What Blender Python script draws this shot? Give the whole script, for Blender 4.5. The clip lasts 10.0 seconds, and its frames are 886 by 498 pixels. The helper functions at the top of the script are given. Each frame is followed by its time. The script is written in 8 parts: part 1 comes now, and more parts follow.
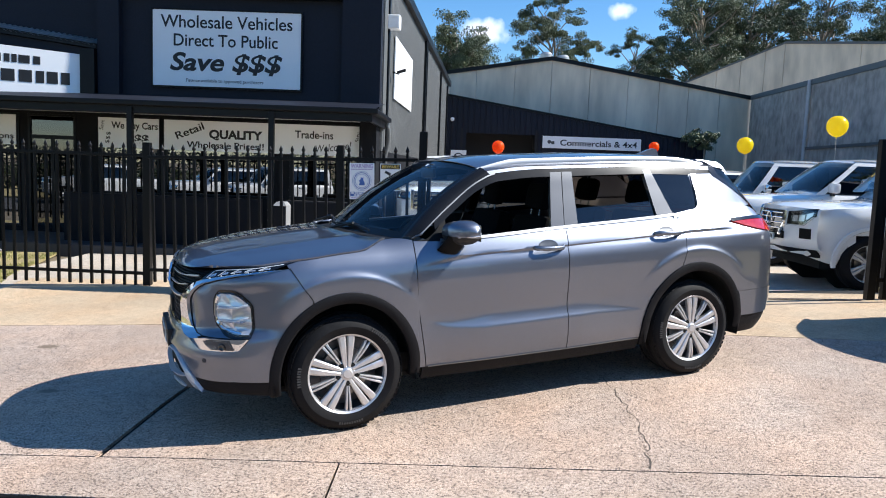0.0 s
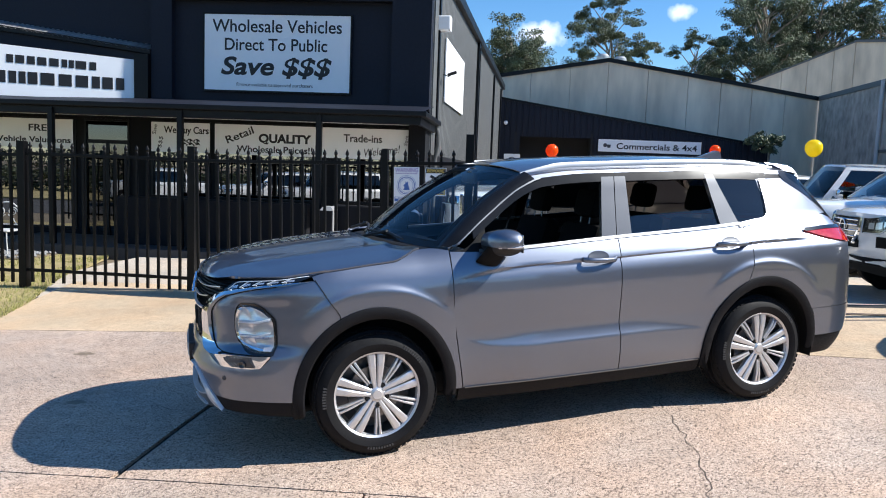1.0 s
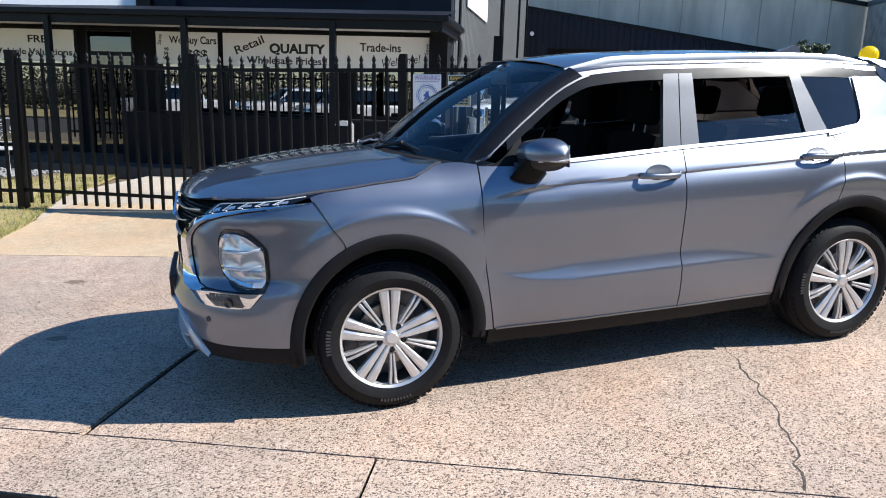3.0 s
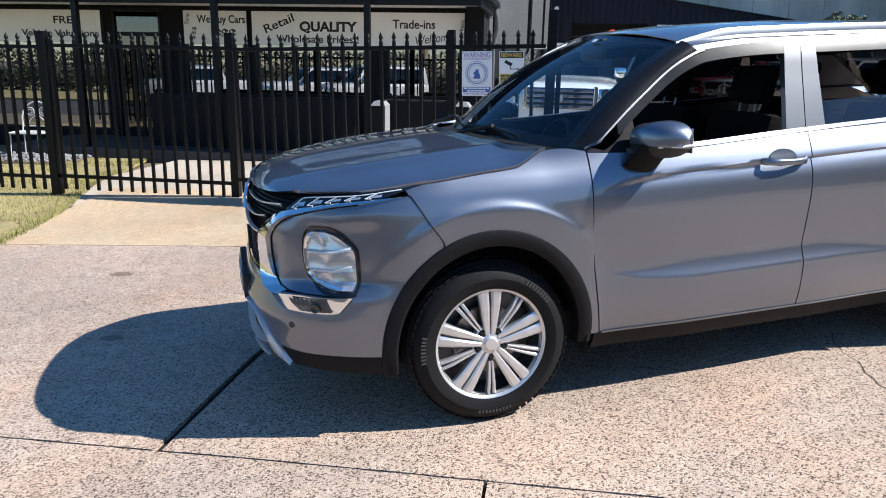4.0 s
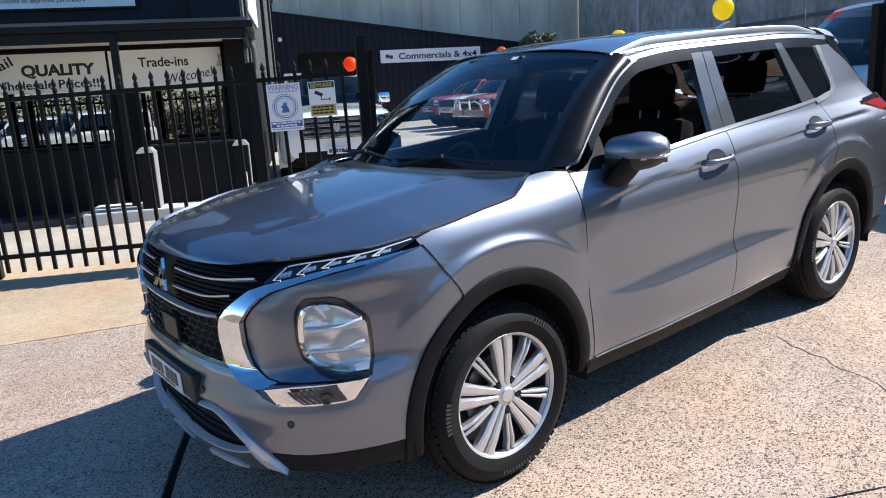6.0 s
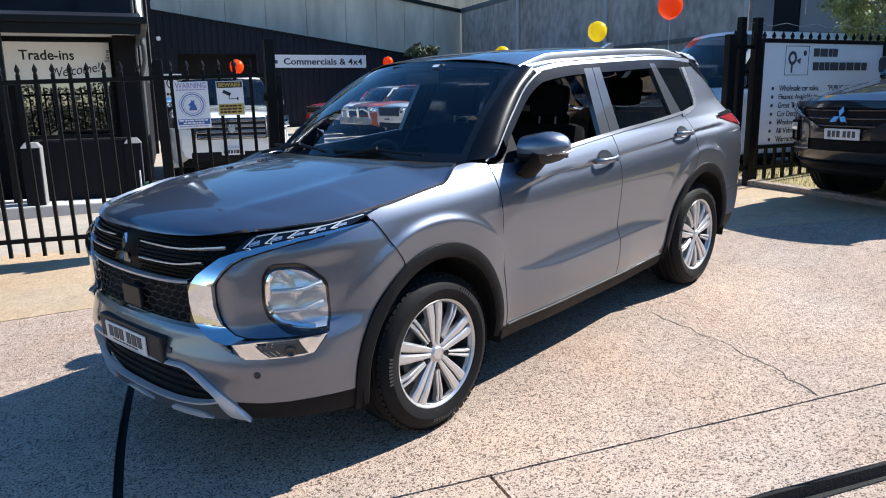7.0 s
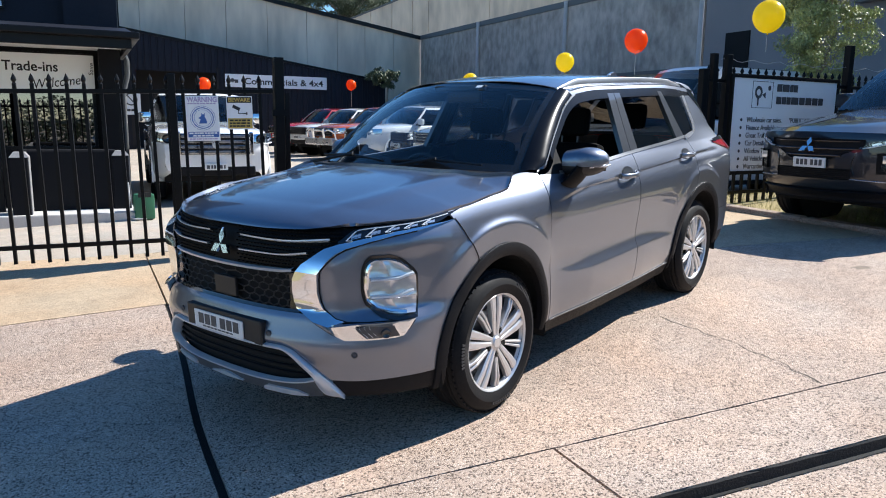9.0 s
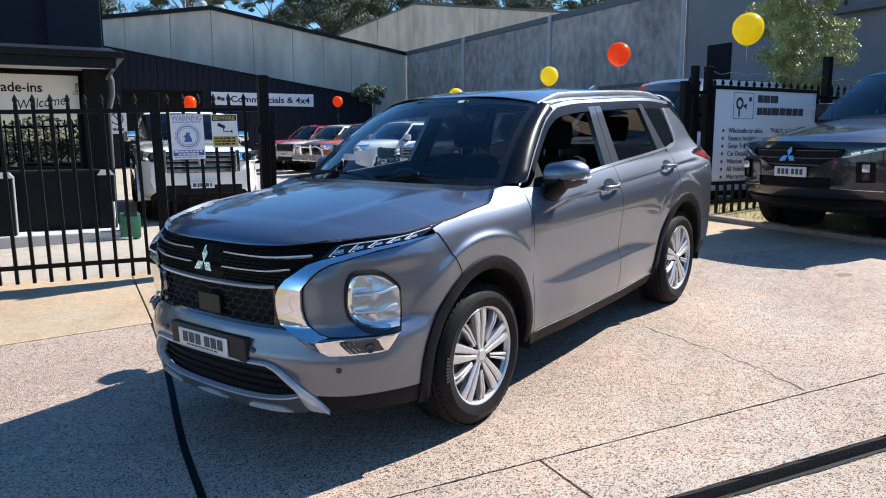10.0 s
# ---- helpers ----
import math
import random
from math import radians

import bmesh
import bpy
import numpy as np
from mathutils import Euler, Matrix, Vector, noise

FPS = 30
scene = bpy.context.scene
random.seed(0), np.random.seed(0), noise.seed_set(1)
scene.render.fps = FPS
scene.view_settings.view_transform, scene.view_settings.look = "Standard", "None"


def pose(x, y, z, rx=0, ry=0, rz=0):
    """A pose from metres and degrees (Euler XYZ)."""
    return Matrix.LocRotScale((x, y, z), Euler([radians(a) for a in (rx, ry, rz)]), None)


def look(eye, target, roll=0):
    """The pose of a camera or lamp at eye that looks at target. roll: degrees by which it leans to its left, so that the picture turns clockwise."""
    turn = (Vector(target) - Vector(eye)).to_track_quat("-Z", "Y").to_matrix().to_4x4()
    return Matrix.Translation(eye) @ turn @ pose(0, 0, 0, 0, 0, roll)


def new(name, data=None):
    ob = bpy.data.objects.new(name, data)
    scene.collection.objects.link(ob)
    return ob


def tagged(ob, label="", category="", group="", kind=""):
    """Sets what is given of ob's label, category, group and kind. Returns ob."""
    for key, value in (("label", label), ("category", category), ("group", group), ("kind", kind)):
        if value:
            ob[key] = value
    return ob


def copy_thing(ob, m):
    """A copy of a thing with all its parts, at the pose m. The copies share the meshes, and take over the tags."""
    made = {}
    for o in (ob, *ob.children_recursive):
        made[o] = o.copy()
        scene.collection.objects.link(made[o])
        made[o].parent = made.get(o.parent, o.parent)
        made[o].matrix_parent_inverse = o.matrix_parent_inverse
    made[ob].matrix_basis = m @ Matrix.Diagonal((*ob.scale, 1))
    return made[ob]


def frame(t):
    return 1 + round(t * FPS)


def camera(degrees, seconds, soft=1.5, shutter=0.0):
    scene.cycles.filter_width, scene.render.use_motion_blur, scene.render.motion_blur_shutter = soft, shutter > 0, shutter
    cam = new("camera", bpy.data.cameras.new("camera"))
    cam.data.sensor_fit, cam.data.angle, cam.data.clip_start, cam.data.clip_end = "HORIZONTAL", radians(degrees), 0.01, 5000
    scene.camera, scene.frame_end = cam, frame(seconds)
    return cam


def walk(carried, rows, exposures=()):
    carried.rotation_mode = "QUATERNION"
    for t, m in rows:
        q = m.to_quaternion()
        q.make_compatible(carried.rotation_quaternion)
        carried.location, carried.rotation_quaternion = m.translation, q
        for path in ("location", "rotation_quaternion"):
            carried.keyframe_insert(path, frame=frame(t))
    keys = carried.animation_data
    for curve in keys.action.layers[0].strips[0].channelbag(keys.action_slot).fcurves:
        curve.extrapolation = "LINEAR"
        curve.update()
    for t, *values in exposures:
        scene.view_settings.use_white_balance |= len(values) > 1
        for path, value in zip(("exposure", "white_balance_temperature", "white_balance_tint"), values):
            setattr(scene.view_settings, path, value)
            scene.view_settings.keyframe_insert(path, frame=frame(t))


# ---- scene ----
cam = camera(62.4, 10.0, soft=1.0)
PATH = [
    (0, (-1.262, -4.244, 1.633), (-0.463, -2.424, 1.42), 2.2),
    (0.5, (-1.117, -4.087, 1.622), (-0.374, -2.242, 1.415), 2.3),
    (1, (-1.032, -3.934, 1.639), (-0.37, -2.058, 1.431), 2.2),
    (1.5, (-0.86, -3.788, 1.634), (-0.245, -1.898, 1.407), 1.9),
    (2, (-0.726, -3.638, 1.598), (-0.122, -1.752, 1.318), 1.8),
    (2.5, (-0.752, -3.409, 1.571), (-0.139, -1.539, 1.214), 1.6),
    (2.7, (-0.777, -3.335, 1.555), (-0.164, -1.471, 1.169), 1.8),
    (3.8, (-0.959, -2.877, 1.52), (-0.41, -1.017, 1.03), 1.2),
    (4, (-1.061, -2.777, 1.528), (-0.506, -0.918, 1.043), 1.2),
    (4.5, (-1.406, -2.534, 1.499), (-0.784, -0.688, 1.047), 0.7),
    (5, (-1.565, -2.308, 1.49), (-0.781, -0.515, 1.079), -0.4),
    (5.5, (-1.611, -2.062, 1.52), (-0.616, -0.375, 1.117), -1.9),
    (6, (-1.795, -1.967, 1.533), (-0.605, -0.416, 1.111), -3.1),
    (6.2, (-1.934, -1.973, 1.551), (-0.677, -0.478, 1.121), -2.9),
    (7.3, (-2.399, -2.199, 1.49), (-0.932, -0.9, 1.092), -0.2),
    (7.5, (-2.498, -2.202, 1.492), (-1.017, -0.918, 1.097), 0.1),
    (8, (-2.798, -2.079, 1.439), (-1.289, -0.821, 1.067), 0.6),
    (8.5, (-2.932, -2.011, 1.445), (-1.407, -0.768, 1.085), 0.9),
    (9, (-2.944, -1.986, 1.45), (-1.405, -0.756, 1.109), 0.8),
    (9.5, (-2.93, -1.999, 1.456), (-1.381, -0.777, 1.132), 0.4),
    (10, (-2.942, -2.023, 1.452), (-1.38, -0.811, 1.15), 0.0),
]
walk(cam, [(t, look(eye, target, roll)) for t, eye, target, roll in PATH])

# ---- light ----
SUN = Vector((0.93, -0.40, 0.925)).normalized()          # towards the sun
world = bpy.data.worlds.new("sky")
scene.world = world
world.use_nodes = True
wn, wl = world.node_tree.nodes, world.node_tree.links
sky = wn.new("ShaderNodeTexSky")
sky.sky_type, sky.sun_disc = "NISHITA", False
sky.sun_elevation = math.asin(SUN.z)
sky.sun_rotation = math.atan2(SUN.x, SUN.y)
sky.air_density, sky.dust_density, sky.ozone_density = 1.0, 0.15, 4.0
# two small fair-weather clouds low over the sheds
wco = wn.new("ShaderNodeTexCoord")
wnoise = wn.new("ShaderNodeTexNoise")
wnoise.inputs["Scale"].default_value, wnoise.inputs["Detail"].default_value = 38.0, 7.0
wl.new(wco.outputs["Generated"], wnoise.inputs["Vector"])
puffs = None
for towards, size, dense in (((0.4335, 0.8825, 0.181), 0.052, 0.95), ((0.5775, 0.7895, 0.208), 0.034, 0.75)):
    off, flat, far_, near_ = wn.new("ShaderNodeVectorMath"), wn.new("ShaderNodeVectorMath"), wn.new("ShaderNodeVectorMath"), wn.new("ShaderNodeMapRange")
    off.operation, flat.operation, far_.operation = "SUBTRACT", "MULTIPLY", "LENGTH"
    off.inputs[1].default_value, flat.inputs[1].default_value = towards, (1.0, 1.0, 1.7)
    near_.inputs["From Min"].default_value, near_.inputs["From Max"].default_value = size, 0.0
    near_.inputs["To Min"].default_value, near_.inputs["To Max"].default_value = -0.42, dense - 0.42
    wl.new(wco.outputs["Generated"], off.inputs[0])
    wl.new(off.outputs["Vector"], flat.inputs[0])
    wl.new(flat.outputs["Vector"], far_.inputs[0])
    wl.new(far_.outputs["Value"], near_.inputs["Value"])
    if puffs:
        top_ = wn.new("ShaderNodeMath")
        top_.operation = "MAXIMUM"
        wl.new(puffs, top_.inputs[0])
        wl.new(near_.outputs["Result"], top_.inputs[1])
        puffs = top_.outputs[0]
    else:
        puffs = near_.outputs["Result"]
torn = wn.new("ShaderNodeMath")
torn.operation = "ADD"
wl.new(puffs, torn.inputs[0])
wl.new(wnoise.outputs["Fac"], torn.inputs[1])
wramp = wn.new("ShaderNodeMapRange")
wramp.inputs["From Min"].default_value, wramp.inputs["From Max"].default_value = 0.42, 0.85
wl.new(torn.outputs[0], wramp.inputs["Value"])
wmix = wn.new("ShaderNodeMix")
wmix.data_type = "RGBA"
wmix.inputs["B"].default_value = (9.0, 9.2, 9.8, 1)
wl.new(wramp.outputs["Result"], wmix.inputs["Factor"])
whue = wn.new("ShaderNodeHueSaturation")
whue.inputs["Saturation"].default_value = 1.22
wl.new(sky.outputs["Color"], whue.inputs["Color"])
wl.new(whue.outputs["Color"], wmix.inputs["A"])
wl.new(wmix.outputs["Result"], wn["Background"].inputs["Color"])
wn["Background"].inputs["Strength"].default_value = 0.094
sun = new("sun", bpy.data.lights.new("sun", "SUN"))
sun.data.energy, sun.data.angle, sun.data.color = 4.78, radians(0.53), (1.0, 0.945, 0.86)
sun.matrix_world = look(SUN * 50, (0, 0, 0))
scene.view_settings.exposure = 0.86
scene.view_settings.use_white_balance = True
scene.view_settings.white_balance_temperature, scene.view_settings.white_balance_tint = 6120, 9


# ---- materials ----
def nodes_of(name):
    m = bpy.data.materials.new(name)
    m.use_nodes = True
    n = m.node_tree.nodes
    return m, n, m.node_tree.links, n["Principled BSDF"]


def mat(name, col, rough=0.5, metal=0.0, vary=0.12, scale=3.0, fine=60.0, bump=0.0, bscale=80.0, coat=0.0, rvary=0.1, spec=0.5, stretch=None, fresh=0.0):
    """A plain surface with soft stains, fine grain and relief, in metres. fresh: difference from piece to piece."""
    m, n, l, b = nodes_of(name)
    co = n.new("ShaderNodeTexCoord")
    src = co.outputs["Object"]
    if stretch:
        mp = n.new("ShaderNodeMapping")
        mp.inputs["Scale"].default_value = stretch
        l.new(src, mp.inputs["Vector"])
        src = mp.outputs["Vector"]
    big, small = n.new("ShaderNodeTexNoise"), n.new("ShaderNodeTexNoise")
    big.inputs["Scale"].default_value, big.inputs["Detail"].default_value = scale, 5
    small.inputs["Scale"].default_value, small.inputs["Detail"].default_value = fine, 3
    l.new(src, big.inputs["Vector"])
    l.new(src, small.inputs["Vector"])
    add = n.new("ShaderNodeMath")
    add.operation = "ADD"
    l.new(big.outputs["Fac"], add.inputs[0])
    l.new(small.outputs["Fac"], add.inputs[1])
    rng = n.new("ShaderNodeMapRange")
    rng.inputs["From Min"].default_value, rng.inputs["From Max"].default_value = 0.7, 1.3
    rng.inputs["To Min"].default_value, rng.inputs["To Max"].default_value = 1 - vary, 1 + vary
    l.new(add.outputs[0], rng.inputs["Value"])
    value = rng.outputs["Result"]
    if fresh:
        oi = n.new("ShaderNodeObjectInfo")
        r2 = n.new("ShaderNodeMapRange")
        r2.inputs["To Min"].default_value, r2.inputs["To Max"].default_value = 1 - fresh, 1 + fresh
        l.new(oi.outputs["Random"], r2.inputs["Value"])
        mu = n.new("ShaderNodeMath")
        mu.operation = "MULTIPLY"
        l.new(value, mu.inputs[0])
        l.new(r2.outputs["Result"], mu.inputs[1])
        value = mu.outputs[0]
    mul = n.new("ShaderNodeVectorMath")
    mul.operation = "SCALE"
    mul.inputs[0].default_value = col[:3]
    l.new(value, mul.inputs["Scale"])
    l.new(mul.outputs["Vector"], b.inputs["Base Color"])
    rr = n.new("ShaderNodeMapRange")
    rr.inputs["To Min"].default_value, rr.inputs["To Max"].default_value = max(rough - rvary, 0.02), min(rough + rvary, 1)
    l.new(big.outputs["Fac"], rr.inputs["Value"])
    l.new(rr.outputs["Result"], b.inputs["Roughness"])
    b.inputs["Metallic"].default_value = metal
    b.inputs["Specular IOR Level"].default_value = spec
    b.inputs["Coat Weight"].default_value = coat
    b.inputs["Coat Roughness"].default_value = 0.03
    if bump:
        bn = n.new("ShaderNodeTexNoise")
        bn.inputs["Scale"].default_value, bn.inputs["Detail"].default_value = bscale, 4
        l.new(src, bn.inputs["Vector"])
        bm_ = n.new("ShaderNodeBump")
        bm_.inputs["Strength"].default_value, bm_.inputs["Distance"].default_value = bump, 0.01
        l.new(bn.outputs["Fac"], bm_.inputs["Height"])
        l.new(bm_.outputs["Normal"], b.inputs["Normal"])
    return m


def glass(name, tint=(1, 1, 1), through_part=0.9, rough=0.0, f0=0.08):
    """Thin pane: clear sheet whose gloss grows towards a grazing view; f0 is its gloss seen straight on."""
    m, n, l, b = nodes_of(name)
    n.remove(b)
    tr, gl, mx, lw = (n.new("ShaderNodeBsdfTransparent"), n.new("ShaderNodeBsdfGlossy"), n.new("ShaderNodeMixShader"), n.new("ShaderNodeLayerWeight"))
    tr.inputs["Color"].default_value = (tint[0] * through_part, tint[1] * through_part, tint[2] * through_part, 1)
    gl.inputs["Roughness"].default_value = rough
    gl.inputs["Color"].default_value = (0.96, 0.96, 0.96, 1)
    lw.inputs["Blend"].default_value = 0.5
    pw, ma = n.new("ShaderNodeMath"), n.new("ShaderNodeMath")
    pw.operation, ma.operation = "POWER", "MULTIPLY_ADD"
    pw.inputs[1].default_value = 5.0
    ma.inputs[1].default_value, ma.inputs[2].default_value = 1 - f0, f0
    l.new(lw.outputs["Facing"], pw.inputs[0])
    l.new(pw.outputs[0], ma.inputs[0])
    l.new(ma.outputs[0], mx.inputs[0])
    l.new(tr.outputs[0], mx.inputs[1])
    l.new(gl.outputs[0], mx.inputs[2])
    l.new(mx.outputs[0], n["Material Output"].inputs["Surface"])
    return m


def balloon_mat(name, col):
    """Stretched latex: part of the light goes through."""
    m, n, l, b = nodes_of(name)
    b.inputs["Base Color"].default_value = (*col, 1)
    b.inputs["Roughness"].default_value = 0.25
    tl, mx = n.new("ShaderNodeBsdfTranslucent"), n.new("ShaderNodeMixShader")
    tl.inputs["Color"].default_value = (*col, 1)
    mx.inputs[0].default_value = 0.60
    l.new(b.outputs[0], mx.inputs[1])
    l.new(tl.outputs[0], mx.inputs[2])
    l.new(mx.outputs[0], n["Material Output"].inputs["Surface"])
    return m


def paint_mat(name, col, metal=0.85, rough=0.3, flake=0.0):
    """Metallic car paint: fine flakes under a clear coat."""
    m, n, l, b = nodes_of(name)
    co, vo, nz = n.new("ShaderNodeTexCoord"), n.new("ShaderNodeTexVoronoi"), n.new("ShaderNodeTexNoise")
    vo.inputs["Scale"].default_value = 1400
    nz.inputs["Scale"].default_value = 2.2
    l.new(co.outputs["Object"], vo.inputs["Vector"])
    l.new(co.outputs["Object"], nz.inputs["Vector"])
    sep = n.new("ShaderNodeSeparateColor")
    l.new(vo.outputs["Color"], sep.inputs[0])
    r = n.new("ShaderNodeMapRange")
    r.inputs["To Min"].default_value, r.inputs["To Max"].default_value = 0.86, 1.14
    l.new(sep.outputs[0], r.inputs["Value"])
    s = n.new("ShaderNodeVectorMath")
    s.operation = "SCALE"
    s.inputs[0].default_value = col
    l.new(r.outputs["Result"], s.inputs["Scale"])
    l.new(s.outputs["Vector"], b.inputs["Base Color"])
    r2 = n.new("ShaderNodeMapRange")
    r2.inputs["To Min"].default_value, r2.inputs["To Max"].default_value = rough - 0.03, rough + 0.04
    l.new(nz.outputs["Fac"], r2.inputs["Value"])
    l.new(r2.outputs["Result"], b.inputs["Roughness"])
    b.inputs["Metallic"].default_value = metal
    b.inputs["Coat Weight"].default_value, b.inputs["Coat Roughness"].default_value = 1.0, 0.02
    if flake:
        # flakes that lie askew scatter the sun more widely than the rest
        b2, mx = n.new("ShaderNodeBsdfPrincipled"), n.new("ShaderNodeMixShader")
        l.new(s.outputs["Vector"], b2.inputs["Base Color"])
        b2.inputs["Metallic"].default_value, b2.inputs["Roughness"].default_value = 0.9, 0.46
        b2.inputs["Coat Weight"].default_value, b2.inputs["Coat Roughness"].default_value = 1.0, 0.02
        mx.inputs[0].default_value = flake
        l.new(b.outputs[0], mx.inputs[1])
        l.new(b2.outputs[0], mx.inputs[2])
        l.new(mx.outputs[0], n["Material Output"].inputs["Surface"])
    return m


def aggregate_mat(name, base, pale, dark, size=75.0):
    """Exposed-aggregate concrete: small stones of several tints in a paler paste, with broad stains."""
    m, n, l, b = nodes_of(name)
    co = n.new("ShaderNodeTexCoord")
    vo = n.new("ShaderNodeTexVoronoi")
    vo.inputs["Scale"].default_value = size
    ns, nb, nm = n.new("ShaderNodeTexNoise"), n.new("ShaderNodeTexNoise"), n.new("ShaderNodeTexNoise")
    ns.inputs["Scale"].default_value, ns.inputs["Detail"].default_value = size * 0.8, 5
    nb.inputs["Scale"].default_value, nb.inputs["Detail"].default_value = 0.55, 7
    nm.inputs["Scale"].default_value, nm.inputs["Detail"].default_value = 9.0, 4
    for t in (vo, ns, nb, nm):
        l.new(co.outputs["Object"], t.inputs["Vector"])
    sep = n.new("ShaderNodeSeparateColor")
    l.new(vo.outputs["Color"], sep.inputs[0])
    ramp = n.new("ShaderNodeValToRGB")
    e = ramp.color_ramp.elements
    e[0].position, e[0].color = 0.0, (*dark, 1)
    e[1].position, e[1].color = 1.0, (*pale, 1)
    for p, c in ((0.25, dark), (0.35, base), (0.70, base), (0.86, pale)):
        x = ramp.color_ramp.elements.new(p)
        x.color = (*c, 1)
    mixn = n.new("ShaderNodeMath")
    mixn.operation = "MULTIPLY_ADD"
    mixn.inputs[1].default_value = 0.7
    l.new(sep.outputs[0], mixn.inputs[0])
    half = n.new("ShaderNodeMath")
    half.operation = "MULTIPLY"
    half.inputs[1].default_value = 0.3
    l.new(ns.outputs["Fac"], half.inputs[0])
    l.new(half.outputs[0], mixn.inputs[2])
    l.new(mixn.outputs[0], ramp.inputs["Fac"])
    st = n.new("ShaderNodeMapRange")
    st.inputs["From Min"].default_value, st.inputs["From Max"].default_value = 0.3, 0.7
    st.inputs["To Min"].default_value, st.inputs["To Max"].default_value = 0.80, 1.14
    l.new(nb.outputs["Fac"], st.inputs["Value"])
    st2 = n.new("ShaderNodeMapRange")
    st2.inputs["From Min"].default_value, st2.inputs["From Max"].default_value = 0.3, 0.7
    st2.inputs["To Min"].default_value, st2.inputs["To Max"].default_value = 0.90, 1.08
    l.new(nm.outputs["Fac"], st2.inputs["Value"])
    mm = n.new("ShaderNodeMath")
    mm.operation = "MULTIPLY"
    l.new(st.outputs["Result"], mm.inputs[0])
    l.new(st2.outputs["Result"], mm.inputs[1])
    s = n.new("ShaderNodeVectorMath")
    s.operation = "SCALE"
    l.new(ramp.outputs["Color"], s.inputs[0])
    l.new(mm.outputs[0], s.inputs["Scale"])
    # rusty and paler patches
    nt, tint, mul = n.new("ShaderNodeTexNoise"), n.new("ShaderNodeValToRGB"), n.new("ShaderNodeVectorMath")
    nt.inputs["Scale"].default_value, nt.inputs["Detail"].default_value = 1.3, 6
    l.new(co.outputs["Object"], nt.inputs["Vector"])
    tint.color_ramp.elements[0].position, tint.color_ramp.elements[0].color = 0.36, (0.97, 1.0, 1.03, 1)
    tint.color_ramp.elements[1].position, tint.color_ramp.elements[1].color = 0.70, (1.05, 0.985, 0.93, 1)
    mul.operation = "MULTIPLY"
    l.new(nt.outputs["Fac"], tint.inputs["Fac"])
    l.new(s.outputs["Vector"], mul.inputs[0])
    l.new(tint.outputs["Color"], mul.inputs[1])
    l.new(mul.outputs["Vector"], b.inputs["Base Color"])
    b.inputs["Roughness"].default_value = 0.85
    bp = n.new("ShaderNodeBump")
    bp.inputs["Strength"].default_value, bp.inputs["Distance"].default_value = 0.5, 0.006
    l.new(vo.outputs["Distance"], bp.inputs["Height"])
    bp.invert = True
    l.new(bp.outputs["Normal"], b.inputs["Normal"])
    return m


PAINT = paint_mat("grey_metallic_paint", (0.184, 0.204, 0.252), 0.94, 0.30, 0.50)
PAINT_DK = paint_mat("dark_grey_paint", (0.050, 0.053, 0.060), 0.6, 0.34)
UTE_PAINT = paint_mat("charcoal_metallic_paint", (0.012, 0.014, 0.021), 0.30, 0.34, 0.4)
WHITE_PAINT = mat("white_car_paint", (0.80, 0.80, 0.79), 0.25, coat=1.0, vary=0.02, spec=0.5)
RED_PAINT = mat("red_car_paint", (0.42, 0.012, 0.018), 0.25, coat=1.0, vary=0.05)
ORANGE_PAINT = mat("burnt_orange_car_paint", (0.50, 0.10, 0.02), 0.25, coat=1.0, vary=0.05)
BLACK_PAINT = mat("black_car_paint", (0.012, 0.013, 0.015), 0.2, coat=1.0, vary=0.05)
GLOSS_BLACK = mat("gloss_black_plastic", (0.008, 0.008, 0.009), 0.12, coat=0.6, vary=0.1, rvary=0.04)
CLAD = mat("charcoal_textured_plastic", (0.009, 0.009, 0.0105), 0.55, spec=0.14, vary=0.15, bump=0.15, bscale=700)
BLACK = mat("black_plastic", (0.010, 0.010, 0.011), 0.5, vary=0.2)
GAP = mat("dark_underbody", (0.004, 0.004, 0.004), 0.9, vary=0.2)
CHROME = mat("bright_chrome", (0.82, 0.84, 0.87), 0.06, metal=1.0, vary=0.03, rvary=0.03)
SATIN = mat("satin_silver_trim", (0.62, 0.63, 0.65), 0.28, metal=0.9, vary=0.04)
RAIL = mat("brushed_roof_rail", (0.36, 0.37, 0.385), 0.36, metal=0.9, vary=0.04)
BELT_TRIM = mat("satin_grey_belt_trim", (0.34, 0.345, 0.355), 0.34, metal=0.9, vary=0.04)
HEDGE_LEAF = mat("dark_hedge_leaves", (0.030, 0.040, 0.018), 0.6, vary=0.5, scale=0.6, fine=3.0)
PIER_PALE = mat("pale_grey_masonry", (0.24, 0.24, 0.24), 0.8, vary=0.12, scale=4, bump=0.2, bscale=60)
# paving colour with the verandah's shadow put into it
PORCH_SHADE = mat("shade_darkened_porch_paving", (0.035, 0.035, 0.038), 0.7, vary=0.2, scale=3)
TRIM_GREY = mat("grey_anodised_trim", (0.20, 0.205, 0.215), 0.35, metal=0.85, vary=0.04)
SILVER = mat("silver_painted_trim", (0.60, 0.61, 0.63), 0.32, metal=0.35, vary=0.04)
ALLOY = mat("machined_alloy", (0.62, 0.62, 0.63), 0.36, metal=0.75, vary=0.05)
# the wheel alloy again, darkened for the shade inside the rim
ALLOY_SHADE = mat("shaded_alloy_barrel", (0.12, 0.12, 0.125), 0.4, metal=0.8, vary=0.1)
GRILLE_BLACK = mat("matt_black_grille_plastic", (0.005, 0.005, 0.0055), 0.5, spec=0.12, vary=0.15)
PILLAR_BLACK = mat("satin_black_pillar", (0.010, 0.011, 0.014), 0.24, spec=0.14, vary=0.1)
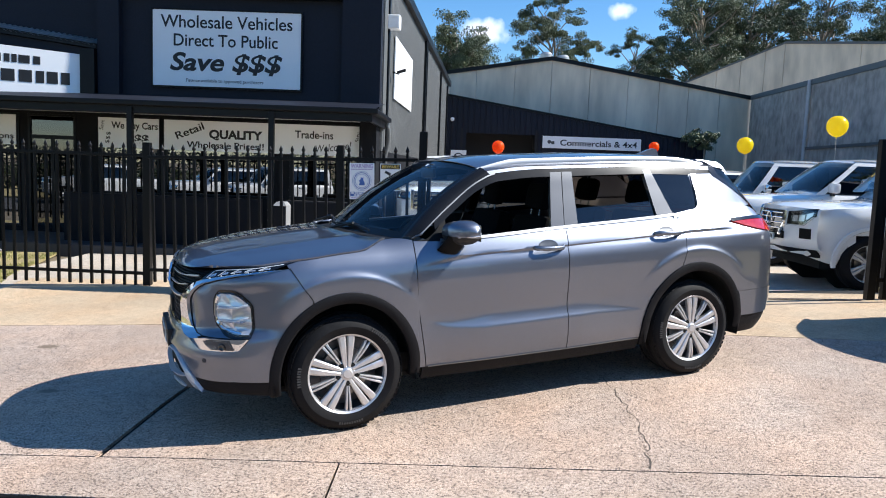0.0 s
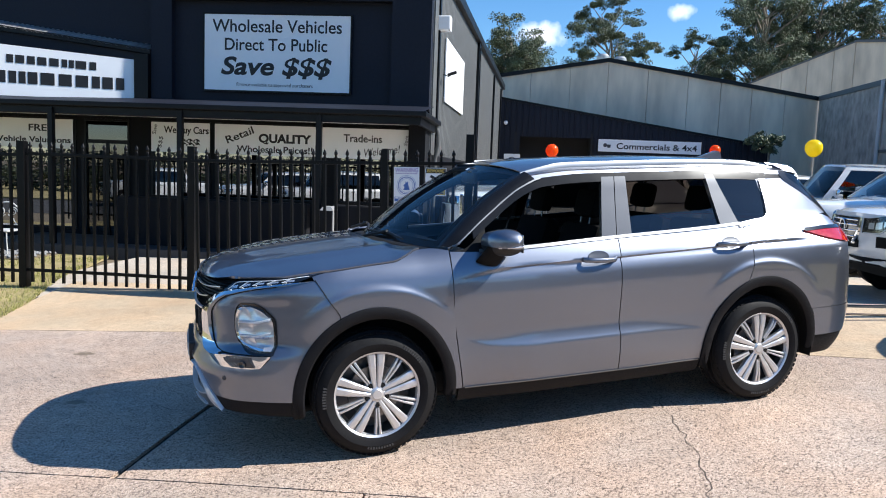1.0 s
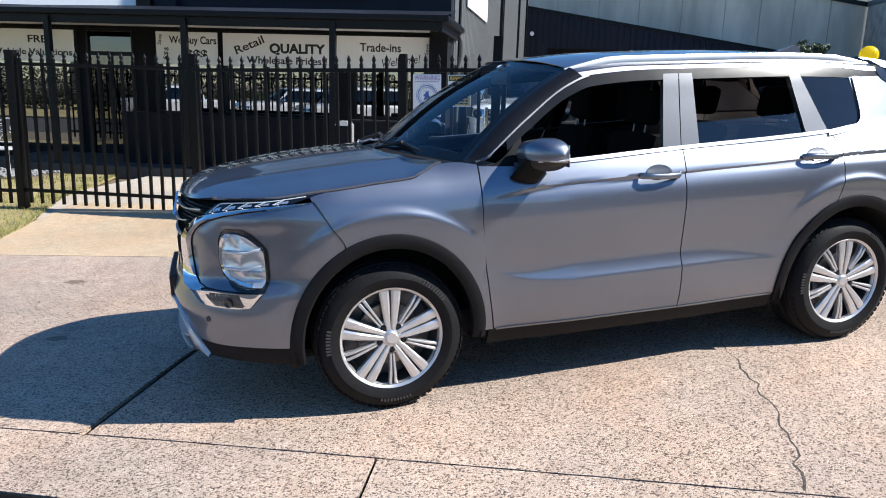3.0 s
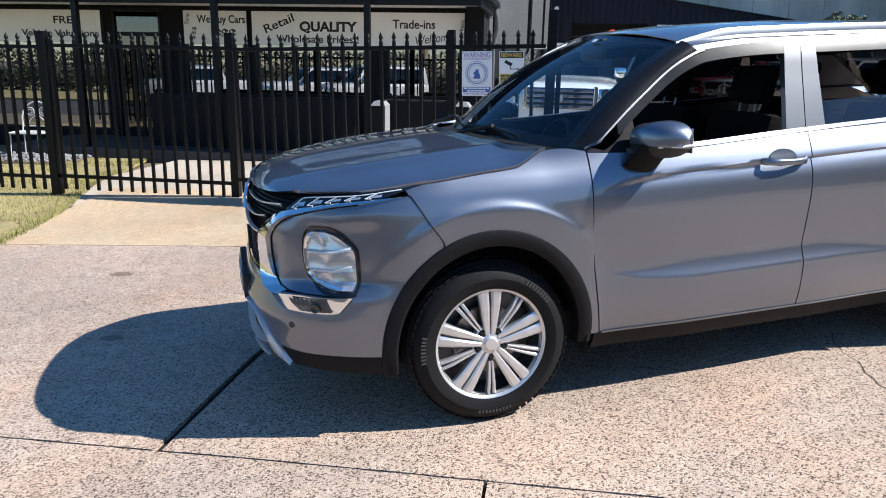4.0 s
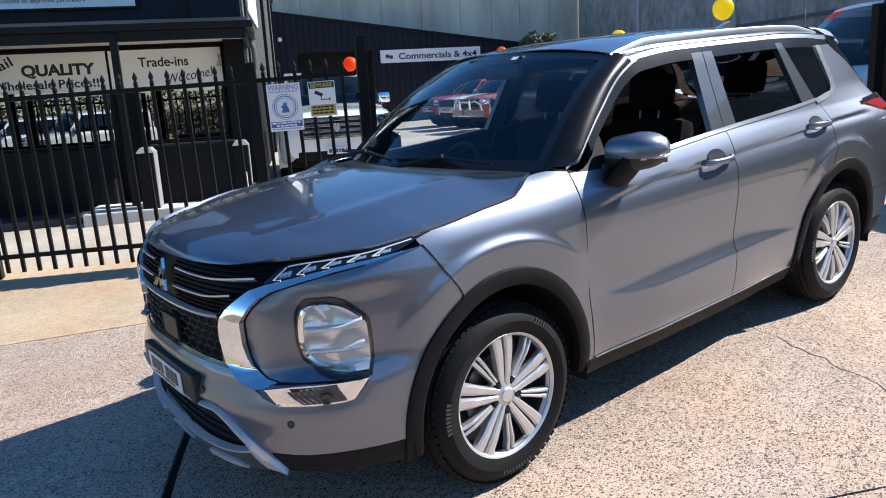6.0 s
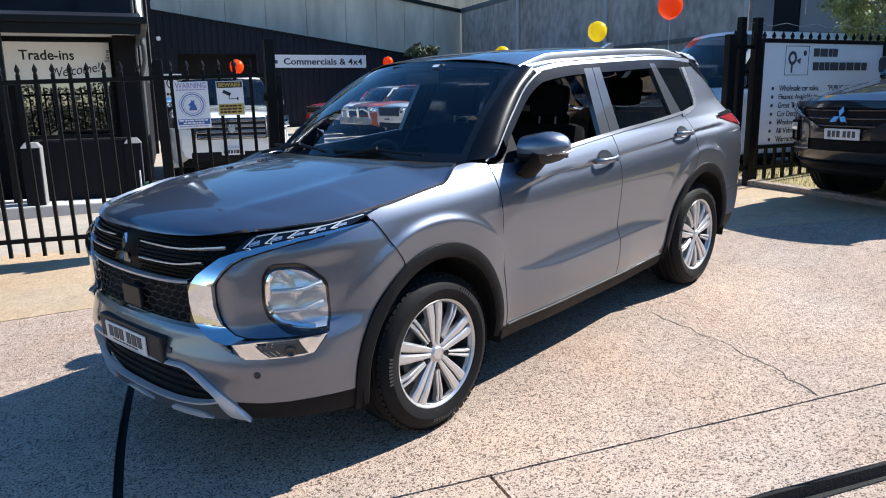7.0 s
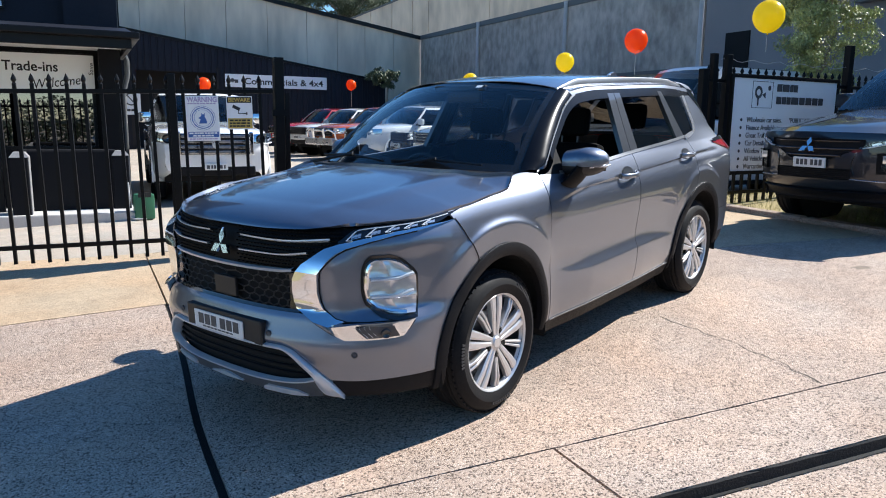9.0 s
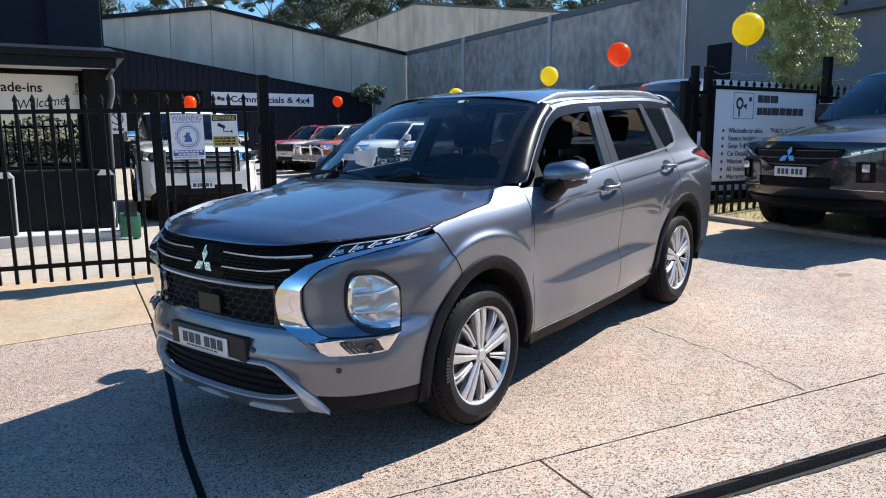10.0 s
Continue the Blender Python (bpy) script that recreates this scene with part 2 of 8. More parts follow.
DOOR_GLASS = glass("dim_door_glass", (0.7, 0.75, 0.78), 0.25, f0=0.12)
RUBBER = mat("tyre_rubber", (0.009, 0.009, 0.010), 0.62, spec=0.16, vary=0.25, scale=12, bump=0.1, bscale=300)
RUBBER_MARK = mat("raised_tyre_lettering", (0.032, 0.032, 0.033), 0.6, vary=0.2)
WINDSCREEN = glass("laminated_windscreen_glass", (0.88, 0.96, 1.0), 0.85, f0=0.06)
TINT = glass("privacy_glass", (0.85, 0.92, 1.0), 0.08)
SIDE_GLASS = glass("side_window_glass", (0.8, 0.92, 0.95), 0.45)
LENS = glass("clear_lamp_lens", (1, 1, 1), 0.95, f0=0.05)
LAMP_BOWL = mat("lamp_bowl", (0.74, 0.76, 0.80), 0.16, metal=0.72, vary=0.06, scale=40, rvary=0.05)
LAMP_IN = mat("lamp_reflector", (0.86, 0.87, 0.89), 0.10, metal=1.0, vary=0.06, scale=40, rvary=0.05)
LED = mat("white_lamp_guide", (0.70, 0.72, 0.74), 0.2, vary=0.03)
RED_LENS = mat("red_lamp_lens", (0.45, 0.01, 0.012), 0.08, coat=1.0, vary=0.15, scale=30)
LINING = mat("dark_headlining", (0.035, 0.035, 0.036), 0.9, vary=0.05)
SEAT = mat("black_seat_fabric", (0.006, 0.006, 0.0065), 0.9, spec=0.1, vary=0.2, bump=0.3, bscale=400)
PLATE = mat("white_plate", (0.78, 0.78, 0.75), 0.4, vary=0.05)
INK = mat("black_ink", (0.012, 0.012, 0.014), 0.5, vary=0.1)
PLATE_INK = mat("faded_plate_ink", (0.07, 0.07, 0.075), 0.5, vary=0.1)
INK_GREY = mat("faded_dark_ink", (0.06, 0.06, 0.065), 0.55, vary=0.1)
CONCRETE = aggregate_mat("exposed_aggregate_concrete", (0.478, 0.360, 0.276), (0.69, 0.552, 0.448), (0.09, 0.064, 0.049), 150)
SMOOTH_CONCRETE = aggregate_mat("sandy_trowelled_concrete", (0.549, 0.407, 0.262), (0.690, 0.529, 0.352), (0.326, 0.238, 0.153), 150)
YARD = aggregate_mat("yard_concrete", (0.50, 0.43, 0.35), (0.56, 0.50, 0.42), (0.36, 0.31, 0.25), 140)
# near-black: the kerb face's shade and its filler in one colour
KERB_SHADE = mat("shade_and_filler_kerb_face", (0.007, 0.007, 0.007), 0.85, vary=0.4, scale=12, bump=0.4, bscale=90)
CRACK = mat("hairline_crack", (0.075, 0.058, 0.045), 0.9, vary=0.5, scale=30)
JOINT = mat("joint_filler", (0.014, 0.012, 0.010), 0.9, vary=0.4, scale=20, bump=0.5, bscale=120)
ASPHALT = mat("asphalt", (0.055, 0.052, 0.05), 0.9, vary=0.3, scale=2, fine=160, bump=0.6, bscale=180)
EARTH = mat("dry_earth", (0.16, 0.125, 0.08), 0.95, vary=0.3, scale=0.4)
GRASS_BASE = mat("worn_lawn", (0.33, 0.265, 0.12), 0.95, vary=0.35, scale=2.2, fine=40, bump=0.7, bscale=60)
BLADE = mat("grass_blades", (0.25, 0.245, 0.07), 0.8, vary=0.45, scale=1.6, fine=30)
NAVY = mat("dark_navy_cladding_paint", (0.0160, 0.0185, 0.0280), 0.55, spec=0.18, vary=0.12, scale=1.2, fine=20, rvary=0.08)
NAVY_TRIM = mat("charcoal_trim_paint", (0.0045, 0.005, 0.0065), 0.4, spec=0.25, vary=0.1)
GREY_CLAD = mat("mid_grey_metal_cladding", (0.115, 0.118, 0.115), 0.45, vary=0.1, scale=1.0)
SOFFIT = mat("pale_soffit_board", (0.78, 0.78, 0.77), 0.6, vary=0.08)
PLINTH = mat("pale_concrete_plinth", (0.56, 0.54, 0.51), 0.8, vary=0.12, scale=2.5, bump=0.2, bscale=60)
DARK_RENDER = mat("charcoal_rendered_masonry", (0.008, 0.0085, 0.0105), 0.8, spec=0.2, vary=0.12, scale=2.0, bump=0.25, bscale=90)
TILT_PANEL = mat("weathered_tilt_up_concrete", (0.72, 0.60, 0.455), 0.9, vary=0.22, scale=0.35, fine=1.6, bump=0.2, bscale=12, stretch=(1, 1, 0.25))
TILT_DARK = mat("stained_grey_concrete", (0.42, 0.385, 0.335), 0.9, vary=0.40, scale=0.45, fine=3.5, bump=0.25, bscale=10, stretch=(1, 1, 0.6))
DARK_WALL = mat("charcoal_painted_concrete", (0.235, 0.23, 0.235), 0.8, vary=0.12, scale=0.5)
GALV = mat("galvanised_roof_sheet", (0.42, 0.42, 0.42), 0.4, metal=0.6, vary=0.15)
FENCE = mat("black_powder_coat", (0.003, 0.003, 0.0035), 0.42, spec=0.2, vary=0.15, rvary=0.08)
SIGN_WHITE = mat("white_sign_board", (0.90, 0.91, 0.92), 0.45, vary=0.03, scale=1.5)
WINDOW_GLASS = glass("shopfront_glass", (0.7, 0.75, 0.78), 0.25, f0=0.34)
# near-black room surfaces: the dimness indoors is put into the colour
ROOM_DARK = mat("shaded_interior", (0.02, 0.02, 0.022), 0.9, vary=0.2)
YELLOW = balloon_mat("yellow_latex", (1.0, 0.82, 0.03))
ORANGE = balloon_mat("orange_latex", (0.95, 0.17, 0.015))
STRING = mat("white_string", (0.6, 0.6, 0.58), 0.8)
BLUE_INK = mat("blue_sign_ink", (0.06, 0.14, 0.42), 0.5, vary=0.1)
LILAC_INK = mat("faded_lilac_ink", (0.50, 0.42, 0.62), 0.5, vary=0.1)
GOLD_INK = mat("yellow_sign_ink", (0.62, 0.44, 0.10), 0.5, vary=0.1)
WHITE_METAL = mat("white_enamelled_iron", (0.50, 0.50, 0.49), 0.4, vary=0.06)
GREEN_BIN = mat("green_plastic", (0.03, 0.14, 0.07), 0.5, vary=0.15)
BARK = mat("pale_gum_bark", (0.30, 0.25, 0.19), 0.9, vary=0.3, scale=4, bump=0.5, bscale=20)
LEAF_DK = mat("dark_gum_leaves", (0.085, 0.105, 0.05), 0.6, vary=0.5, scale=0.6, fine=3.0)
LEAF_LT = mat("bright_shrub_leaves", (0.36, 0.38, 0.14), 0.55, vary=0.45, scale=2, fine=12)


# ---- mesh helpers ----
def part(name, bm, material, parent=None, label="", smooth=False, sharp=35, m=None):
    """Links a bmesh as one mesh object under a thing or a part."""
    me = bpy.data.meshes.new(name)
    bm.normal_update()
    bm.to_mesh(me)
    bm.free()
    me.materials.append(material)
    if smooth:
        me.polygons.foreach_set("use_smooth", [True] * len(me.polygons))
        me.set_sharp_from_angle(angle=radians(sharp))
    ob = new(name, me)
    if parent is not None:
        ob.parent = parent
    if m is not None:
        ob.matrix_basis = m
    if label:
        tagged(ob, label)
    return ob


def share(name, me, parent, m):
    ob = new(name, me)
    ob.parent = parent
    ob.matrix_basis = m
    return ob


def root(name, m, label, category, group="", kind=""):
    ob = new(name)
    ob.empty_display_size = 0.2
    ob.matrix_basis = m
    return tagged(ob, label, category, group, kind)


def box(bm, x0, x1, y0, y1, z0, z1, bevel=0.0, m=None):
    """A block, its edges bevelled."""
    r = bmesh.ops.create_cube(bm, size=1.0)
    mm = Matrix.LocRotScale(((x0 + x1) / 2, (y0 + y1) / 2, (z0 + z1) / 2), None, (x1 - x0, y1 - y0, z1 - z0))
    bmesh.ops.transform(bm, matrix=(m @ mm) if m is not None else mm, verts=r["verts"])
    if bevel:
        ed = list({e for v in r["verts"] for e in v.link_edges})
        bmesh.ops.bevel(bm, geom=ed, offset=bevel, segments=2, affect="EDGES", profile=0.6)
    return bm


def tube(bm, pts, r, n=8, caps=True):
    """A round bar along points; r is one radius or one for each point."""
    pts = [Vector(p) for p in pts]
    rs = r if isinstance(r, (list, tuple)) else [r] * len(pts)
    rings = []
    ref = None
    for i, p in enumerate(pts):
        d = (pts[min(i + 1, len(pts) - 1)] - pts[max(i - 1, 0)]).normalized()
        if ref is None:
            ref = d.orthogonal().normalized()
        a = (ref - d * ref.dot(d)).normalized()
        ref = a
        b = d.cross(a)
        rings.append([bm.verts.new(p + (a * math.cos(2 * math.pi * k / n) + b * math.sin(2 * math.pi * k / n)) * rs[i]) for k in range(n)])
    for r0, r1 in zip(rings, rings[1:]):
        for k in range(n):
            bm.faces.new((r0[k], r0[(k + 1) % n], r1[(k + 1) % n], r1[k]))
    if caps:
        bm.faces.new(rings[0][::-1])
        bm.faces.new(rings[-1])
    return bm


def lathe(bm, prof, n=48, m=None):
    """Turns a profile of (radius, along) round the y axis."""
    rings = []
    for r, y in prof:
        ring = []
        for k in range(n):
            a = 2 * math.pi * k / n
            p = Vector((r * math.cos(a), y, r * math.sin(a)))
            ring.append(bm.verts.new(m @ p if m is not None else p))
        rings.append(ring)
    for r0, r1 in zip(rings, rings[1:]):
        for k in range(n):
            bm.faces.new((r0[k], r1[k], r1[(k + 1) % n], r0[(k + 1) % n]))
    return bm


def grid(bm, rows):
    vs = [[bm.verts.new(p) for p in r] for r in rows]
    for a, b in zip(vs, vs[1:]):
        for k in range(len(a) - 1):
            f = (a[k], a[k + 1], b[k + 1], b[k])
            if len({tuple(round(c, 6) for c in v.co) for v in f}) > 2:
                bm.faces.new(f)
    return bm


def lip(bm, depth):
    """Turns the open edges of a sheet inwards, so that it has thickness at its rim."""
    bm.normal_update()
    for v in bm.verts:
        v.normal_update()
    ed = [e for e in bm.edges if e.is_boundary]
    nrm = {v: v.normal.copy() for e in ed for v in e.verts}
    r = bmesh.ops.extrude_edge_only(bm, edges=ed)
    new_v = [v for v in r["geom"] if isinstance(v, bmesh.types.BMVert)]
    by = {}
    for v, nn in nrm.items():
        by[tuple(round(c, 5) for c in v.co)] = nn
    for v in new_v:
        nn = by.get(tuple(round(c, 5) for c in v.co))
        if nn is not None:
            v.co -= nn * depth
    return bm


def flip_y(bm):
    for v in bm.verts:
        v.co.y = -v.co.y
    bmesh.ops.reverse_faces(bm, faces=bm.faces[:])
    return bm


def prism(bm, poly, axis, a0, a1):
    """A flat outline made thick. axis: 'x', 'y' or 'z', the way it is thickened."""
    def at(p, q, a):
        return {"x": (a, p, q), "y": (p, a, q), "z": (p, q, a)}[axis]
    lo = [bm.verts.new(at(p, q, a0)) for p, q in poly]
    hi = [bm.verts.new(at(p, q, a1)) for p, q in poly]
    n = len(poly)
    bm.faces.new(lo)
    bm.faces.new(hi[::-1])
    for k in range(n):
        bm.faces.new((lo[k], hi[k], hi[(k + 1) % n], lo[(k + 1) % n]))
    bmesh.ops.recalc_face_normals(bm, faces=bm.faces[:])
    return bm


def lettering(name, words, size, material, parent, m, width=0.0, bold=0.0, shear=0.0, depth=0.002, align="LEFT", space=1.0):
    """Raised words in Blender's own font, as a mesh in the xy plane of m. width: the width that they are fitted to."""
    cu = bpy.data.curves.new(name, "FONT")
    cu.body, cu.size, cu.extrude, cu.offset, cu.shear, cu.align_x = words, size, depth, bold, shear, align
    cu.space_character = space
    cu.resolution_u = 4
    tmp = bpy.data.objects.new("tmp", cu)
    scene.collection.objects.link(tmp)
    bpy.context.view_layer.update()
    me = bpy.data.meshes.new_from_object(tmp.evaluated_get(bpy.context.evaluated_depsgraph_get()))
    bpy.data.objects.remove(tmp)
    bpy.data.curves.remove(cu)
    if width:
        xs = [v.co.x for v in me.vertices]
        k = width / (max(xs) - min(xs))
        x0 = min(xs) if align == "LEFT" else (min(xs) + max(xs)) / 2
        for v in me.vertices:
            v.co.x = (v.co.x - x0) * k
    me.materials.clear()
    me.materials.append(material)
    ob = new(name, me)
    ob.parent = parent
    ob.matrix_basis = m
    return ob


def bars(bm, x, z, w, h, y=-0.004, n=6, seed=1, gap=0.25):
    """Plain bars in place of writing, on the xz plane, from x to x + w."""
    rnd = random.Random(seed)
    ws = [rnd.uniform(0.6, 1.4) for _ in range(n)]
    tot = sum(ws) * (1 + gap)
    p = x
    for a in ws:
        ww = a / tot * w
        box(bm, p, p + ww, y - 0.002, y, z, z + h)
        p += ww * (1 + gap)
    return bm


TB = -25.0
MB = pose(0, 0, 0, 0, 0, TB)          # the yard's own axes: u along the shopfront, v away from the street
CB, SB = math.cos(radians(TB)), math.sin(radians(TB))


def bar_parts(name, material, parent, x, z, w, h, n, seed, gap=0.3, y=-0.004, slant=0.0):
    """The same bars, each a part of its own; slant: rise for each metre along x, from the first bar."""
    rnd = random.Random(seed)
    ws = [rnd.uniform(0.6, 1.4) for _ in range(n)]
    tot = sum(ws) * (1 + gap)
    p = x
    for a in ws:
        ww = a / tot * w
        bm = bmesh.new()
        box(bm, p, p + ww, y - 0.002, y, z, z + h)
        for v in bm.verts:
            v.co.z += slant * (v.co.x - x)
        part(name, bm, material, parent)
        p += ww * (1 + gap)


def rise(x, y):
    """Height of the ground: the drive climbs along the street, the yard behind the gate lies flatter and lower."""
    u, v = CB * x + SB * y, -SB * x + CB * y
    drive = 0.055 * min(max(x, -8.0), 9.0) - 0.0175 * min(max(y, 0.0), 8.0)
    t = min(max((v - 4.5) / 1.9, 0.0), 1.0)
    t = t * t * (3 - 2 * t)
    return drive * (1 - t) + (0.022 * min(max(u, -9.0), 14.0)) * t


def xy(u, v):
    return CB * u - SB * v, SB * u + CB * v


def gz(u, v):
    return rise(*xy(u, v))


# ---- shape of the wagon: half plan outline at each height, front is -x ----
def curve(xs, ys, x):
    """A smooth curve through a few points (monotone cubic)."""
    x = min(max(x, xs[0]), xs[-1])
    k = 0
    while k < len(xs) - 2 and x > xs[k + 1]:
        k += 1
    def sec(i):
        return (ys[i + 1] - ys[i]) / (xs[i + 1] - xs[i])
    def tan_at(i):
        if i == 0:
            return sec(0)
        if i == len(xs) - 1:
            return sec(i - 1)
        a, b = sec(i - 1), sec(i)
        return 0.0 if a * b <= 0 else 2 * a * b / (a + b)
    h = xs[k + 1] - xs[k]
    t = (x - xs[k]) / h
    m0, m1 = tan_at(k) * h, tan_at(k + 1) * h
    return ((2 * t ** 3 - 3 * t ** 2 + 1) * ys[k] + (t ** 3 - 2 * t ** 2 + t) * m0
            + (-2 * t ** 3 + 3 * t ** 2) * ys[k + 1] + (t ** 3 - t ** 2) * m1)


def step(a, b, x):
    t = min(max((x - a) / (b - a), 0.0), 1.0)
    return t * t * (3 - 2 * t)


WB = 2.706
XC, XCR = -0.15, 3.12
Z_F = (0.22, 0.30, 0.40, 0.55, 0.70, 0.85, 0.95, 1.02, 1.08, 1.13, 1.17, 1.20)
W_F = (0.815, 0.872, 0.893, 0.902, 0.905, 0.912, 0.914, 0.902, 0.877, 0.838, 0.79, 0.73)
Z_D = (0.22, 0.34, 0.45, 0.55, 0.65, 0.74, 0.86, 0.92, 0.98, 1.05, 1.10, 1.15, 1.19)
W_D = (0.790, 0.850, 0.875, 0.884, 0.886, 0.898, 0.914, 0.919, 0.918, 0.906, 0.886, 0.860, 0.836)
Z_R = (0.22, 0.34, 0.50, 0.70, 0.85, 0.95, 1.05, 1.10, 1.15, 1.19)
W_R = (0.80, 0.865, 0.892, 0.906, 0.914, 0.918, 0.908, 0.888, 0.860, 0.836)
Z_G = (1.19, 1.30, 1.45, 1.56, 1.62, 1.66)
W_G = (0.836, 0.786, 0.718, 0.668, 0.63, 0.575)
Z_N = (0.22, 0.30, 0.42, 0.55, 0.65, 0.70, 0.75, 0.90, 1.00, 1.06, 1.12, 1.20)
X_N = (-0.90, -0.965, -0.990, -0.992, -0.972, -0.948, -0.943, -0.945, -0.92, -0.87, -0.75, -0.5)
Z_T = (0.25, 0.40, 0.60, 0.80, 1.00, 1.15, 1.30, 1.45, 1.56, 1.62, 1.66)
X_T = (3.62, 3.71, 3.74, 3.73, 3.70, 3.67, 3.58, 3.44, 3.31, 3.25, 3.23)


def width(x, z):
    if z > 1.19:
        w = curve(Z_G, W_G, z) - (0.055 * min((x - 2.2) / 1.0, 1.1) ** 2 * step(1.05, 1.30, z) if x > 2.2 else 0.0)
        f = step(0.55, 0.2, x)
        return w if f <= 0 else w * (1 - f) + f * curve(Z_F, W_F, min(z, 1.2))
    a = step(0.25, 0.65, x)
    b = step(2.0, 2.6, x)
    w = (1 - a) * curve(Z_F, W_F, z) + a * ((1 - b) * curve(Z_D, W_D, z) + b * curve(Z_R, W_R, z))
    if 0.5 < x < 2.3 and z < 0.75:             # ledge low on the doors, which runs out at both ends
        zc = curve((0.50, 0.734, 1.0, 1.8, 2.19), (0.648, 0.588, 0.570, 0.575, 0.562), x)
        hb = 0.002 + 0.085 * min(max((x - 0.54) / 0.42, 0.0), 1.0) * min(max((2.25 - x) / 0.55, 0.0), 1.0)
        w += 0.26 * hb * (1 - min(max((z - zc) / hb, 0.0), 1.0)) ** 1.7
    if x > 2.2 and z > 1.0:                     # the cabin narrows towards the tail
        w -= 0.055 * min((x - 2.2) / 1.0, 1.1) ** 2 * step(1.05, 1.30, z)
    if 0.42 < x < 3.3 and z > 0.8:             # shoulder line that climbs to the tail lamp
        d = curve((0.42, 0.66, 0.81, 1.0, 1.4, 1.68, 2.26, 2.6, 3.2), (1.0, 1.035, 1.054, 1.063, 1.070, 1.080, 1.097, 1.111, 1.121), x) - z
        if d > 0:
            w -= 0.018 * step(0.42, 0.85, x) * step(3.20, 2.95, x) * min(d / 0.014, 1.0) * math.exp(-d / 0.055)
    for hx in (0.0, WB):                       # swollen edge that runs round each wheel
        r = math.hypot(x - hx, z - 0.363)
        if z > 0.4:
            w += 0.013 * (math.exp(-((r - 0.61) / 0.024) ** 2) if r > 0.61 else 1.0 - 0.40 * min((0.61 - r) / 0.10, 1.0)) * step(0.45, 0.75, z) * step(0.56, 0.26, abs(x - hx))
    return w


NR = 3.4


def nf(z):
    """How square the nose is in plan at each height."""
    return curve((0.20, 0.88, 1.00, 1.10), (2.85, 2.85, 2.5, 2.3), z)


def dent(q, z):
    """Hollow round the headlamp, as a share of the distance from the axle's plane."""
    return 0.052 * step(0.60, 0.86, q) * step(1.50, 1.16, q) * step(0.615, 0.70, z) * step(1.0, 0.89, z)


def half_y(x, z):
    """Half width of the shell at x and z."""
    w = width(x, z)
    if x < XC:
        r, n = min((XC - x) / (XC - curve(Z_N, X_N, z)), 1.0), nf(z)
        return w * (1 - r ** n) ** (1 / n)
    if x > XCR:
        r = min((x - XCR) / (curve(Z_T, X_T, z) - XCR), 1.0)
        return w * (1 - r ** NR) ** (1 / NR)
    return w


def shell(q, z, out=0.0):
    """A point of the near half of the shell. q runs round it: 0 front middle, 1.5708 end of the corner, then metres along the side, and
    1.5708 more round the back."""
    h = math.pi / 2
    side = XCR - XC
    if q < h:
        xf = curve(Z_N, X_N, z)
        n, d = nf(z), dent(q, z)
        x = XC - (XC - xf) * max(math.cos(q), 0) ** (2 / n)
        y = width(x, z) * max(math.sin(q), 0) ** (2 / n)
        x, y = XC + (x - XC) * (1 - d), y * (1 - 0.6 * d)
    elif q < h + side:
        x = XC + q - h
        y = width(x, z)
    else:
        a = min(max(q - h - side, 0.0), h)
        x = XCR + (curve(Z_T, X_T, z) - XCR) * math.sin(a) ** (2 / NR)
        y = width(x, z) * max(math.cos(a), 0) ** (2 / NR)
    if not out:
        return Vector((x, -y, z))
    p = Vector((x, -y, z))
    e = 0.01
    a, b = shell(q + e, z) - shell(max(q - e, 0), z), shell(q, z + e) - shell(q, z - e)
    n = a.cross(b)
    n.normalize()
    return p + n * out


def q_of_x(x, z):
    h = math.pi / 2
    if x < XC:
        r = min((XC - x) / (XC - curve(Z_N, X_N, z)), 1.0)
        return math.acos(min(r ** (nf(z) / 2), 1.0))
    if x <= XCR:
        return h + x - XC
    r = min((x - XCR) / (curve(Z_T, X_T, z) - XCR), 1.0)
    return h + XCR - XC + math.asin(min(r ** (NR / 2), 1.0))


# ---- ground ----
def fill(name, ulo, uhi, v0, v1, du, dv, dz, material, parent=None, label="", skirt=0.05, kind="", warp=None):
    """A sheet over the ground in the yard's axes; its sides are functions of v."""
    bm = bmesh.new()
    nv = max(2, int((v1 - v0) / dv) + 1)
    wide = max(uhi(v) - ulo(v) for v in (v0, v1))
    nu = max(2, int(wide / du) + 1)
    rows = []
    for j in range(nv + 1):
        v = v0 + (v1 - v0) * j / nv
        row = []
        for i in range(nu + 1):
            u = ulo(v) + (uhi(v) - ulo(v)) * i / nu
            vv = v + (warp(u, j / nv) if warp else 0)
            x, y = xy(u, vv)
            row.append(Vector((x, y, rise(x, y) + dz)))
        rows.append(row)
    grid(bm, rows)
    if skirt:
        ed = [e for e in bm.edges if e.is_boundary]
        r = bmesh.ops.extrude_edge_only(bm, edges=ed)
        for w in r["geom"]:
            if isinstance(w, bmesh.types.BMVert):
                w.co.z -= skirt
    return part(name, bm, material, parent, label)


bm = bmesh.new()
marks = [-400, -120, -40, -15] + [-8 + 0.5 * k for k in range(0, 47)] + [20, 40, 120, 400]
grid(bm, [[Vector((x, y, rise(x, y) - 0.07)) for x in marks] for y in marks])
ground = tagged(part("ground", bm, EARTH), "dry bare earth under the paving, reaching the horizon", "ground", kind="structure")

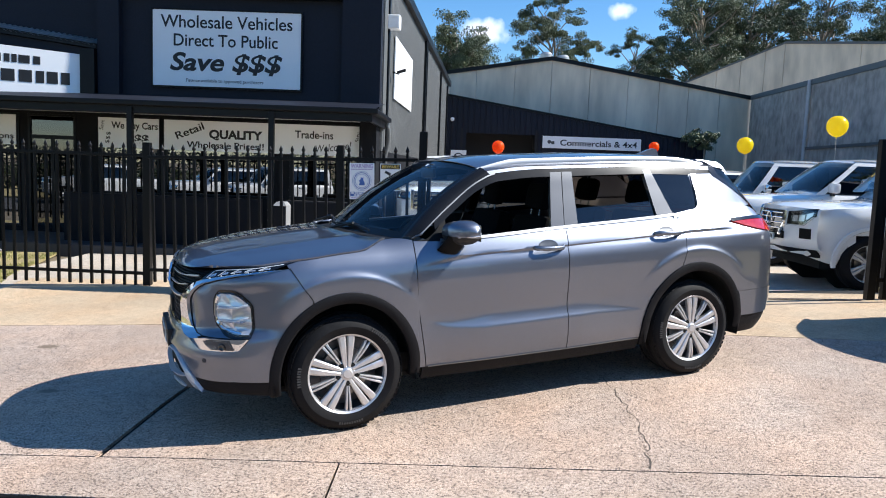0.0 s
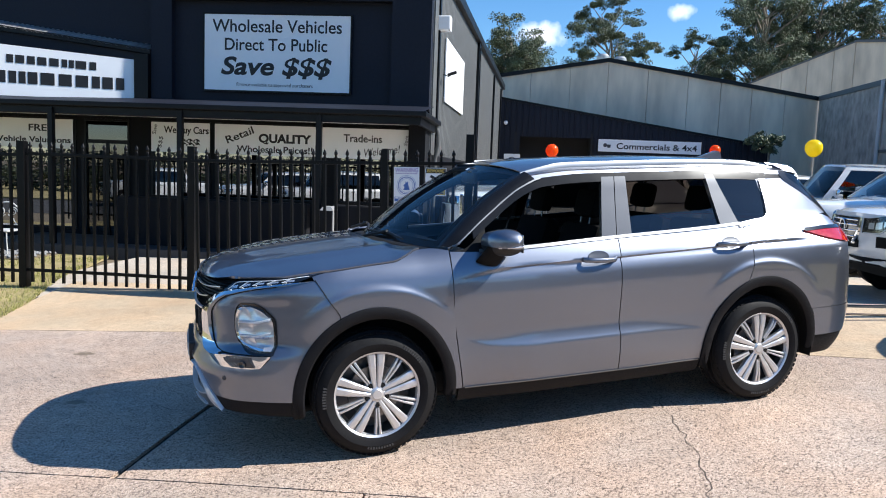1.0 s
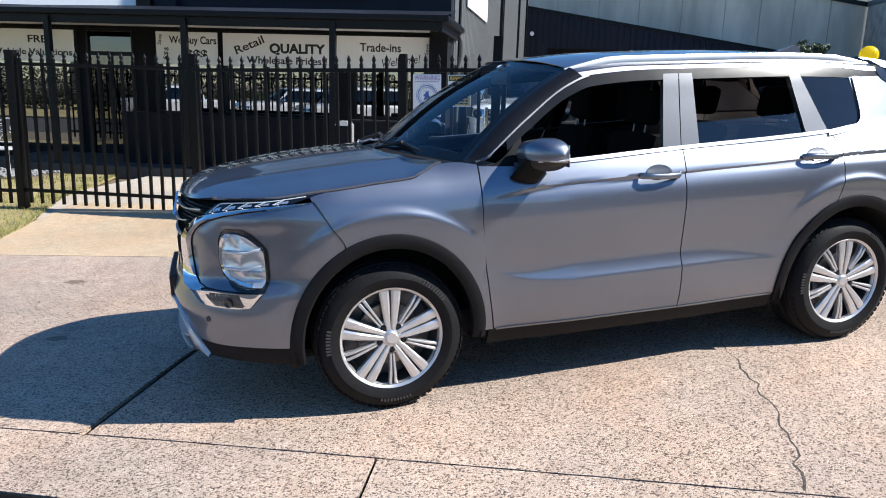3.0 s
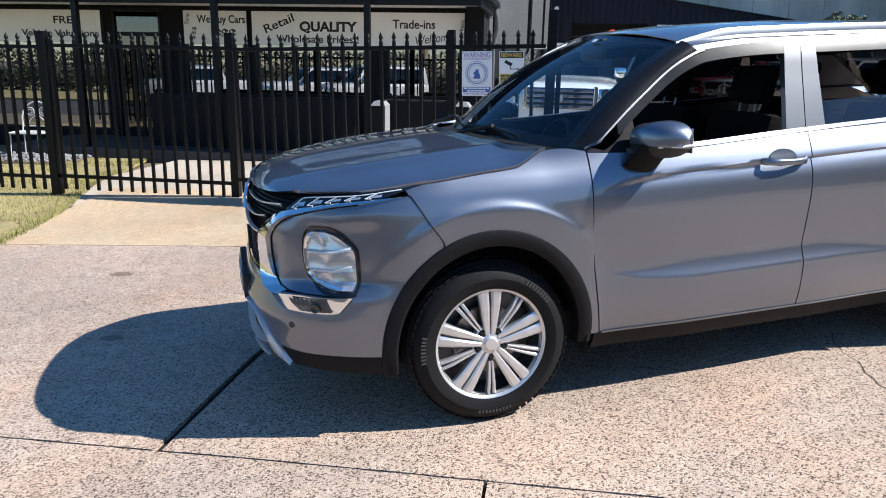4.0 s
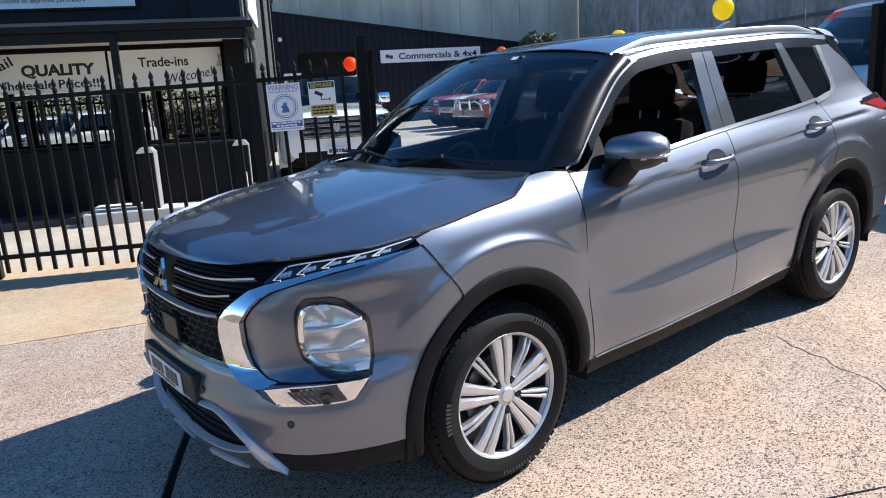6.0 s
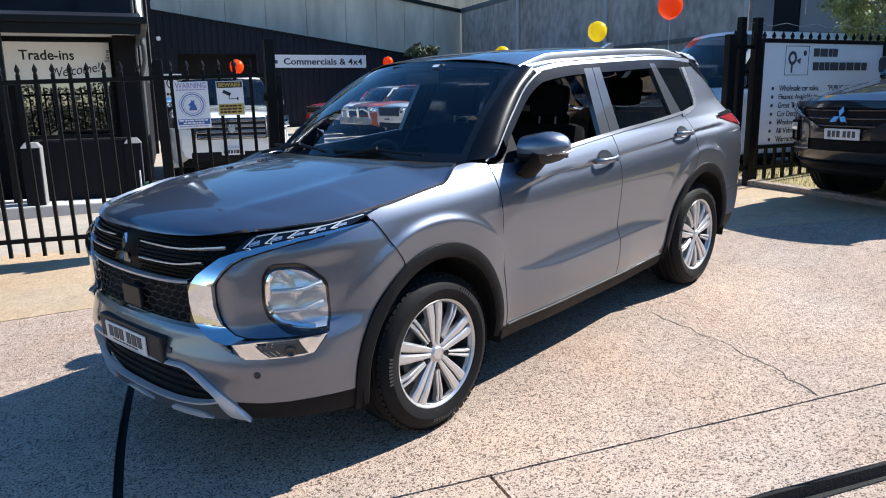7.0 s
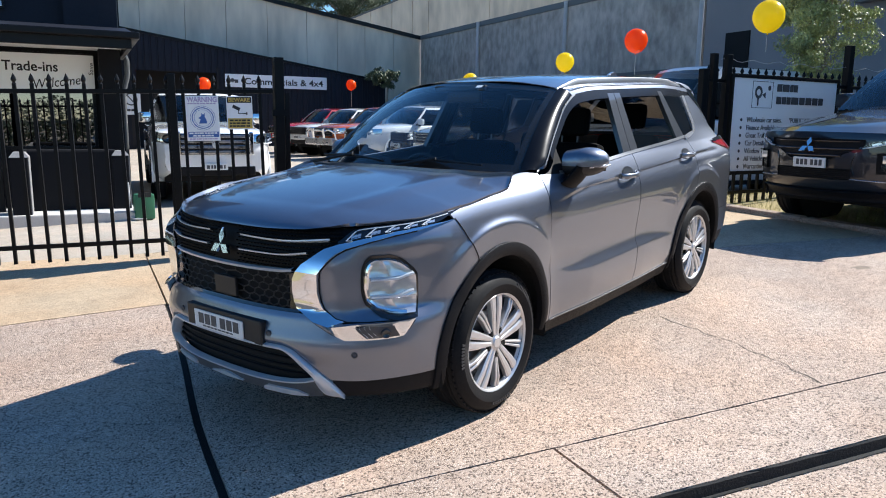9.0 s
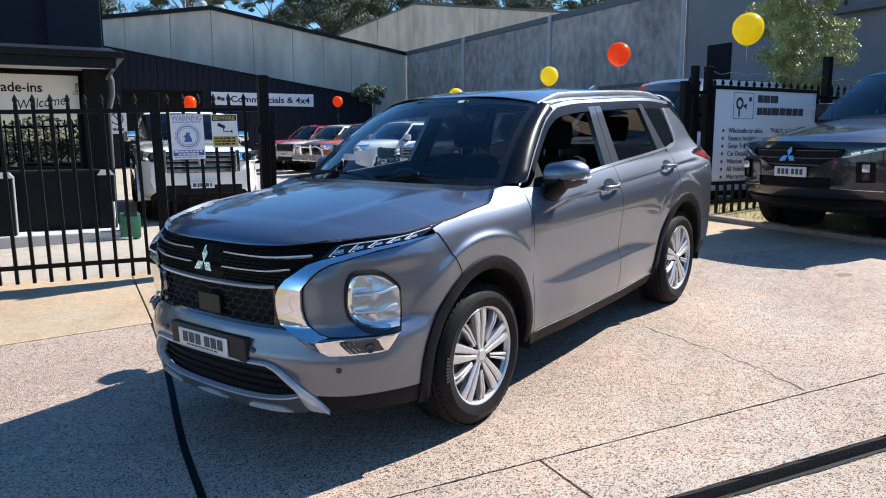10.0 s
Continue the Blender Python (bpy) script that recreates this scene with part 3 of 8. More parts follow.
L1 = lambda u: -0.46 - 0.068 * u        # joint along the kerb strip
L2 = lambda u: curve((-6.0, -3.4, -1.4, 3.2, 5.45), (3.36, 3.265, 3.19, 2.42, 1.87), u)          # far joint
KERB = lambda u: -1.00 - 0.08 * (u - 0.3)
driveway = root("pavement", Matrix(), "exposed-aggregate concrete driveway slabs with dark expansion joints", "driveway", kind="structure")
G = 0.006
bm = bmesh.new()
grid(bm, [[Vector((*xy(u, v), gz(u, max(v, KERB(u) + 0.02)) - 0.022)) if v > -1 else Vector((*xy(u, KERB(u) + 0.02), gz(u, KERB(u)) - 0.022)) for u in [-6.6 + 0.5 * k for k in range(28)]] for v in [-1.5] + [0.0 + 0.5 * k for k in range(13)]])
part("joint_bed", bm, JOINT, driveway, "dark joint filler")


def rag_edge(u):
    """Worn, uneven line of a slab's edge."""
    return 0.0035 * noise.noise(Vector((u * 9.0, 0.3, 0.7))) + 0.0025 * noise.noise(Vector((u * 31.0, 1.3, 0.2)))


SIDE_JOINT = lambda v: curve((-0.4, 0.4, 1.75, 3.0, 6.0), (-1.382, -1.380, -1.312, -1.262, -1.245), v)


def slab(u0, u1, lo, hi, name="slab", material=None):
    bm = bmesh.new()
    ua, ub = (u0(1.0) if callable(u0) else u0), (u1(1.0) if callable(u1) else u1)
    nu, nv = max(2, int((ub - ua) / 0.06)), 14
    rows = []
    for j in range(nv + 1):
        row = []
        for i in range(nu + 1):
            u = ua + (ub - ua) * i / nu
            a, b = lo(u) + G + rag_edge(u), hi(u) - G + rag_edge(u + 7.3)
            v = a + (b - a) * j / nv
            e0, e1 = (u0(v) if callable(u0) else u0), (u1(v) if callable(u1) else u1)
            u = e0 + (e1 - e0) * i / nu
            row.append(Vector((*xy(u, v), gz(u, v))))
        rows.append(row)
    grid(bm, rows)
    ed = [e for e in bm.edges if e.is_boundary]
    r = bmesh.ops.extrude_edge_only(bm, edges=ed)
    for w in r["geom"]:
        if isinstance(w, bmesh.types.BMVert):
            w.co.z -= 0.03
    return part(name, bm, material or CONCRETE, driveway)


GRASS_U = lambda v: -5.15 - 0.30 * (v - 3.4)
FENCE_V = lambda u: 5.62 if u < -3.65 else 5.62 - 0.165 * (u + 3.65)
slab(-6.0, lambda v: SIDE_JOINT(v) - 0.022, L1, L2)
slab(lambda v: SIDE_JOINT(v) + 0.020, 5.75, L1, L2)
slab(lambda v: SIDE_JOINT(v) + 0.008, 5.75, L2, lambda u: FENCE_V(u) + 0.35, material=SMOOTH_CONCRETE)
slab(-5.6, lambda v: SIDE_JOINT(v) - 0.008, L2, lambda u: FENCE_V(u) + 0.35, material=SMOOTH_CONCRETE)
slab(-6.0, 0.02, KERB, L1)
slab(0.035, 3.32, KERB, L1)
slab(3.33, 9.0, KERB, L1)
yard = fill("yard_slab", lambda v: -5.9 if v < 8 else -1.0, lambda v: 16.0, 5.2, 36.0, 1.0, 0.4, -0.012, YARD)
tagged(yard, "pale sunlit concrete yard behind the gate", "yard", kind="structure")
path_slab = fill("footpath", lambda v: -6.2, lambda v: -1.0, 5.6, 10.9, 0.5, 0.5, -0.004, YARD)
tagged(path_slab, "pale concrete path to the showroom door", "path", kind="structure")

# the crack that wanders across the middle slab
rnd = random.Random(5)
bm = bmesh.new()
prev = None
for k in range(27):
    t = k / 26
    u, v = 1.72 + 0.14 * t + rnd.uniform(-0.02, 0.02) + 0.05 * math.sin(t * 5), -0.55 + 1.75 * t
    w = 0.0028 * (1.2 - 0.6 * t) + rnd.uniform(-0.001, 0.0022)
    a, b = Vector((*xy(u - w, v), gz(u, v) + 0.0015)), Vector((*xy(u + w, v), gz(u, v) + 0.0015))
    cur = (bm.verts.new(a), bm.verts.new(b))
    if prev:
        bm.faces.new((prev[0], prev[1], cur[1], cur[0]))
    prev = cur
part("crack", bm, CRACK, driveway, "ragged hairline crack")
# small oil spots and a cast service lid
for u, v, r in ((-3.2, 2.3, 0.07), (-2.4, 0.9, 0.05), (4.3, 1.0, 0.06)):
    bm = bmesh.new()
    c = bm.verts.new((*xy(u, v), gz(u, v) + 0.0015))
    ring = []
    for k in range(18):
        rr = r * rnd.uniform(0.75, 1.2)
        p = xy(u + rr * 1.5 * math.cos(k * math.pi / 9), v + rr * math.sin(k * math.pi / 9))
        ring.append(bm.verts.new((*p, rise(*p) + 0.0015)))
    for k in range(18):
        bm.faces.new((c, ring[k], ring[(k + 1) % 18]))
    part("stain", bm, mat("oil_stain", (0.20, 0.15, 0.105), 0.7, vary=0.3, scale=20), driveway, "faint brown stain")

# kerb, gutter and street
kerb = root("kerb", Matrix(), "low layback concrete kerb at the street edge", "kerb", kind="structure")
bm = bmesh.new()
grid(bm, [[Vector((*xy(u, KERB(u) - dv), gz(u, KERB(u) - dv) - dz)) for u in [-9 + 0.6 * k for k in range(31)]] for dv, dz in ((0.022, 0.062), (0.10, 0.060), (0.45, 0.050), (0.9, 0.034), (1.3, 0.020), (1.34, 0.06))])
part("gutter", bm, CONCRETE, kerb, "worn concrete gutter")
rnd = random.Random(77)
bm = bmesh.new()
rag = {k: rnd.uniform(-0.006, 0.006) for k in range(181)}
# upright kerb face, painted dark for the shade that it lies in
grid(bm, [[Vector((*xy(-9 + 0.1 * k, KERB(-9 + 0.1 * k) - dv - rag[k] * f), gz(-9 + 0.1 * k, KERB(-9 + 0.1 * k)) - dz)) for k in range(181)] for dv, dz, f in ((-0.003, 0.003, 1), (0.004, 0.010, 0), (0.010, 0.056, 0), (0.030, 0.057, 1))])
part("kerb_face", bm, KERB_SHADE, kerb, "near-black kerb face, its shade and filler put into the colour")
road = fill("road", lambda v: -60, lambda v: 60, -9.5, -1.80, 2.0, 1.0, -0.058, ASPHALT)
tagged(road, "dark asphalt street", "road", kind="structure")

# grass beside the driveway and the strip behind the kerb at the gate's far side
lawn = fill("lawn", lambda v: -14.0, GRASS_U, -0.9, 9.0, 0.5, 0.5, 0.005, GRASS_BASE)
tagged(lawn, "patchy dry lawn beside the driveway", "lawn", kind="structure")
verge = fill("verge", lambda v: 5.92, lambda v: 15.0, -0.9, 5.0, 0.5, 0.5, 0.03, GRASS_BASE)
tagged(verge, "worn grass strip behind a low kerb", "grass strip", kind="structure")
bm = bmesh.new()
box(bm, 5.78, 5.92, 0.3, 4.5, -0.05, 0.07, 0.02)
for v in bm.verts:
    v.co.z += gz(v.co.x, v.co.y)
vk = part("verge_kerb", bm, CONCRETE, None, m=MB)
tagged(vk, "worn brown concrete kerb beside the grass strip", "kerb", kind="structure")


def blades(name, spots, hmin, hmax, label, seed):
    rr = random.Random(seed)
    bm = bmesh.new()
    for u, v in spots:
        a = rr.uniform(0, math.tau)
        h, w = rr.uniform(hmin, hmax), rr.uniform(0.003, 0.006)
        x, y = xy(u, v)
        z = rise(x, y)
        dx, dy = math.cos(a) * w, math.sin(a) * w
        lx, ly = rr.uniform(-0.02, 0.02), rr.uniform(-0.02, 0.02)
        bm.faces.new([bm.verts.new(p) for p in ((x - dx, y - dy, z), (x + dx, y + dy, z), (x + lx, y + ly, z + h))])
    return tagged(part(name, bm, BLADE), label, "grass", kind="stuff")


rnd = random.Random(11)
sp = []
while len(sp) < 16000:
    v = rnd.uniform(1.5, 8.8)
    u = GRASS_U(v) - rnd.random() ** 1.7 * 4.0 + rnd.uniform(-0.02, 0.05)
    if noise.noise(Vector((u * 1.1, v * 1.1, 0))) > -0.25:
        sp.append((u, v))
blades("grass", sp, 0.02, 0.06, "short patchy yellow-green grass", 3)
blades("grass", [(5.95 + rnd.random() * 3.0, rnd.uniform(2.2, 4.9)) for _ in range(5000)], 0.04, 0.10, "short dry grass by the fence", 4)

# ---- showroom ----
shop = root("showroom_building", MB, "dark navy showroom with a white-lettered shopfront and a low verandah", "building")
bm = bmesh.new()
box(bm, -7.0, -1.12, 11.06, 11.4, 2.85, 6.4)
box(bm, -7.0, -6.55, 10.9, 11.06, 2.85, 6.4)
part("upper_wall", bm, NAVY, shop)
bm = bmesh.new()
box(bm, -1.92, -1.12, 10.86, 11.06, 2.85, 6.4)
box(bm, -6.55, -1.92, 10.86, 11.06, 5.0, 6.4)
part("raised_panel", bm, NAVY, shop, "dark navy raised facade panel")
bm = bmesh.new()
box(bm, -14.0, -7.0, 11.3, 11.6, 2.6, 6.4)
part("upper_wall", bm, NAVY, shop)
# shopfront wall below the verandah with its openings
openings = [(-13.2, -8.7, 0.12, 2.50), (-8.52, -7.5, -0.3, 2.50), (-7.02, -5.72, 0.88, 2.50), (-5.62, -3.35, 0.90, 2.50), (-2.98, -1.52, 0.92, 2.50)]
edges = [-14.0]


def wall_piece(*b):
    bm_ = bmesh.new()
    box(bm_, *b)
    part("wall", bm_, DARK_RENDER, shop)


for a, b, lo, hi in openings:
    wall_piece(edges[-1], a, 10.95, 11.2, -0.5, 2.9)
    wall_piece(a, b, 10.95, 11.2, hi, 2.9)
    if lo > 0:
        wall_piece(a, b, 10.95, 11.2, -0.5, lo)
    edges.append(b)
wall_piece(edges[-1], -1.12, 10.95, 11.2, -0.5, 2.9)
for a, b, lo, hi in openings:
    bm = bmesh.new()
    t = 0.05
    for x0, x1, z0, z1 in ((a, b, hi - t, hi), (a, b, lo, lo + t), (a, a + t, lo + t, hi - t), (b - t, b, lo + t, hi - t)):
        box(bm, x0, x1, 10.93, 11.0, z0, z1, 0.006)
    fr = part("door_frame" if lo < 0 else "window", bm, NAVY_TRIM, shop)
    bm = bmesh.new()
    if lo < 0:
        box(bm, a + t, b - t, 10.95, 10.99, 1.98, 2.06)
        box(bm, (a + b) / 2 - 0.03, (a + b) / 2 + 0.03, 10.95, 10.99, lo, 1.98)
        tube(bm, [((a + b) / 2 + 0.08, 10.90, 0.9), ((a + b) / 2 + 0.08, 10.90, 1.3)], 0.015)
        part("door", bm, NAVY_TRIM, fr, "dark framed glass door with pull handle", smooth=True)
    bm = bmesh.new()
    box(bm, a + t, b - t, 10.975, 10.983, lo + t, hi - t)
    part("pane", bm, DOOR_GLASS if lo < 0 else WINDOW_GLASS, fr).visible_shadow = False
# plain room behind the glass, its shade given by the dark colour
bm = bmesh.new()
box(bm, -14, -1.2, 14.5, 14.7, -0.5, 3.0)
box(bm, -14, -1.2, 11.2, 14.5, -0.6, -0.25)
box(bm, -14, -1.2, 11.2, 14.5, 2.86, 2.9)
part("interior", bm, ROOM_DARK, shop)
# verandah: fascia, gutter, soffit, posts
bm = bmesh.new()
box(bm, -14.0, -1.10, 9.12, 11.3, 2.56, 2.62)
part("soffit", bm, SOFFIT, shop, "pale soffit with small downlights")
bm = bmesh.new()
box(bm, -14.0, -1.08, 9.05, 9.12, 2.46, 2.68, 0.01)
box(bm, -1.10, -1.03, 9.05, 11.5, 2.46, 2.68, 0.01)
part("fascia", bm, NAVY_TRIM, shop)
bm = bmesh.new()
box(bm, -14.0, -1.0, 8.95, 9.05, 2.60, 2.70, 0.02)
box(bm, -1.03, -0.92, 8.95, 11.5, 2.60, 2.70, 0.02)
part("gutter", bm, NAVY_TRIM, shop)
bm = bmesh.new()
grid(bm, [[Vector((u, v, z)) for u in (-14.0, -1.0)] for v, z in ((9.0, 2.69), (10.9, 2.95))])
part("roof", bm, NAVY, shop)
for u in (-8.0, -6.4, -5.0, -3.6, -2.2, -1.6):
    bm = bmesh.new()
    lathe(bm, [(0.0, 0), (0.045, 0), (0.06, 0.012)], 16, m=pose(u, 10.1, 2.553, 90))
    part("downlight", bm, SIGN_WHITE, shop)
for u in (-8.0, -5.48, -2.87):
    bm = bmesh.new()
    box(bm, u - 0.05, u + 0.05, 9.0, 9.10, gz(u, 9), 2.58, 0.008)
    part("post", bm, NAVY_TRIM, shop)
# raised plinth, dwarf walls and piers below the verandah
bm = bmesh.new()
box(bm, -3.5, -1.12, 8.5, 9.5, -0.3, 0.10, 0.02)
part("plinth", bm, PLINTH, shop, "pale concrete plinth")
# left part of the plinth, coloured dark because it lies in shadow
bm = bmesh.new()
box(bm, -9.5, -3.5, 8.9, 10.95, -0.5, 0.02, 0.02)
part("porch_floor", bm, PORCH_SHADE, shop, "paving under the verandah, darkened for the shade there")
bm = bmesh.new()
box(bm, -2.60, -1.34, 9.02, 9.26, 0.09, 0.98, 0.03)
part("dwarf_wall", bm, DARK_RENDER, shop)
for ua_, ub_, va_ in ((-2.70, -2.46, 8.56), (-1.40, -1.16, 8.95)):
    bm = bmesh.new()
    box(bm, ua_, ub_ - 0.012, va_, va_ + 0.36, 0.09, 0.90, 0.015)
    pier = part("pier", bm, DARK_RENDER, shop, "charcoal pier with its sunlit side coloured pale, and a pale cap")
    # thin pale slab added on the sun's side, to paint that side as lit
    bm = bmesh.new()
    box(bm, ub_ - 0.012, ub_, va_ + 0.01, va_ + 0.35, 0.09, 0.905, 0.004)
    part("sunlit_side_face", bm, PIER_PALE, pier)
    bm = bmesh.new()
    box(bm, ua_, ub_, va_, va_ + 0.36, 0.895, 0.965)
    for v in bm.verts:
        if v.co.z > 0.93:
            v.co.x += 0.05 if v.co.x < (ua_ + ub_) / 2 else -0.05
            v.co.y += 0.05 if v.co.y < va_ + 0.18 else -0.05
    part("cap", bm, PIER_PALE, pier, "pale chamfered cap")
bm = bmesh.new()
box(bm, -7.0, -3.2, 9.5, 9.75, -0.3, 0.95, 0.03)
part("dwarf_wall", bm, DARK_RENDER, shop)
bm = bmesh.new()
box(bm, -1.45, -1.12, 10.5, 11.0, -0.3, 2.56)
part("end_wall", bm, DARK_RENDER, shop)
# side wall of ribbed sheet, with its barge, pilasters and downpipe
SIDE = pose(-1.12, 11.2, 0, 0, 0, 88.0)        # runs away from the street, turned a little outwards
bm = bmesh.new()
n = 0
prev = None
length = 24.0
us = []
x = 0.0
while x < length:
    us += [(x, 0.0), (x + 0.16, 0.0), (x + 0.175, -0.022), (x + 0.205, -0.022)]
    x += 0.22
for x, d in us:
    cur = (bm.verts.new((x, d, 2.0)), bm.verts.new((x, d, 5.85 + 0.012 * x)))
    if prev:
        bm.faces.new((prev[0], cur[0], cur[1], prev[1]))
    prev = cur
part("side_wall", bm, GREY_CLAD, shop, "mid-grey ribbed metal side wall", m=SIDE)
bm = bmesh.new()
box(bm, 0, length, -0.02, 0.25, -0.5, 2.0)
part("side_base", bm, DARK_RENDER, shop, m=SIDE)
bm = bmesh.new()
box(bm, -0.3, length + 0.1, -0.14, 0.05, 5.80, 6.05, 0.01)
for v in bm.verts:
    v.co.z += 0.012 * v.co.x
part("barge", bm, NAVY_TRIM, shop, m=SIDE)
for x in (9.3, 9.7, 17.0, 22.0):
    bm = bmesh.new()
    box(bm, x, x + 0.18, -0.10, 0.02, -0.3, 5.9)
    part("pilaster", bm, NAVY_TRIM, shop, m=SIDE)
bm = bmesh.new()
box(bm, 0.02, 0.5, -0.03, 0.02, 2.0, 5.8)
part("corner_flashing", bm, GREY_CLAD, shop, m=SIDE)
bm = bmesh.new()
box(bm, 0.55, 0.7, -0.06, 0.02, 0.0, 5.8)
part("corner_trim", bm, NAVY_TRIM, shop, m=SIDE)
bm = bmesh.new()
tube(bm, [(0.25, -0.08, 2.62), (0.25, -0.14, 2.45), (0.3, -0.14, 2.2), (0.42, -0.06, 1.9), (0.42, -0.06, 0.0)], 0.045, 10)
part("downpipe", bm, GREY_CLAD, shop, smooth=True, m=SIDE)
bm = bmesh.new()
grid(bm, [[Vector((u, v, z)) for u in (-14.0, -1.0)] for v, z in ((11.1, 6.4), (36.0, 6.6))])
part("roof", bm, GALV, shop)
# entrance roof with the slanted sign panel beside the main block
bm = bmesh.new()
prism(bm, [(-14.0, 2.62), (-7.1, 2.62), (-7.1, 3.86), (-14.0, 4.75)], "y", 10.95, 11.25)
part("entrance_gable", bm, NAVY, shop)
bm = bmesh.new()
prev = None
for k in range(0, 240):
    u = -14.0 + 7.0 * k / 239
    z = 3.98 + (-7.0 - u) * 0.13 + (0.02 if k % 4 < 2 else 0)
    cur = (bm.verts.new((u, 10.85, z - 0.06)), bm.verts.new((u, 11.35, z + 0.12)))
    if prev:
        bm.faces.new((prev[0], cur[0], cur[1], prev[1]))
    prev = cur
part("entrance_roof", bm, GALV, shop, "galvanised corrugated entrance roof")
bm = bmesh.new()
prism(bm, [(-14.0, 4.74), (-7.0, 3.86), (-7.0, 3.96), (-14.0, 4.87)], "y", 10.86, 10.95)
box(bm, -7.32, -7.02, 10.8, 10.95, 2.7, 3.85)
part("entrance_fascia", bm, NAVY_TRIM, shop)


def wall_sign(name, w, h, m, label, category="sign", t=0.03, border=None):
    r = root(name, m, label, category)
    bm = bmesh.new()
    box(bm, 0, w, 0, t, 0, h, 0.004)
    part("board", bm, SIGN_WHITE, r)
    if border:
        bm = bmesh.new()
        e = 0.03
        for a, b, c, d in ((-e, w + e, -e, 0), (-e, w + e, h, h + e), (-e, 0, 0, h), (w, w + e, 0, h)):
            box(bm, a, b, -0.01, t, c, d)
        part("frame", bm, border, r)
    return r


def put(words, size, x, z, r, width=0.0, y=-0.003, name="lettering", material=None, rot=0, **kw):
    return lettering(name, words, size, material or INK, r, pose(x, y, z, 90, 0, 0) @ pose(0, 0, 0, 0, 0, rot), width, **kw)


s = wall_sign("save_sign", 3.09, 1.54, MB @ pose(-5.88, 10.99, 3.18), "large white board lettered in black, on the dark upper wall", border=NAVY_TRIM)
put("Wholesale Vehicles", 0.36, 0.17, 1.19, s, 2.74, bold=0.0035)
put("Direct To Public", 0.35, 0.44, 0.82, s, 2.17, bold=0.0035)
put("Save $$$", 0.50, 0.36, 0.33, s, 2.35, bold=0.013, shear=0.22)
put("Finance available to approved purchasers", 0.10, 0.70, 0.09, s, 1.62, material=INK_GREY)
# address board on the entrance gable, turned a little towards the sun; its writing is given as bars
s = root("entrance_sign", MB @ pose(-7.33, 10.84, 2.9, 0, 0, 18), "white board with two rows of dark writing on the entrance gable", "sign")
bm = bmesh.new()
prism(bm, [(-5.2, -0.10), (0.0, 0.0), (0.0, 0.83), (-5.2, 1.12)], "y", 0.0, 0.03)
part("board", bm, SIGN_WHITE, s)
bar_parts("writing", INK, s, -2.42, 0.62, 1.72, 0.16, 9, 3, slant=-0.035)
bar_parts("writing", INK, s, -3.0, 0.22, 2.85, 0.24, 12, 4, slant=-0.01)
# window lettering boards along the top of the shop windows
s = wall_sign("window_sign", 4.35, 0.62, MB @ pose(-13.1, 10.90, 1.84), "white window panel lettered for free valuations", t=0.015)
put("FREE", 0.20, 3.35, 0.36, s, 0.55, bold=0.0035)
put("Vehicle Valuations", 0.17, 2.62, 0.12, s, 1.68, bold=0.0035)
s = wall_sign("window_sign", 1.28, 0.62, MB @ pose(-7.0, 10.90, 1.85), "white window panel lettered for buying cars", t=0.015)
put("We Buy Cars", 0.20, 0.28, 0.40, s, 0.98, bold=0.0035)
put("$$$", 0.22, 0.62, 0.13, s, 0.45, bold=0.008)
put("Save", 0.12, 0.10, 0.36, s, 0.20, rot=80, name="side_lettering")
put("$$$", 0.12, 0.22, 0.08, s, 0.24, rot=80, name="side_lettering")
s = wall_sign("window_sign", 2.25, 0.62, MB @ pose(-5.61, 10.90, 1.85), "white window panel lettered for quality cars", t=0.015)
put("Retail", 0.22, 0.28, 0.22, s, 0.62, rot=22, bold=0.003)
put("QUALITY", 0.24, 0.95, 0.27, s, 1.12, bold=0.010)
put("Wholesale Prices!!", 0.19, 0.48, 0.06, s, 1.62, bold=0.0035)
s = wall_sign("window_sign", 0.36, 0.62, MB @ pose(-3.32, 10.90, 1.85), "plain white window panel beside a post", t=0.015)
s = wall_sign("window_sign", 1.44, 0.62, MB @ pose(-2.96, 10.90, 1.85), "white window panel lettered for trade-ins", t=0.015)
put("Trade-ins", 0.22, 0.10, 0.34, s, 0.80, bold=0.0035)
put("Welcome!", 0.22, 0.55, 0.05, s, 0.75, rot=8, shear=0.3)
put("Save", 0.10, 1.42, 0.30, s, 0.2, rot=85, name="side_lettering")
# small lamp, camera and white panel on the side wall
SW = MB @ SIDE
s = root("wall_panel", SW @ pose(1.65, -0.03, 3.25), "plain white panel on the grey side wall", "panel")
bm = bmesh.new()
box(bm, 0, 3.7, -0.03, 0, 0, 1.42, 0.004)
part("board", bm, SIGN_WHITE, s)
s = root("security_camera", SW @ pose(1.2, -0.06, 3.80), "small dark security camera on a bracket", "camera")
bm = bmesh.new()
tube(bm, [(0, 0, 0), (0.03, -0.14, -0.05)], 0.014)
part("bracket", bm, FENCE, s)
bm = bmesh.new()
box(bm, -0.035, 0.035, -0.32, -0.11, -0.08, -0.01, 0.015, m=pose(0, 0, 0, -20, 0, 30))
part("housing", bm, FENCE, s)
s = root("flood_lamp", SW @ pose(0.62, -0.06, 4.72), "white weatherproof lamp box near the eaves", "lamp")
bm = bmesh.new()
box(bm, -0.14, 0.14, -0.22, 0.06, -0.1, 0.2, 0.03)
part("housing", bm, SIGN_WHITE, s)

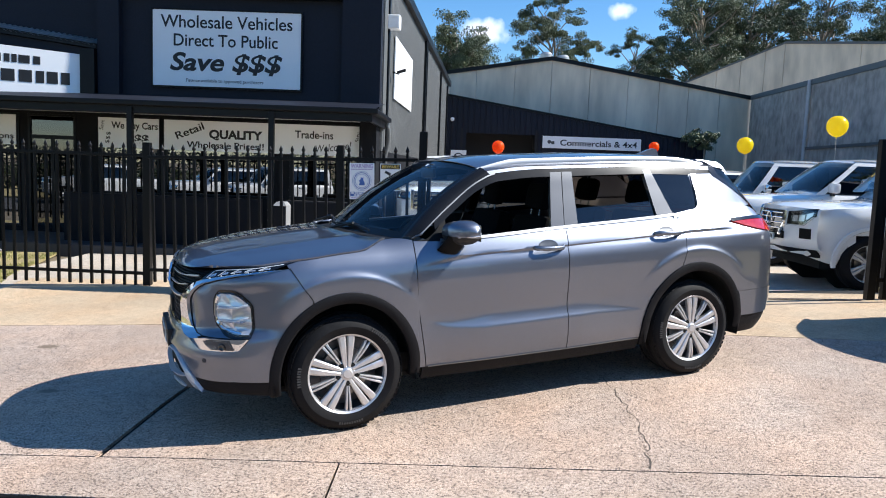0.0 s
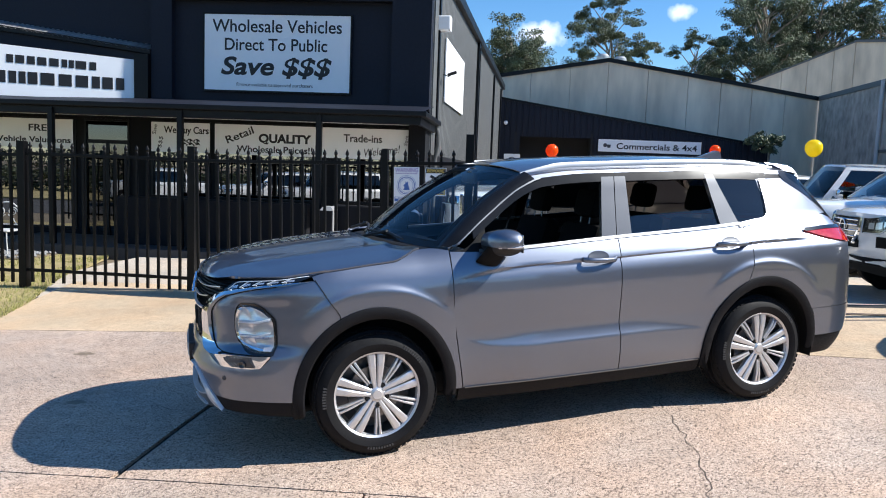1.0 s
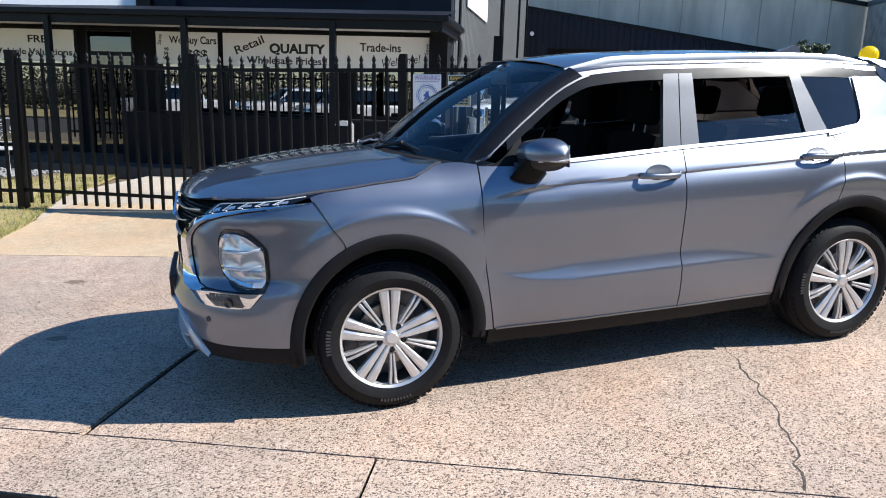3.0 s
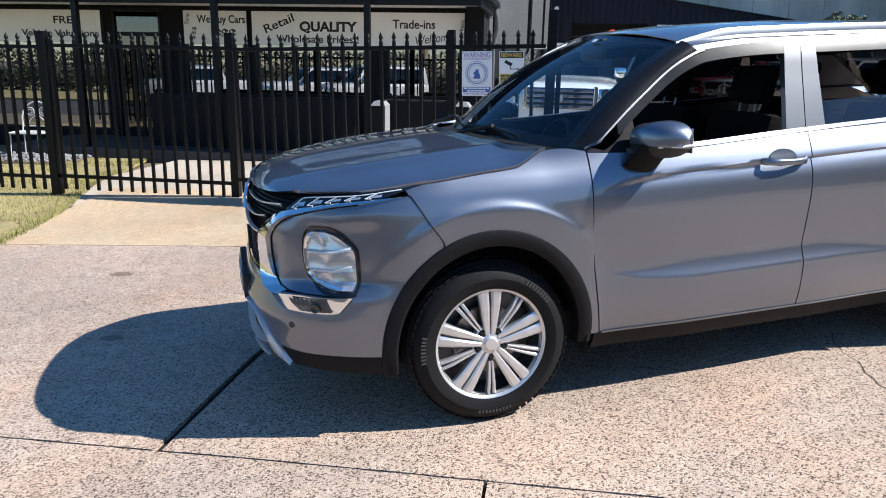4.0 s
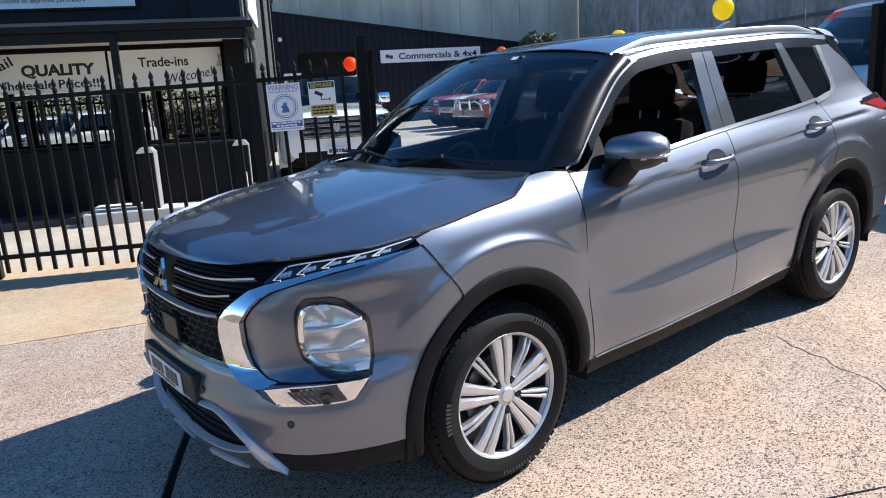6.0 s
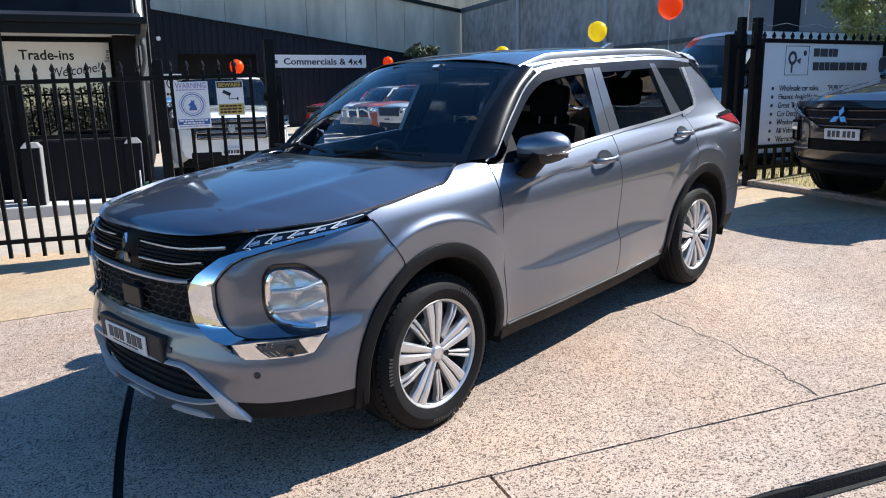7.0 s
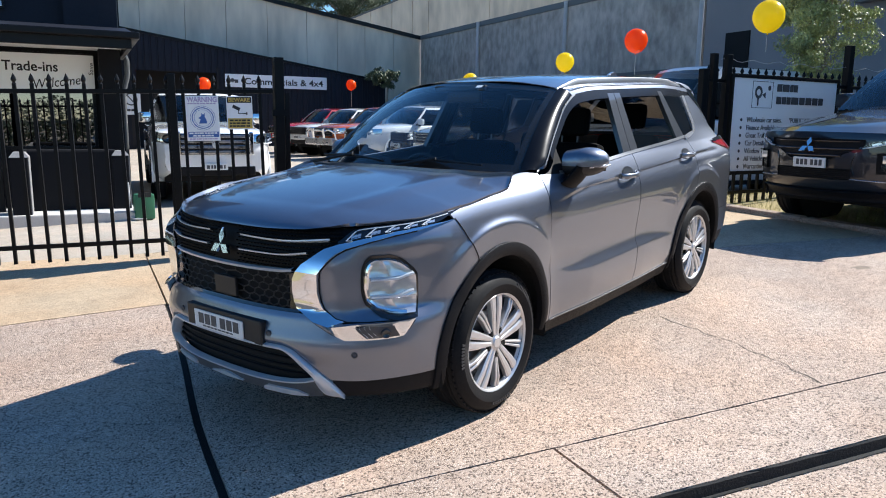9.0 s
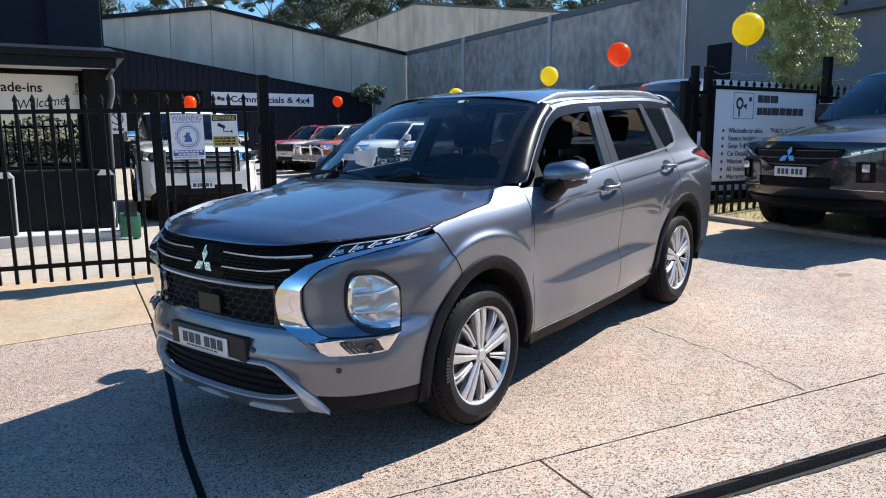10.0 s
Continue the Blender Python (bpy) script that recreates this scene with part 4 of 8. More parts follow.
# ---- workshop at the back of the yard ----
work = root("workshop_building", MB, "low dark ribbed-metal workshop with an open roller doorway", "building")
V0 = 34.5
top = lambda u: 5.52 - 0.151 * (u + 0.3)
bm = bmesh.new()
prev = None
u = -0.6
pts = []
while u < 13.2:
    pts += [(u, 0.0), (u + 0.17, 0.0), (u + 0.19, 0.03), (u + 0.26, 0.03), (u + 0.28, 0.0)]
    u += 0.30
for u, d in pts:
    inside = 0.60 < u < 4.38
    cur = (bm.verts.new((u, V0 + d, 3.66 if inside else 0.0)), bm.verts.new((u, V0 + d, top(u))))
    if prev:
        bm.faces.new((prev[0], cur[0], cur[1], prev[1]))
    prev = cur
part("wall", bm, NAVY, work)
bm = bmesh.new()
prism(bm, [(-0.7, top(-0.7) + 0.0), (13.3, top(13.3)), (13.3, top(13.3) + 0.12), (-0.7, top(-0.7) + 0.12)], "y", V0 - 0.06, V0 + 0.1)
part("barge", bm, NAVY_TRIM, work)
bm = bmesh.new()
grid(bm, [[Vector((u, v, top(u) + 0.02)) for u in (-0.6, 13.2)] for v in (V0, V0 + 1.9)])
part("roof", bm, NAVY, work)
# shallow box behind the doorway, painted dark for the unlit inside
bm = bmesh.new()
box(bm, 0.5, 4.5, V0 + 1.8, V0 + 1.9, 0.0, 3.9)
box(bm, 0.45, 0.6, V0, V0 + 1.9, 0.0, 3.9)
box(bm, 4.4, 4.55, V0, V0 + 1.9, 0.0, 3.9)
part("doorway", bm, ROOM_DARK, work, "shallow inside of the open doorway, coloured near-black for its shade")
s = wall_sign("workshop_sign", 5.12, 0.62, MB @ pose(4.76, V0 - 0.12, 3.02), "long white board on the dark workshop wall")
put("Commercials & 4x4", 0.42, 0.92, 0.16, s, 4.0, bold=0.008)
bm = bmesh.new()
lathe(bm, [(0.0, 0), (0.10, 0), (0.10, 0.004)], 20, m=pose(0.35, -0.006, 0.32))
box(bm, 0.45, 0.62, -0.006, -0.002, 0.2, 0.36)
part("emblem", bm, INK_GREY, s)
bm = bmesh.new()
lathe(bm, [(0.0, -0.05), (0.09, -0.03), (0.11, 0.02)], 16)
s = tagged(part("wall_light", bm, SIGN_WHITE, None, smooth=True, m=MB @ pose(0.0, V0 - 0.05, 4.33)), "small round white light on the workshop wall", "light")

# ---- big concrete warehouse behind it ----
ware = root("warehouse_building", MB, "tall pale tilt-up concrete warehouse with a shallow gable", "building")
V1 = 36.6
roofz = lambda u: 7.85 - (5.3 - u) * 0.165 if u < 5.3 else 7.85 - (u - 5.3) * 0.160
seams = [-6.0, -3.6, -1.2, 1.2, 3.3, 5.3, 7.4, 9.5, 11.2, 12.8, 14.5, 16.15]
for a, b in zip(seams, seams[1:]):
    bm = bmesh.new()
    g = 0.012
    prism(bm, [(a + g, -0.2), (b - g, -0.2), (b - g, roofz(b)), (a + g, roofz(a))], "y", V1, V1 + 0.18)
    part("wall_panel", bm, TILT_PANEL, ware)
bm = bmesh.new()
box(bm, -6, 16.1, V1 + 0.1, V1 + 0.2, 0, 5.0)
part("backing", bm, GAP, ware)
bm = bmesh.new()
prism(bm, [(-6.0, roofz(-6)), (5.3, roofz(5.3)), (16.2, roofz(16.2)), (16.2, roofz(16.2) + 0.2), (5.3, roofz(5.3) + 0.2), (-6.0, roofz(-6) + 0.2)], "y", V1 - 0.1, V1 + 0.05)
part("barge", bm, NAVY_TRIM, ware)
bm = bmesh.new()
grid(bm, [[Vector((u, v, roofz(u) + 0.1)) for u in (-6.0, 5.3, 16.2)] for v in (V1, V1 + 30)])
part("roof", bm, GALV, ware)
for u in (5.22, 6.18):
    bm = bmesh.new()
    lathe(bm, [(0.0, 0.55), (0.25, 0.52), (0.36, 0.4), (0.36, 0.25), (0.30, 0.0)], 18, m=pose(u, V1 + 2.4, roofz(u) + 0.28, -90) @ pose(0, 0, 0, 180))
    part("roof_vent", bm, GALV, ware, "round galvanised roof ventilator", smooth=True)

# ---- long stained wall along the far side of the yard ----
lw = root("boundary_building", MB, "long stained grey concrete wall with white downpipes", "building")
U1 = 16.2
cuts = [36.55, 29.6, 22.3, 14.9]
for a, b in zip(cuts, cuts[1:]):
    bm = bmesh.new()
    box(bm, U1, U1 + 0.25, b + 0.01, a - 0.01, -0.2, 6.12)
    part("wall_panel", bm, TILT_DARK, lw)
bm = bmesh.new()
box(bm, U1 - 0.06, U1 + 0.35, 14.9, 36.6, 6.10, 6.34, 0.01)
part("capping", bm, GREY_CLAD, lw)
for v in (29.6, 22.3, 14.95):
    bm = bmesh.new()
    tube(bm, [(U1 - 0.1, v, 6.3), (U1 - 0.1, v, 0.2)], 0.085, 10)
    part("downpipe", bm, mat("white_downpipe", (0.5, 0.5, 0.5), 0.5), lw, "pale painted downpipe", smooth=True)
bm = bmesh.new()
box(bm, U1 - 0.08, U1, 14.95, 29.6, 3.2, 3.32)
part("pipe_rail", bm, GREY_CLAD, lw)
bm = bmesh.new()
box(bm, U1 - 0.05, U1 + 0.3, -12.0, 14.8, -0.2, 7.6)
part("painted_wall", bm, DARK_WALL, lw, "smooth charcoal-painted wall")
# no hollow here: a black block paints the opening's shade on the wall
bm = bmesh.new()
box(bm, U1 - 0.1, U1, 13.0, 13.9, 2.4, 4.25)
part("vent_opening", bm, GAP, lw, "near-black block on the wall, standing for a shaded opening")
bm = bmesh.new()
box(bm, U1 - 0.35, U1 - 0.05, -12, 9.6, 4.55, 4.72, 0.01)
box(bm, U1 - 0.2, U1 - 0.05, 9.4, 9.7, 4.6, 7.6)
part("gutter", bm, GREY_CLAD, lw)

far = root("far_building", MB, "tall pale concrete building beyond the warehouse", "building")
zf = lambda u: 9.9 + (u - 19.5) * 0.44 if u < 27.6 else 13.45 + (u - 27.6) * 0.03
us = [12.0, 15.8, 19.5, 22.0, 24.0, 26.0, 27.6, 34.0, 41.0, 50.0]
for a, b in zip(us, us[1:]):
    bm = bmesh.new()
    prism(bm, [(a + 0.02, 0), (b - 0.02, 0), (b - 0.02, zf(b)), (a + 0.02, zf(a))], "y", 60.0, 60.3)
    part("wall_panel", bm, TILT_PANEL, far)
bm = bmesh.new()
prism(bm, [(27.6, zf(27.6)), (50, zf(50)), (50, zf(50) + 0.2), (27.6, zf(27.6) + 0.2)], "y", 59.9, 60.4)
prism(bm, [(12.0, zf(12)), (27.6, zf(27.6)), (27.6, zf(27.6) + 0.15), (12, zf(12) + 0.15)], "y", 59.9, 60.4)
part("capping", bm, GREY_CLAD, far)

# ---- steel fences and gate ----
def picket_mesh(h):
    bm = bmesh.new()
    w = 0.0165
    box(bm, -w, w, -w, w, 0, h - 0.10)
    lathe(bm, [(0.0, 0.0), (0.020, 0.004), (0.013, 0.02), (0.026, 0.045), (0.022, 0.062), (0.0, 0.11)], 8, m=pose(0, 0, h - 0.105, 90))
    me = bpy.data.meshes.new("picket")
    bm.to_mesh(me)
    bm.free()
    me.materials.append(FENCE)
    return me


PICKET = picket_mesh(1.97)


def rail_fence(name, a, b, base, label, step_=0.155, posts=(), height=1.86, rails=(0.22, 1.85), group="", pk=None, climb=0.0):
    """Pickets between two places of the plan, level along the top."""
    (ua, va), (ub, vb) = a, b
    ln = math.hypot(ub - ua, vb - va)
    ang = math.degrees(math.atan2(vb - va, ub - ua))
    r = root(name, MB @ pose(ua, va, base, 0, 0, ang) @ pose(0, 0, 0, 0, -climb, 0), label, "fence", group)
    for z in rails:
        bm = bmesh.new()
        box(bm, 0, ln, -0.02, 0.02, z - 0.022, z + 0.022, 0.004)
        part("rail", bm, FENCE, r)
    x = step_ / 2
    while x < ln:
        share("picket", pk or PICKET, r, pose(x, 0, 0.05))
        x += step_
    for x, w, h in posts:
        bm = bmesh.new()
        box(bm, x - w / 2, x + w / 2, -w / 2, w / 2, -0.1, h, 0.006)
        part("post", bm, FENCE, r)
    return r


FB = -0.17
rail_fence("picket_fence", (-12.6, 5.62), (-6.14, 5.62), FB - 0.02, "black steel picket fence with spear tops beside the lawn", posts=((6.46, 0.11, 2.04),))
rail_fence("picket_fence", (-6.10, 5.62), (-3.66, 5.62), FB, "black steel picket gate leaf with spear tops", posts=((2.42, 0.10, 2.03),))
gate = rail_fence("sliding_gate", (-3.62, 5.55), (0.12, 4.98), -0.10, "black steel sliding gate with spear-topped pickets", posts=((2.76, 0.075, 1.945),), climb=1.3, rails=(0.215, 1.765), pk=picket_mesh(1.885))
s = root("gate_post", MB @ pose(0.17, 4.98, gz(0.17, 4.98)), "tall black steel gate post", "post")
bm = bmesh.new()
box(bm, -0.08, 0.02, -0.06, 0.06, -0.1, 2.07, 0.006)
part("post", bm, FENCE, s)
bm = bmesh.new()
box(bm, 0.03, 0.08, -0.04, 0.04, 0.0, 1.7, 0.004)
box(bm, -0.12, 0.04, -0.08, -0.055, 1.45, 1.52)
part("catch", bm, FENCE, s)
RB = gz(6.0, 4.0)
s = rail_fence("picket_fence", (5.40, 4.10), (11.5, 4.25), RB, "black steel picket fence behind the business board", posts=((0.0, 0.09, 1.80), (0.17, 0.08, 2.0), (0.42, 0.09, 2.0), (2.89, 0.10, 2.25), (4.95, 0.1, 2.0)), pk=picket_mesh(1.80), rails=(0.2, 1.66))
bm = bmesh.new()
tube(bm, [(0.3 + 0.1 * k, 0.02 * math.sin(k * 2.1), 1.93 + 0.02 * math.sin(k * 1.3)) for k in range(40)], 0.004, 4)
part("wire", bm, GALV, s, "loose wire along the top")
# track of the sliding gate
bm = bmesh.new()
for (u0, v0), (u1, v1) in (((0.2, 4.97), (5.3, 4.02)),):
    for k in range(24):
        t0, t1 = k / 24, (k + 1) / 24
        for d0, d1 in ((-0.03, 0.03),):
            p = []
            for t, d in ((t0, d0), (t1, d0), (t1, d1), (t0, d1)):
                u, v = u0 + (u1 - u0) * t, v0 + (v1 - v0) * t + d
                p.append(bm.verts.new((*xy(u, v), gz(u, v) + 0.012)))
            bm.faces.new(p)
tagged(part("gate_track", bm, mat("rusty_track_steel", (0.10, 0.07, 0.05), 0.6, metal=0.5, vary=0.3)), "worn steel gate track set in the concrete", "track")
def patch_q(bm, z0, z1, nz, qa, qb, nq, out=0.0):
    """A piece of the shell between two heights; its ends round the body are functions of the height."""
    rows = []
    for j in range(nz + 1):
        z = z0 + (z1 - z0) * j / nz
        a, b = qa(z), qb(z)
        rows.append([shell(a + (b - a) * i / nq, z, out) for i in range(nq + 1)])
    return grid(bm, rows)


def patch_c(bm, q0, q1, nq, zl, zu, nz, out=0.0):
    """A piece of the shell between two places round it; its lower and upper edges are functions of q."""
    cols = []
    for j in range(nz + 1):
        row = []
        for i in range(nq + 1):
            q = q0 + (q1 - q0) * i / nq
            a, b = zl(q), zu(q)
            row.append(shell(q, a + (b - a) * j / nz, out))
        cols.append(row)
    return grid(bm, cols)


def patch_x(bm, xa, xb, nx, zl, zu, nz, out=0.0):
    """A piece of the side; xa and xb are functions of the share of the height, zl and zu of x."""
    rows = []
    for j in range(nz + 1):
        t = j / nz
        row = []
        for i in range(nx + 1):
            x = xa(t) + (xb(t) - xa(t)) * i / nx
            a, b = zl(x), zu(x)
            z = a + (b - a) * t
            row.append(shell(q_of_x(x, z), z, out))
        rows.append(row)
    return grid(bm, rows)


HF = 0.366
ARX, ARZ = 0.474, 0.510       # outer edge of the arch trim: half width and height over the hub


def arch_dx(z):
    """Half width of the arch's opening, trim included, at a height."""
    return ARX * math.sqrt(max(1 - ((z - HF) / ARZ) ** 2, 0.00001))


def arch_z(hx, floor=0.34):
    def f(x):
        d = abs(x - hx) / ARX
        return max(HF + ARZ * math.sqrt(1 - d * d), floor) if d < 1 else floor
    return f


def belt(x):
    return curve((0.45, 0.68, 1.58, 2.53, 2.9), (1.158, 1.150, 1.186, 1.226, 1.26), x)


def roofline(x):
    """Upper edge of the side openings."""
    return curve((0.50, 0.75, 1.0, 1.15, 1.5, 2.3, 2.7, 3.0), (1.165, 1.345, 1.497, 1.545, 1.566, 1.568, 1.556, 1.53), x)


def both(name, make, material, parent, label="", depth=0.012, smooth=True, sharp=40):
    """The same part on either side of the body."""
    obs = []
    for far_side in (False, True):
        bm = bmesh.new()
        make(bm)
        if depth:
            lip(bm, depth)
        if far_side:
            flip_y(bm)
        obs.append(part(name, bm, material, parent, label, smooth, sharp))
    return obs


def wheel(parent, m, r=0.365, w=0.235, rim=0.248, spokes=10, twin=True, dark=False, name="wheel"):
    """A tyre on an alloy rim; the outer face looks to -y."""
    wh = new(name)
    wh.parent = parent
    wh.matrix_basis = m
    bm = bmesh.new()
    h = w / 2
    prof = [(rim - 0.012, h - 0.02), (rim + 0.008, h - 0.006), (rim + 0.050, h + 0.003), (r - 0.040, h - 0.006), (r - 0.016, h - 0.026), (r - 0.005, h - 0.048)]
    for g in (-0.055, 0.0, 0.055):
        prof += [(r, -g + 0.012), (r - 0.008, -g + 0.008), (r - 0.008, -g - 0.008), (r, -g - 0.012)]
    prof = prof[:6] + [(r, 0.067), (r - 0.008, 0.063), (r - 0.008, 0.047), (r, 0.043), (r, 0.012), (r - 0.008, 0.008), (r - 0.008, -0.008), (r, -0.012), (r, -0.043), (r - 0.008, -0.047), (r - 0.008, -0.063), (r, -0.067)]
    prof += [(a, -b) for a, b in prof[:6][::-1]]
    lathe(bm, prof, 64)
    ty = part("tyre", bm, RUBBER, wh, smooth=True, sharp=30)
    bm = bmesh.new()
    for k in range(64):                                    # shoulder blocks of the tread
        a = math.tau * (k + 0.5) / 64
        for s in (-1, 1):
            mm = Matrix.Rotation(-a, 4, "Y") @ pose(r - 0.010, s * (h - 0.036), 0, 0, 0, s * -38)
            box(bm, -0.010, -0.0015, -0.012, 0.016, -0.0125, 0.0125, m=mm)
    tagged(part("tread", bm, RUBBER, ty), kind="stuff")
    # raised marks on the sidewall, in place of its writing
    if spokes >= 10:
        for base, n, hgt in ((0.6, 9, 0.022), (2.9, 8, 0.022), (4.5, 10, 0.014)):
            bm = bmesh.new()
            box(bm, -hgt / 2, hgt / 2, -0.0050, 0.0, -0.0045, 0.0045)
            me = bpy.data.meshes.new("sidewall_mark")
            bm.to_mesh(me)
            bm.free()
            me.materials.append(RUBBER_MARK)
            for k in range(n):
                share("sidewall_mark", me, ty, Matrix.Rotation(-(base + k * 0.052), 4, "Y") @ pose(rim + 0.060, -h + 0.0015, 0))
    bm = bmesh.new()
    lathe(bm, [(rim - 0.016, -h + 0.040), (rim - 0.010, -h + 0.018), (rim - 0.005, -h + 0.012), (rim + 0.003, -h + 0.008), (rim + 0.006, -h + 0.011), (rim + 0.004, -h + 0.03)], 64)
    part("rim", bm, BLACK if dark else ALLOY, wh, smooth=True)
    # barrel behind the spokes, its shade painted in with the darker alloy
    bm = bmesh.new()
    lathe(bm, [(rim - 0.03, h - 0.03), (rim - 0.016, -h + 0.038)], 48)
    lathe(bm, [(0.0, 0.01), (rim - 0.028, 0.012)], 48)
    part("barrel", bm, ALLOY_SHADE, wh, smooth=True)
    bm = bmesh.new()
    lathe(bm, [(0.06, -0.03), (rim * 0.62, -0.03), (rim * 0.62, -0.012), (0.06, -0.012)], 40)
    part("brake_disc", bm, mat("brake_steel", (0.28, 0.27, 0.26), 0.35, metal=0.9, vary=0.1) if "brake_steel" not in bpy.data.materials else bpy.data.materials["brake_steel"], wh, smooth=True)
    fy = -h + 0.016
    pair = (-1, 1) if twin else (0,)
    bm = bmesh.new()
    for k in range(spokes):
        for s in pair:
            a0 = math.tau * k / spokes + math.pi / 2
            # a blade that widens to the rim, with a ridge along its middle
            wide = k % 2 == 0 or not twin or spokes < 10
            ra, rb = 0.040 if wide else 0.080, rim - 0.005
            off0, off1 = (s * 0.013, s * 0.030) if wide else (s * 0.006, s * 0.0135)
            w0, w1 = (0.0112, 0.0245) if wide else (0.0052, 0.0085)
            sec = []
            for rr, of, ww, yy in ((ra, off0, w0, fy + 0.004), (0.35 * ra + 0.65 * rb, off0 * 0.33 + off1 * 0.67, 0.35 * w0 + 0.65 * w1, fy - 0.004), (rb, off1, w1, fy + (0.0 if wide else 0.006))):
                ring = []
                for dx, dy in ((-ww, 0.030), (-ww, 0.005), (-ww * 0.55, 0.0), (ww * 0.55, 0.0), (ww, 0.005), (ww, 0.030)):
                    p = Matrix.Rotation(-a0, 4, "Y") @ Vector((rr, yy + dy, of + dx))
                    ring.append(bm.verts.new(p))
                sec.append(ring)
            for q0, q1 in zip(sec, sec[1:]):
                for i in range(5):
                    bm.faces.new((q0[i], q0[i + 1], q1[i + 1], q1[i]))
    bmesh.ops.recalc_face_normals(bm, faces=bm.faces[:])
    part("spokes", bm, BLACK if dark else ALLOY, wh, "twin-spoke alloy face")
    bm = bmesh.new()
    lathe(bm, [(0.0, fy - 0.003), (0.026, fy - 0.002), (0.029, fy + 0.002), (0.031, fy + 0.004), (0.046, fy + 0.007), (0.052, fy + 0.014), (0.082, fy + 0.020), (0.084, fy + 0.04)], 40)
    part("hub", bm, BLACK if dark else ALLOY, wh, smooth=True)
    for k in range(5):
        a = math.tau * k / 5 + math.pi / 2 + math.pi / 5
        bm = bmesh.new()
        mm = Matrix.Rotation(-a, 4, "Y") @ pose(0.060, 0, 0)
        lathe(bm, [(0.0150, fy + 0.006), (0.0150, fy + 0.03)], 14, m=mm)
        lathe(bm, [(0.0, fy + 0.004), (0.0095, fy + 0.004), (0.0095, fy + 0.02)], 6, m=mm)
        lathe(bm, [(0.0, fy + 0.010), (0.0150, fy + 0.007)], 14, m=mm)
        part("wheel_nut", bm, GAP, wh)
    return wh


def diamonds(parent, m, size, material=None, name="emblem"):
    """Three lozenges that meet in a point, as a plain shape."""
    bm = bmesh.new()
    s = size / 2
    for a in (90, 210, 330):
        d = Vector((math.cos(radians(a)), 0, math.sin(radians(a))))
        n = Vector((-d.z, 0, d.x))
        pts = [Vector((0, 0, 0)), d * s * 0.52 + n * s * 0.30, d * s * 1.04, d * s * 0.52 - n * s * 0.30]
        top = [bm.verts.new(p + Vector((0, -0.012, 0))) for p in pts]
        bot = [bm.verts.new(p * 1.04) for p in pts]
        bm.faces.new(top)
        for i in range(4):
            bm.faces.new((top[i], bot[i], bot[(i + 1) % 4], top[(i + 1) % 4]))
    bmesh.ops.recalc_face_normals(bm, faces=bm.faces[:])
    return part(name, bm, material or CHROME, parent, m=m)


YC = 0.885
SLOPE = math.degrees(math.atan2(0.149, 2.704))
car = root("suv", pose(0.017, YC, 0.0) @ pose(0, 0, 0, 0, -SLOPE, 0), "grey metallic seven-seat wagon with alloy wheels, front windows down", "car")

# dark inner shell that closes the gaps
bm = bmesh.new()
rows = []
for z in [0.26, 0.34, 0.45, 0.6, 0.75, 0.9, 1.0, 1.06]:
    rows.append([shell(0.05 * k, z, -0.035) for k in range(0, 93)])
vs = [[bm.verts.new(p) for p in r] for r in rows]
for a, b in zip(vs, vs[1:]):
    for k in range(len(a) - 1):
        c = (a[k].co + b[k + 1].co) / 2
        if any(math.hypot(c.x - hx, c.z - HF) < 0.545 for hx in (0, WB)):
            continue
        bm.faces.new((a[k], a[k + 1], b[k + 1], b[k]))
inner = bm.copy()
part("inner_body", bm, GAP, car, smooth=True)
part("inner_body", flip_y(inner), GAP, car, smooth=True)
# floor, sills and wheel houses
bm = bmesh.new()
box(bm, -0.55, 3.40, -0.62, 0.62, 0.22, 0.27, 0.03)
box(bm, -0.72, 0.25, -0.52, 0.52, 0.30, 1.0, 0.05)
part("underbody", bm, GAP, car)


def house_(bm, hx, s):
    arc = [radians(-12 + 204 * k / 28) for k in range(29)]
    grid(bm, [[Vector((hx + 0.455 * math.cos(a), s * y, HF + 0.455 * math.sin(a))) for a in arc] for y in (0.885, 0.55)])
    c = bm.verts.new((hx, s * 0.55, HF))
    ring = [bm.verts.new((hx + 0.455 * math.cos(a), s * 0.55, HF + 0.455 * math.sin(a))) for a in arc]
    for k in range(28):
        bm.faces.new((c, ring[k], ring[k + 1]))
    bmesh.ops.remove_doubles(bm, verts=bm.verts[:], dist=0.001)


for hx in (0.0, WB):
    for s in (-1, 1):
        bm = bmesh.new()
        house_(bm, hx, s)
        part("wheel_house", bm, GAP, car)

# painted panels of the side
fender_top = lambda x: curve((-0.34, -0.228, -0.035, 0.131, 0.19, 0.29, 0.36, 0.47), (1.080, 1.087, 1.104, 1.117, 1.138, 1.174, 1.178, 1.163), x)
door_line = lambda t: curve((0.0, 0.30, 0.60, 0.88, 1.0), (0.527, 0.490, 0.460, 0.455, 0.461), t)
both("front_wing", lambda bm: patch_x(bm, lambda t: -0.200 - 0.150 * t, lambda t: door_line(t) - 0.003, 60, arch_z(0), fender_top, 44), PAINT, car)
seam_b = lambda t: curve((0.0, 0.6, 0.8, 1.0), (1.584, 1.577, 1.578, 1.592), t)
both("front_door", lambda bm: patch_x(bm, lambda t: door_line(t) + 0.003, lambda t: seam_b(t) - 0.003, 44, lambda x: 0.342, belt, 76), PAINT, car)
rear_edge = lambda z: (WB - arch_dx(z) if z < 0.80 else curve((0.80, 0.84, 0.92, 1.03, 1.12, 1.22), (2.47, 2.550, 2.580, 2.605, 2.608, 2.580), z))


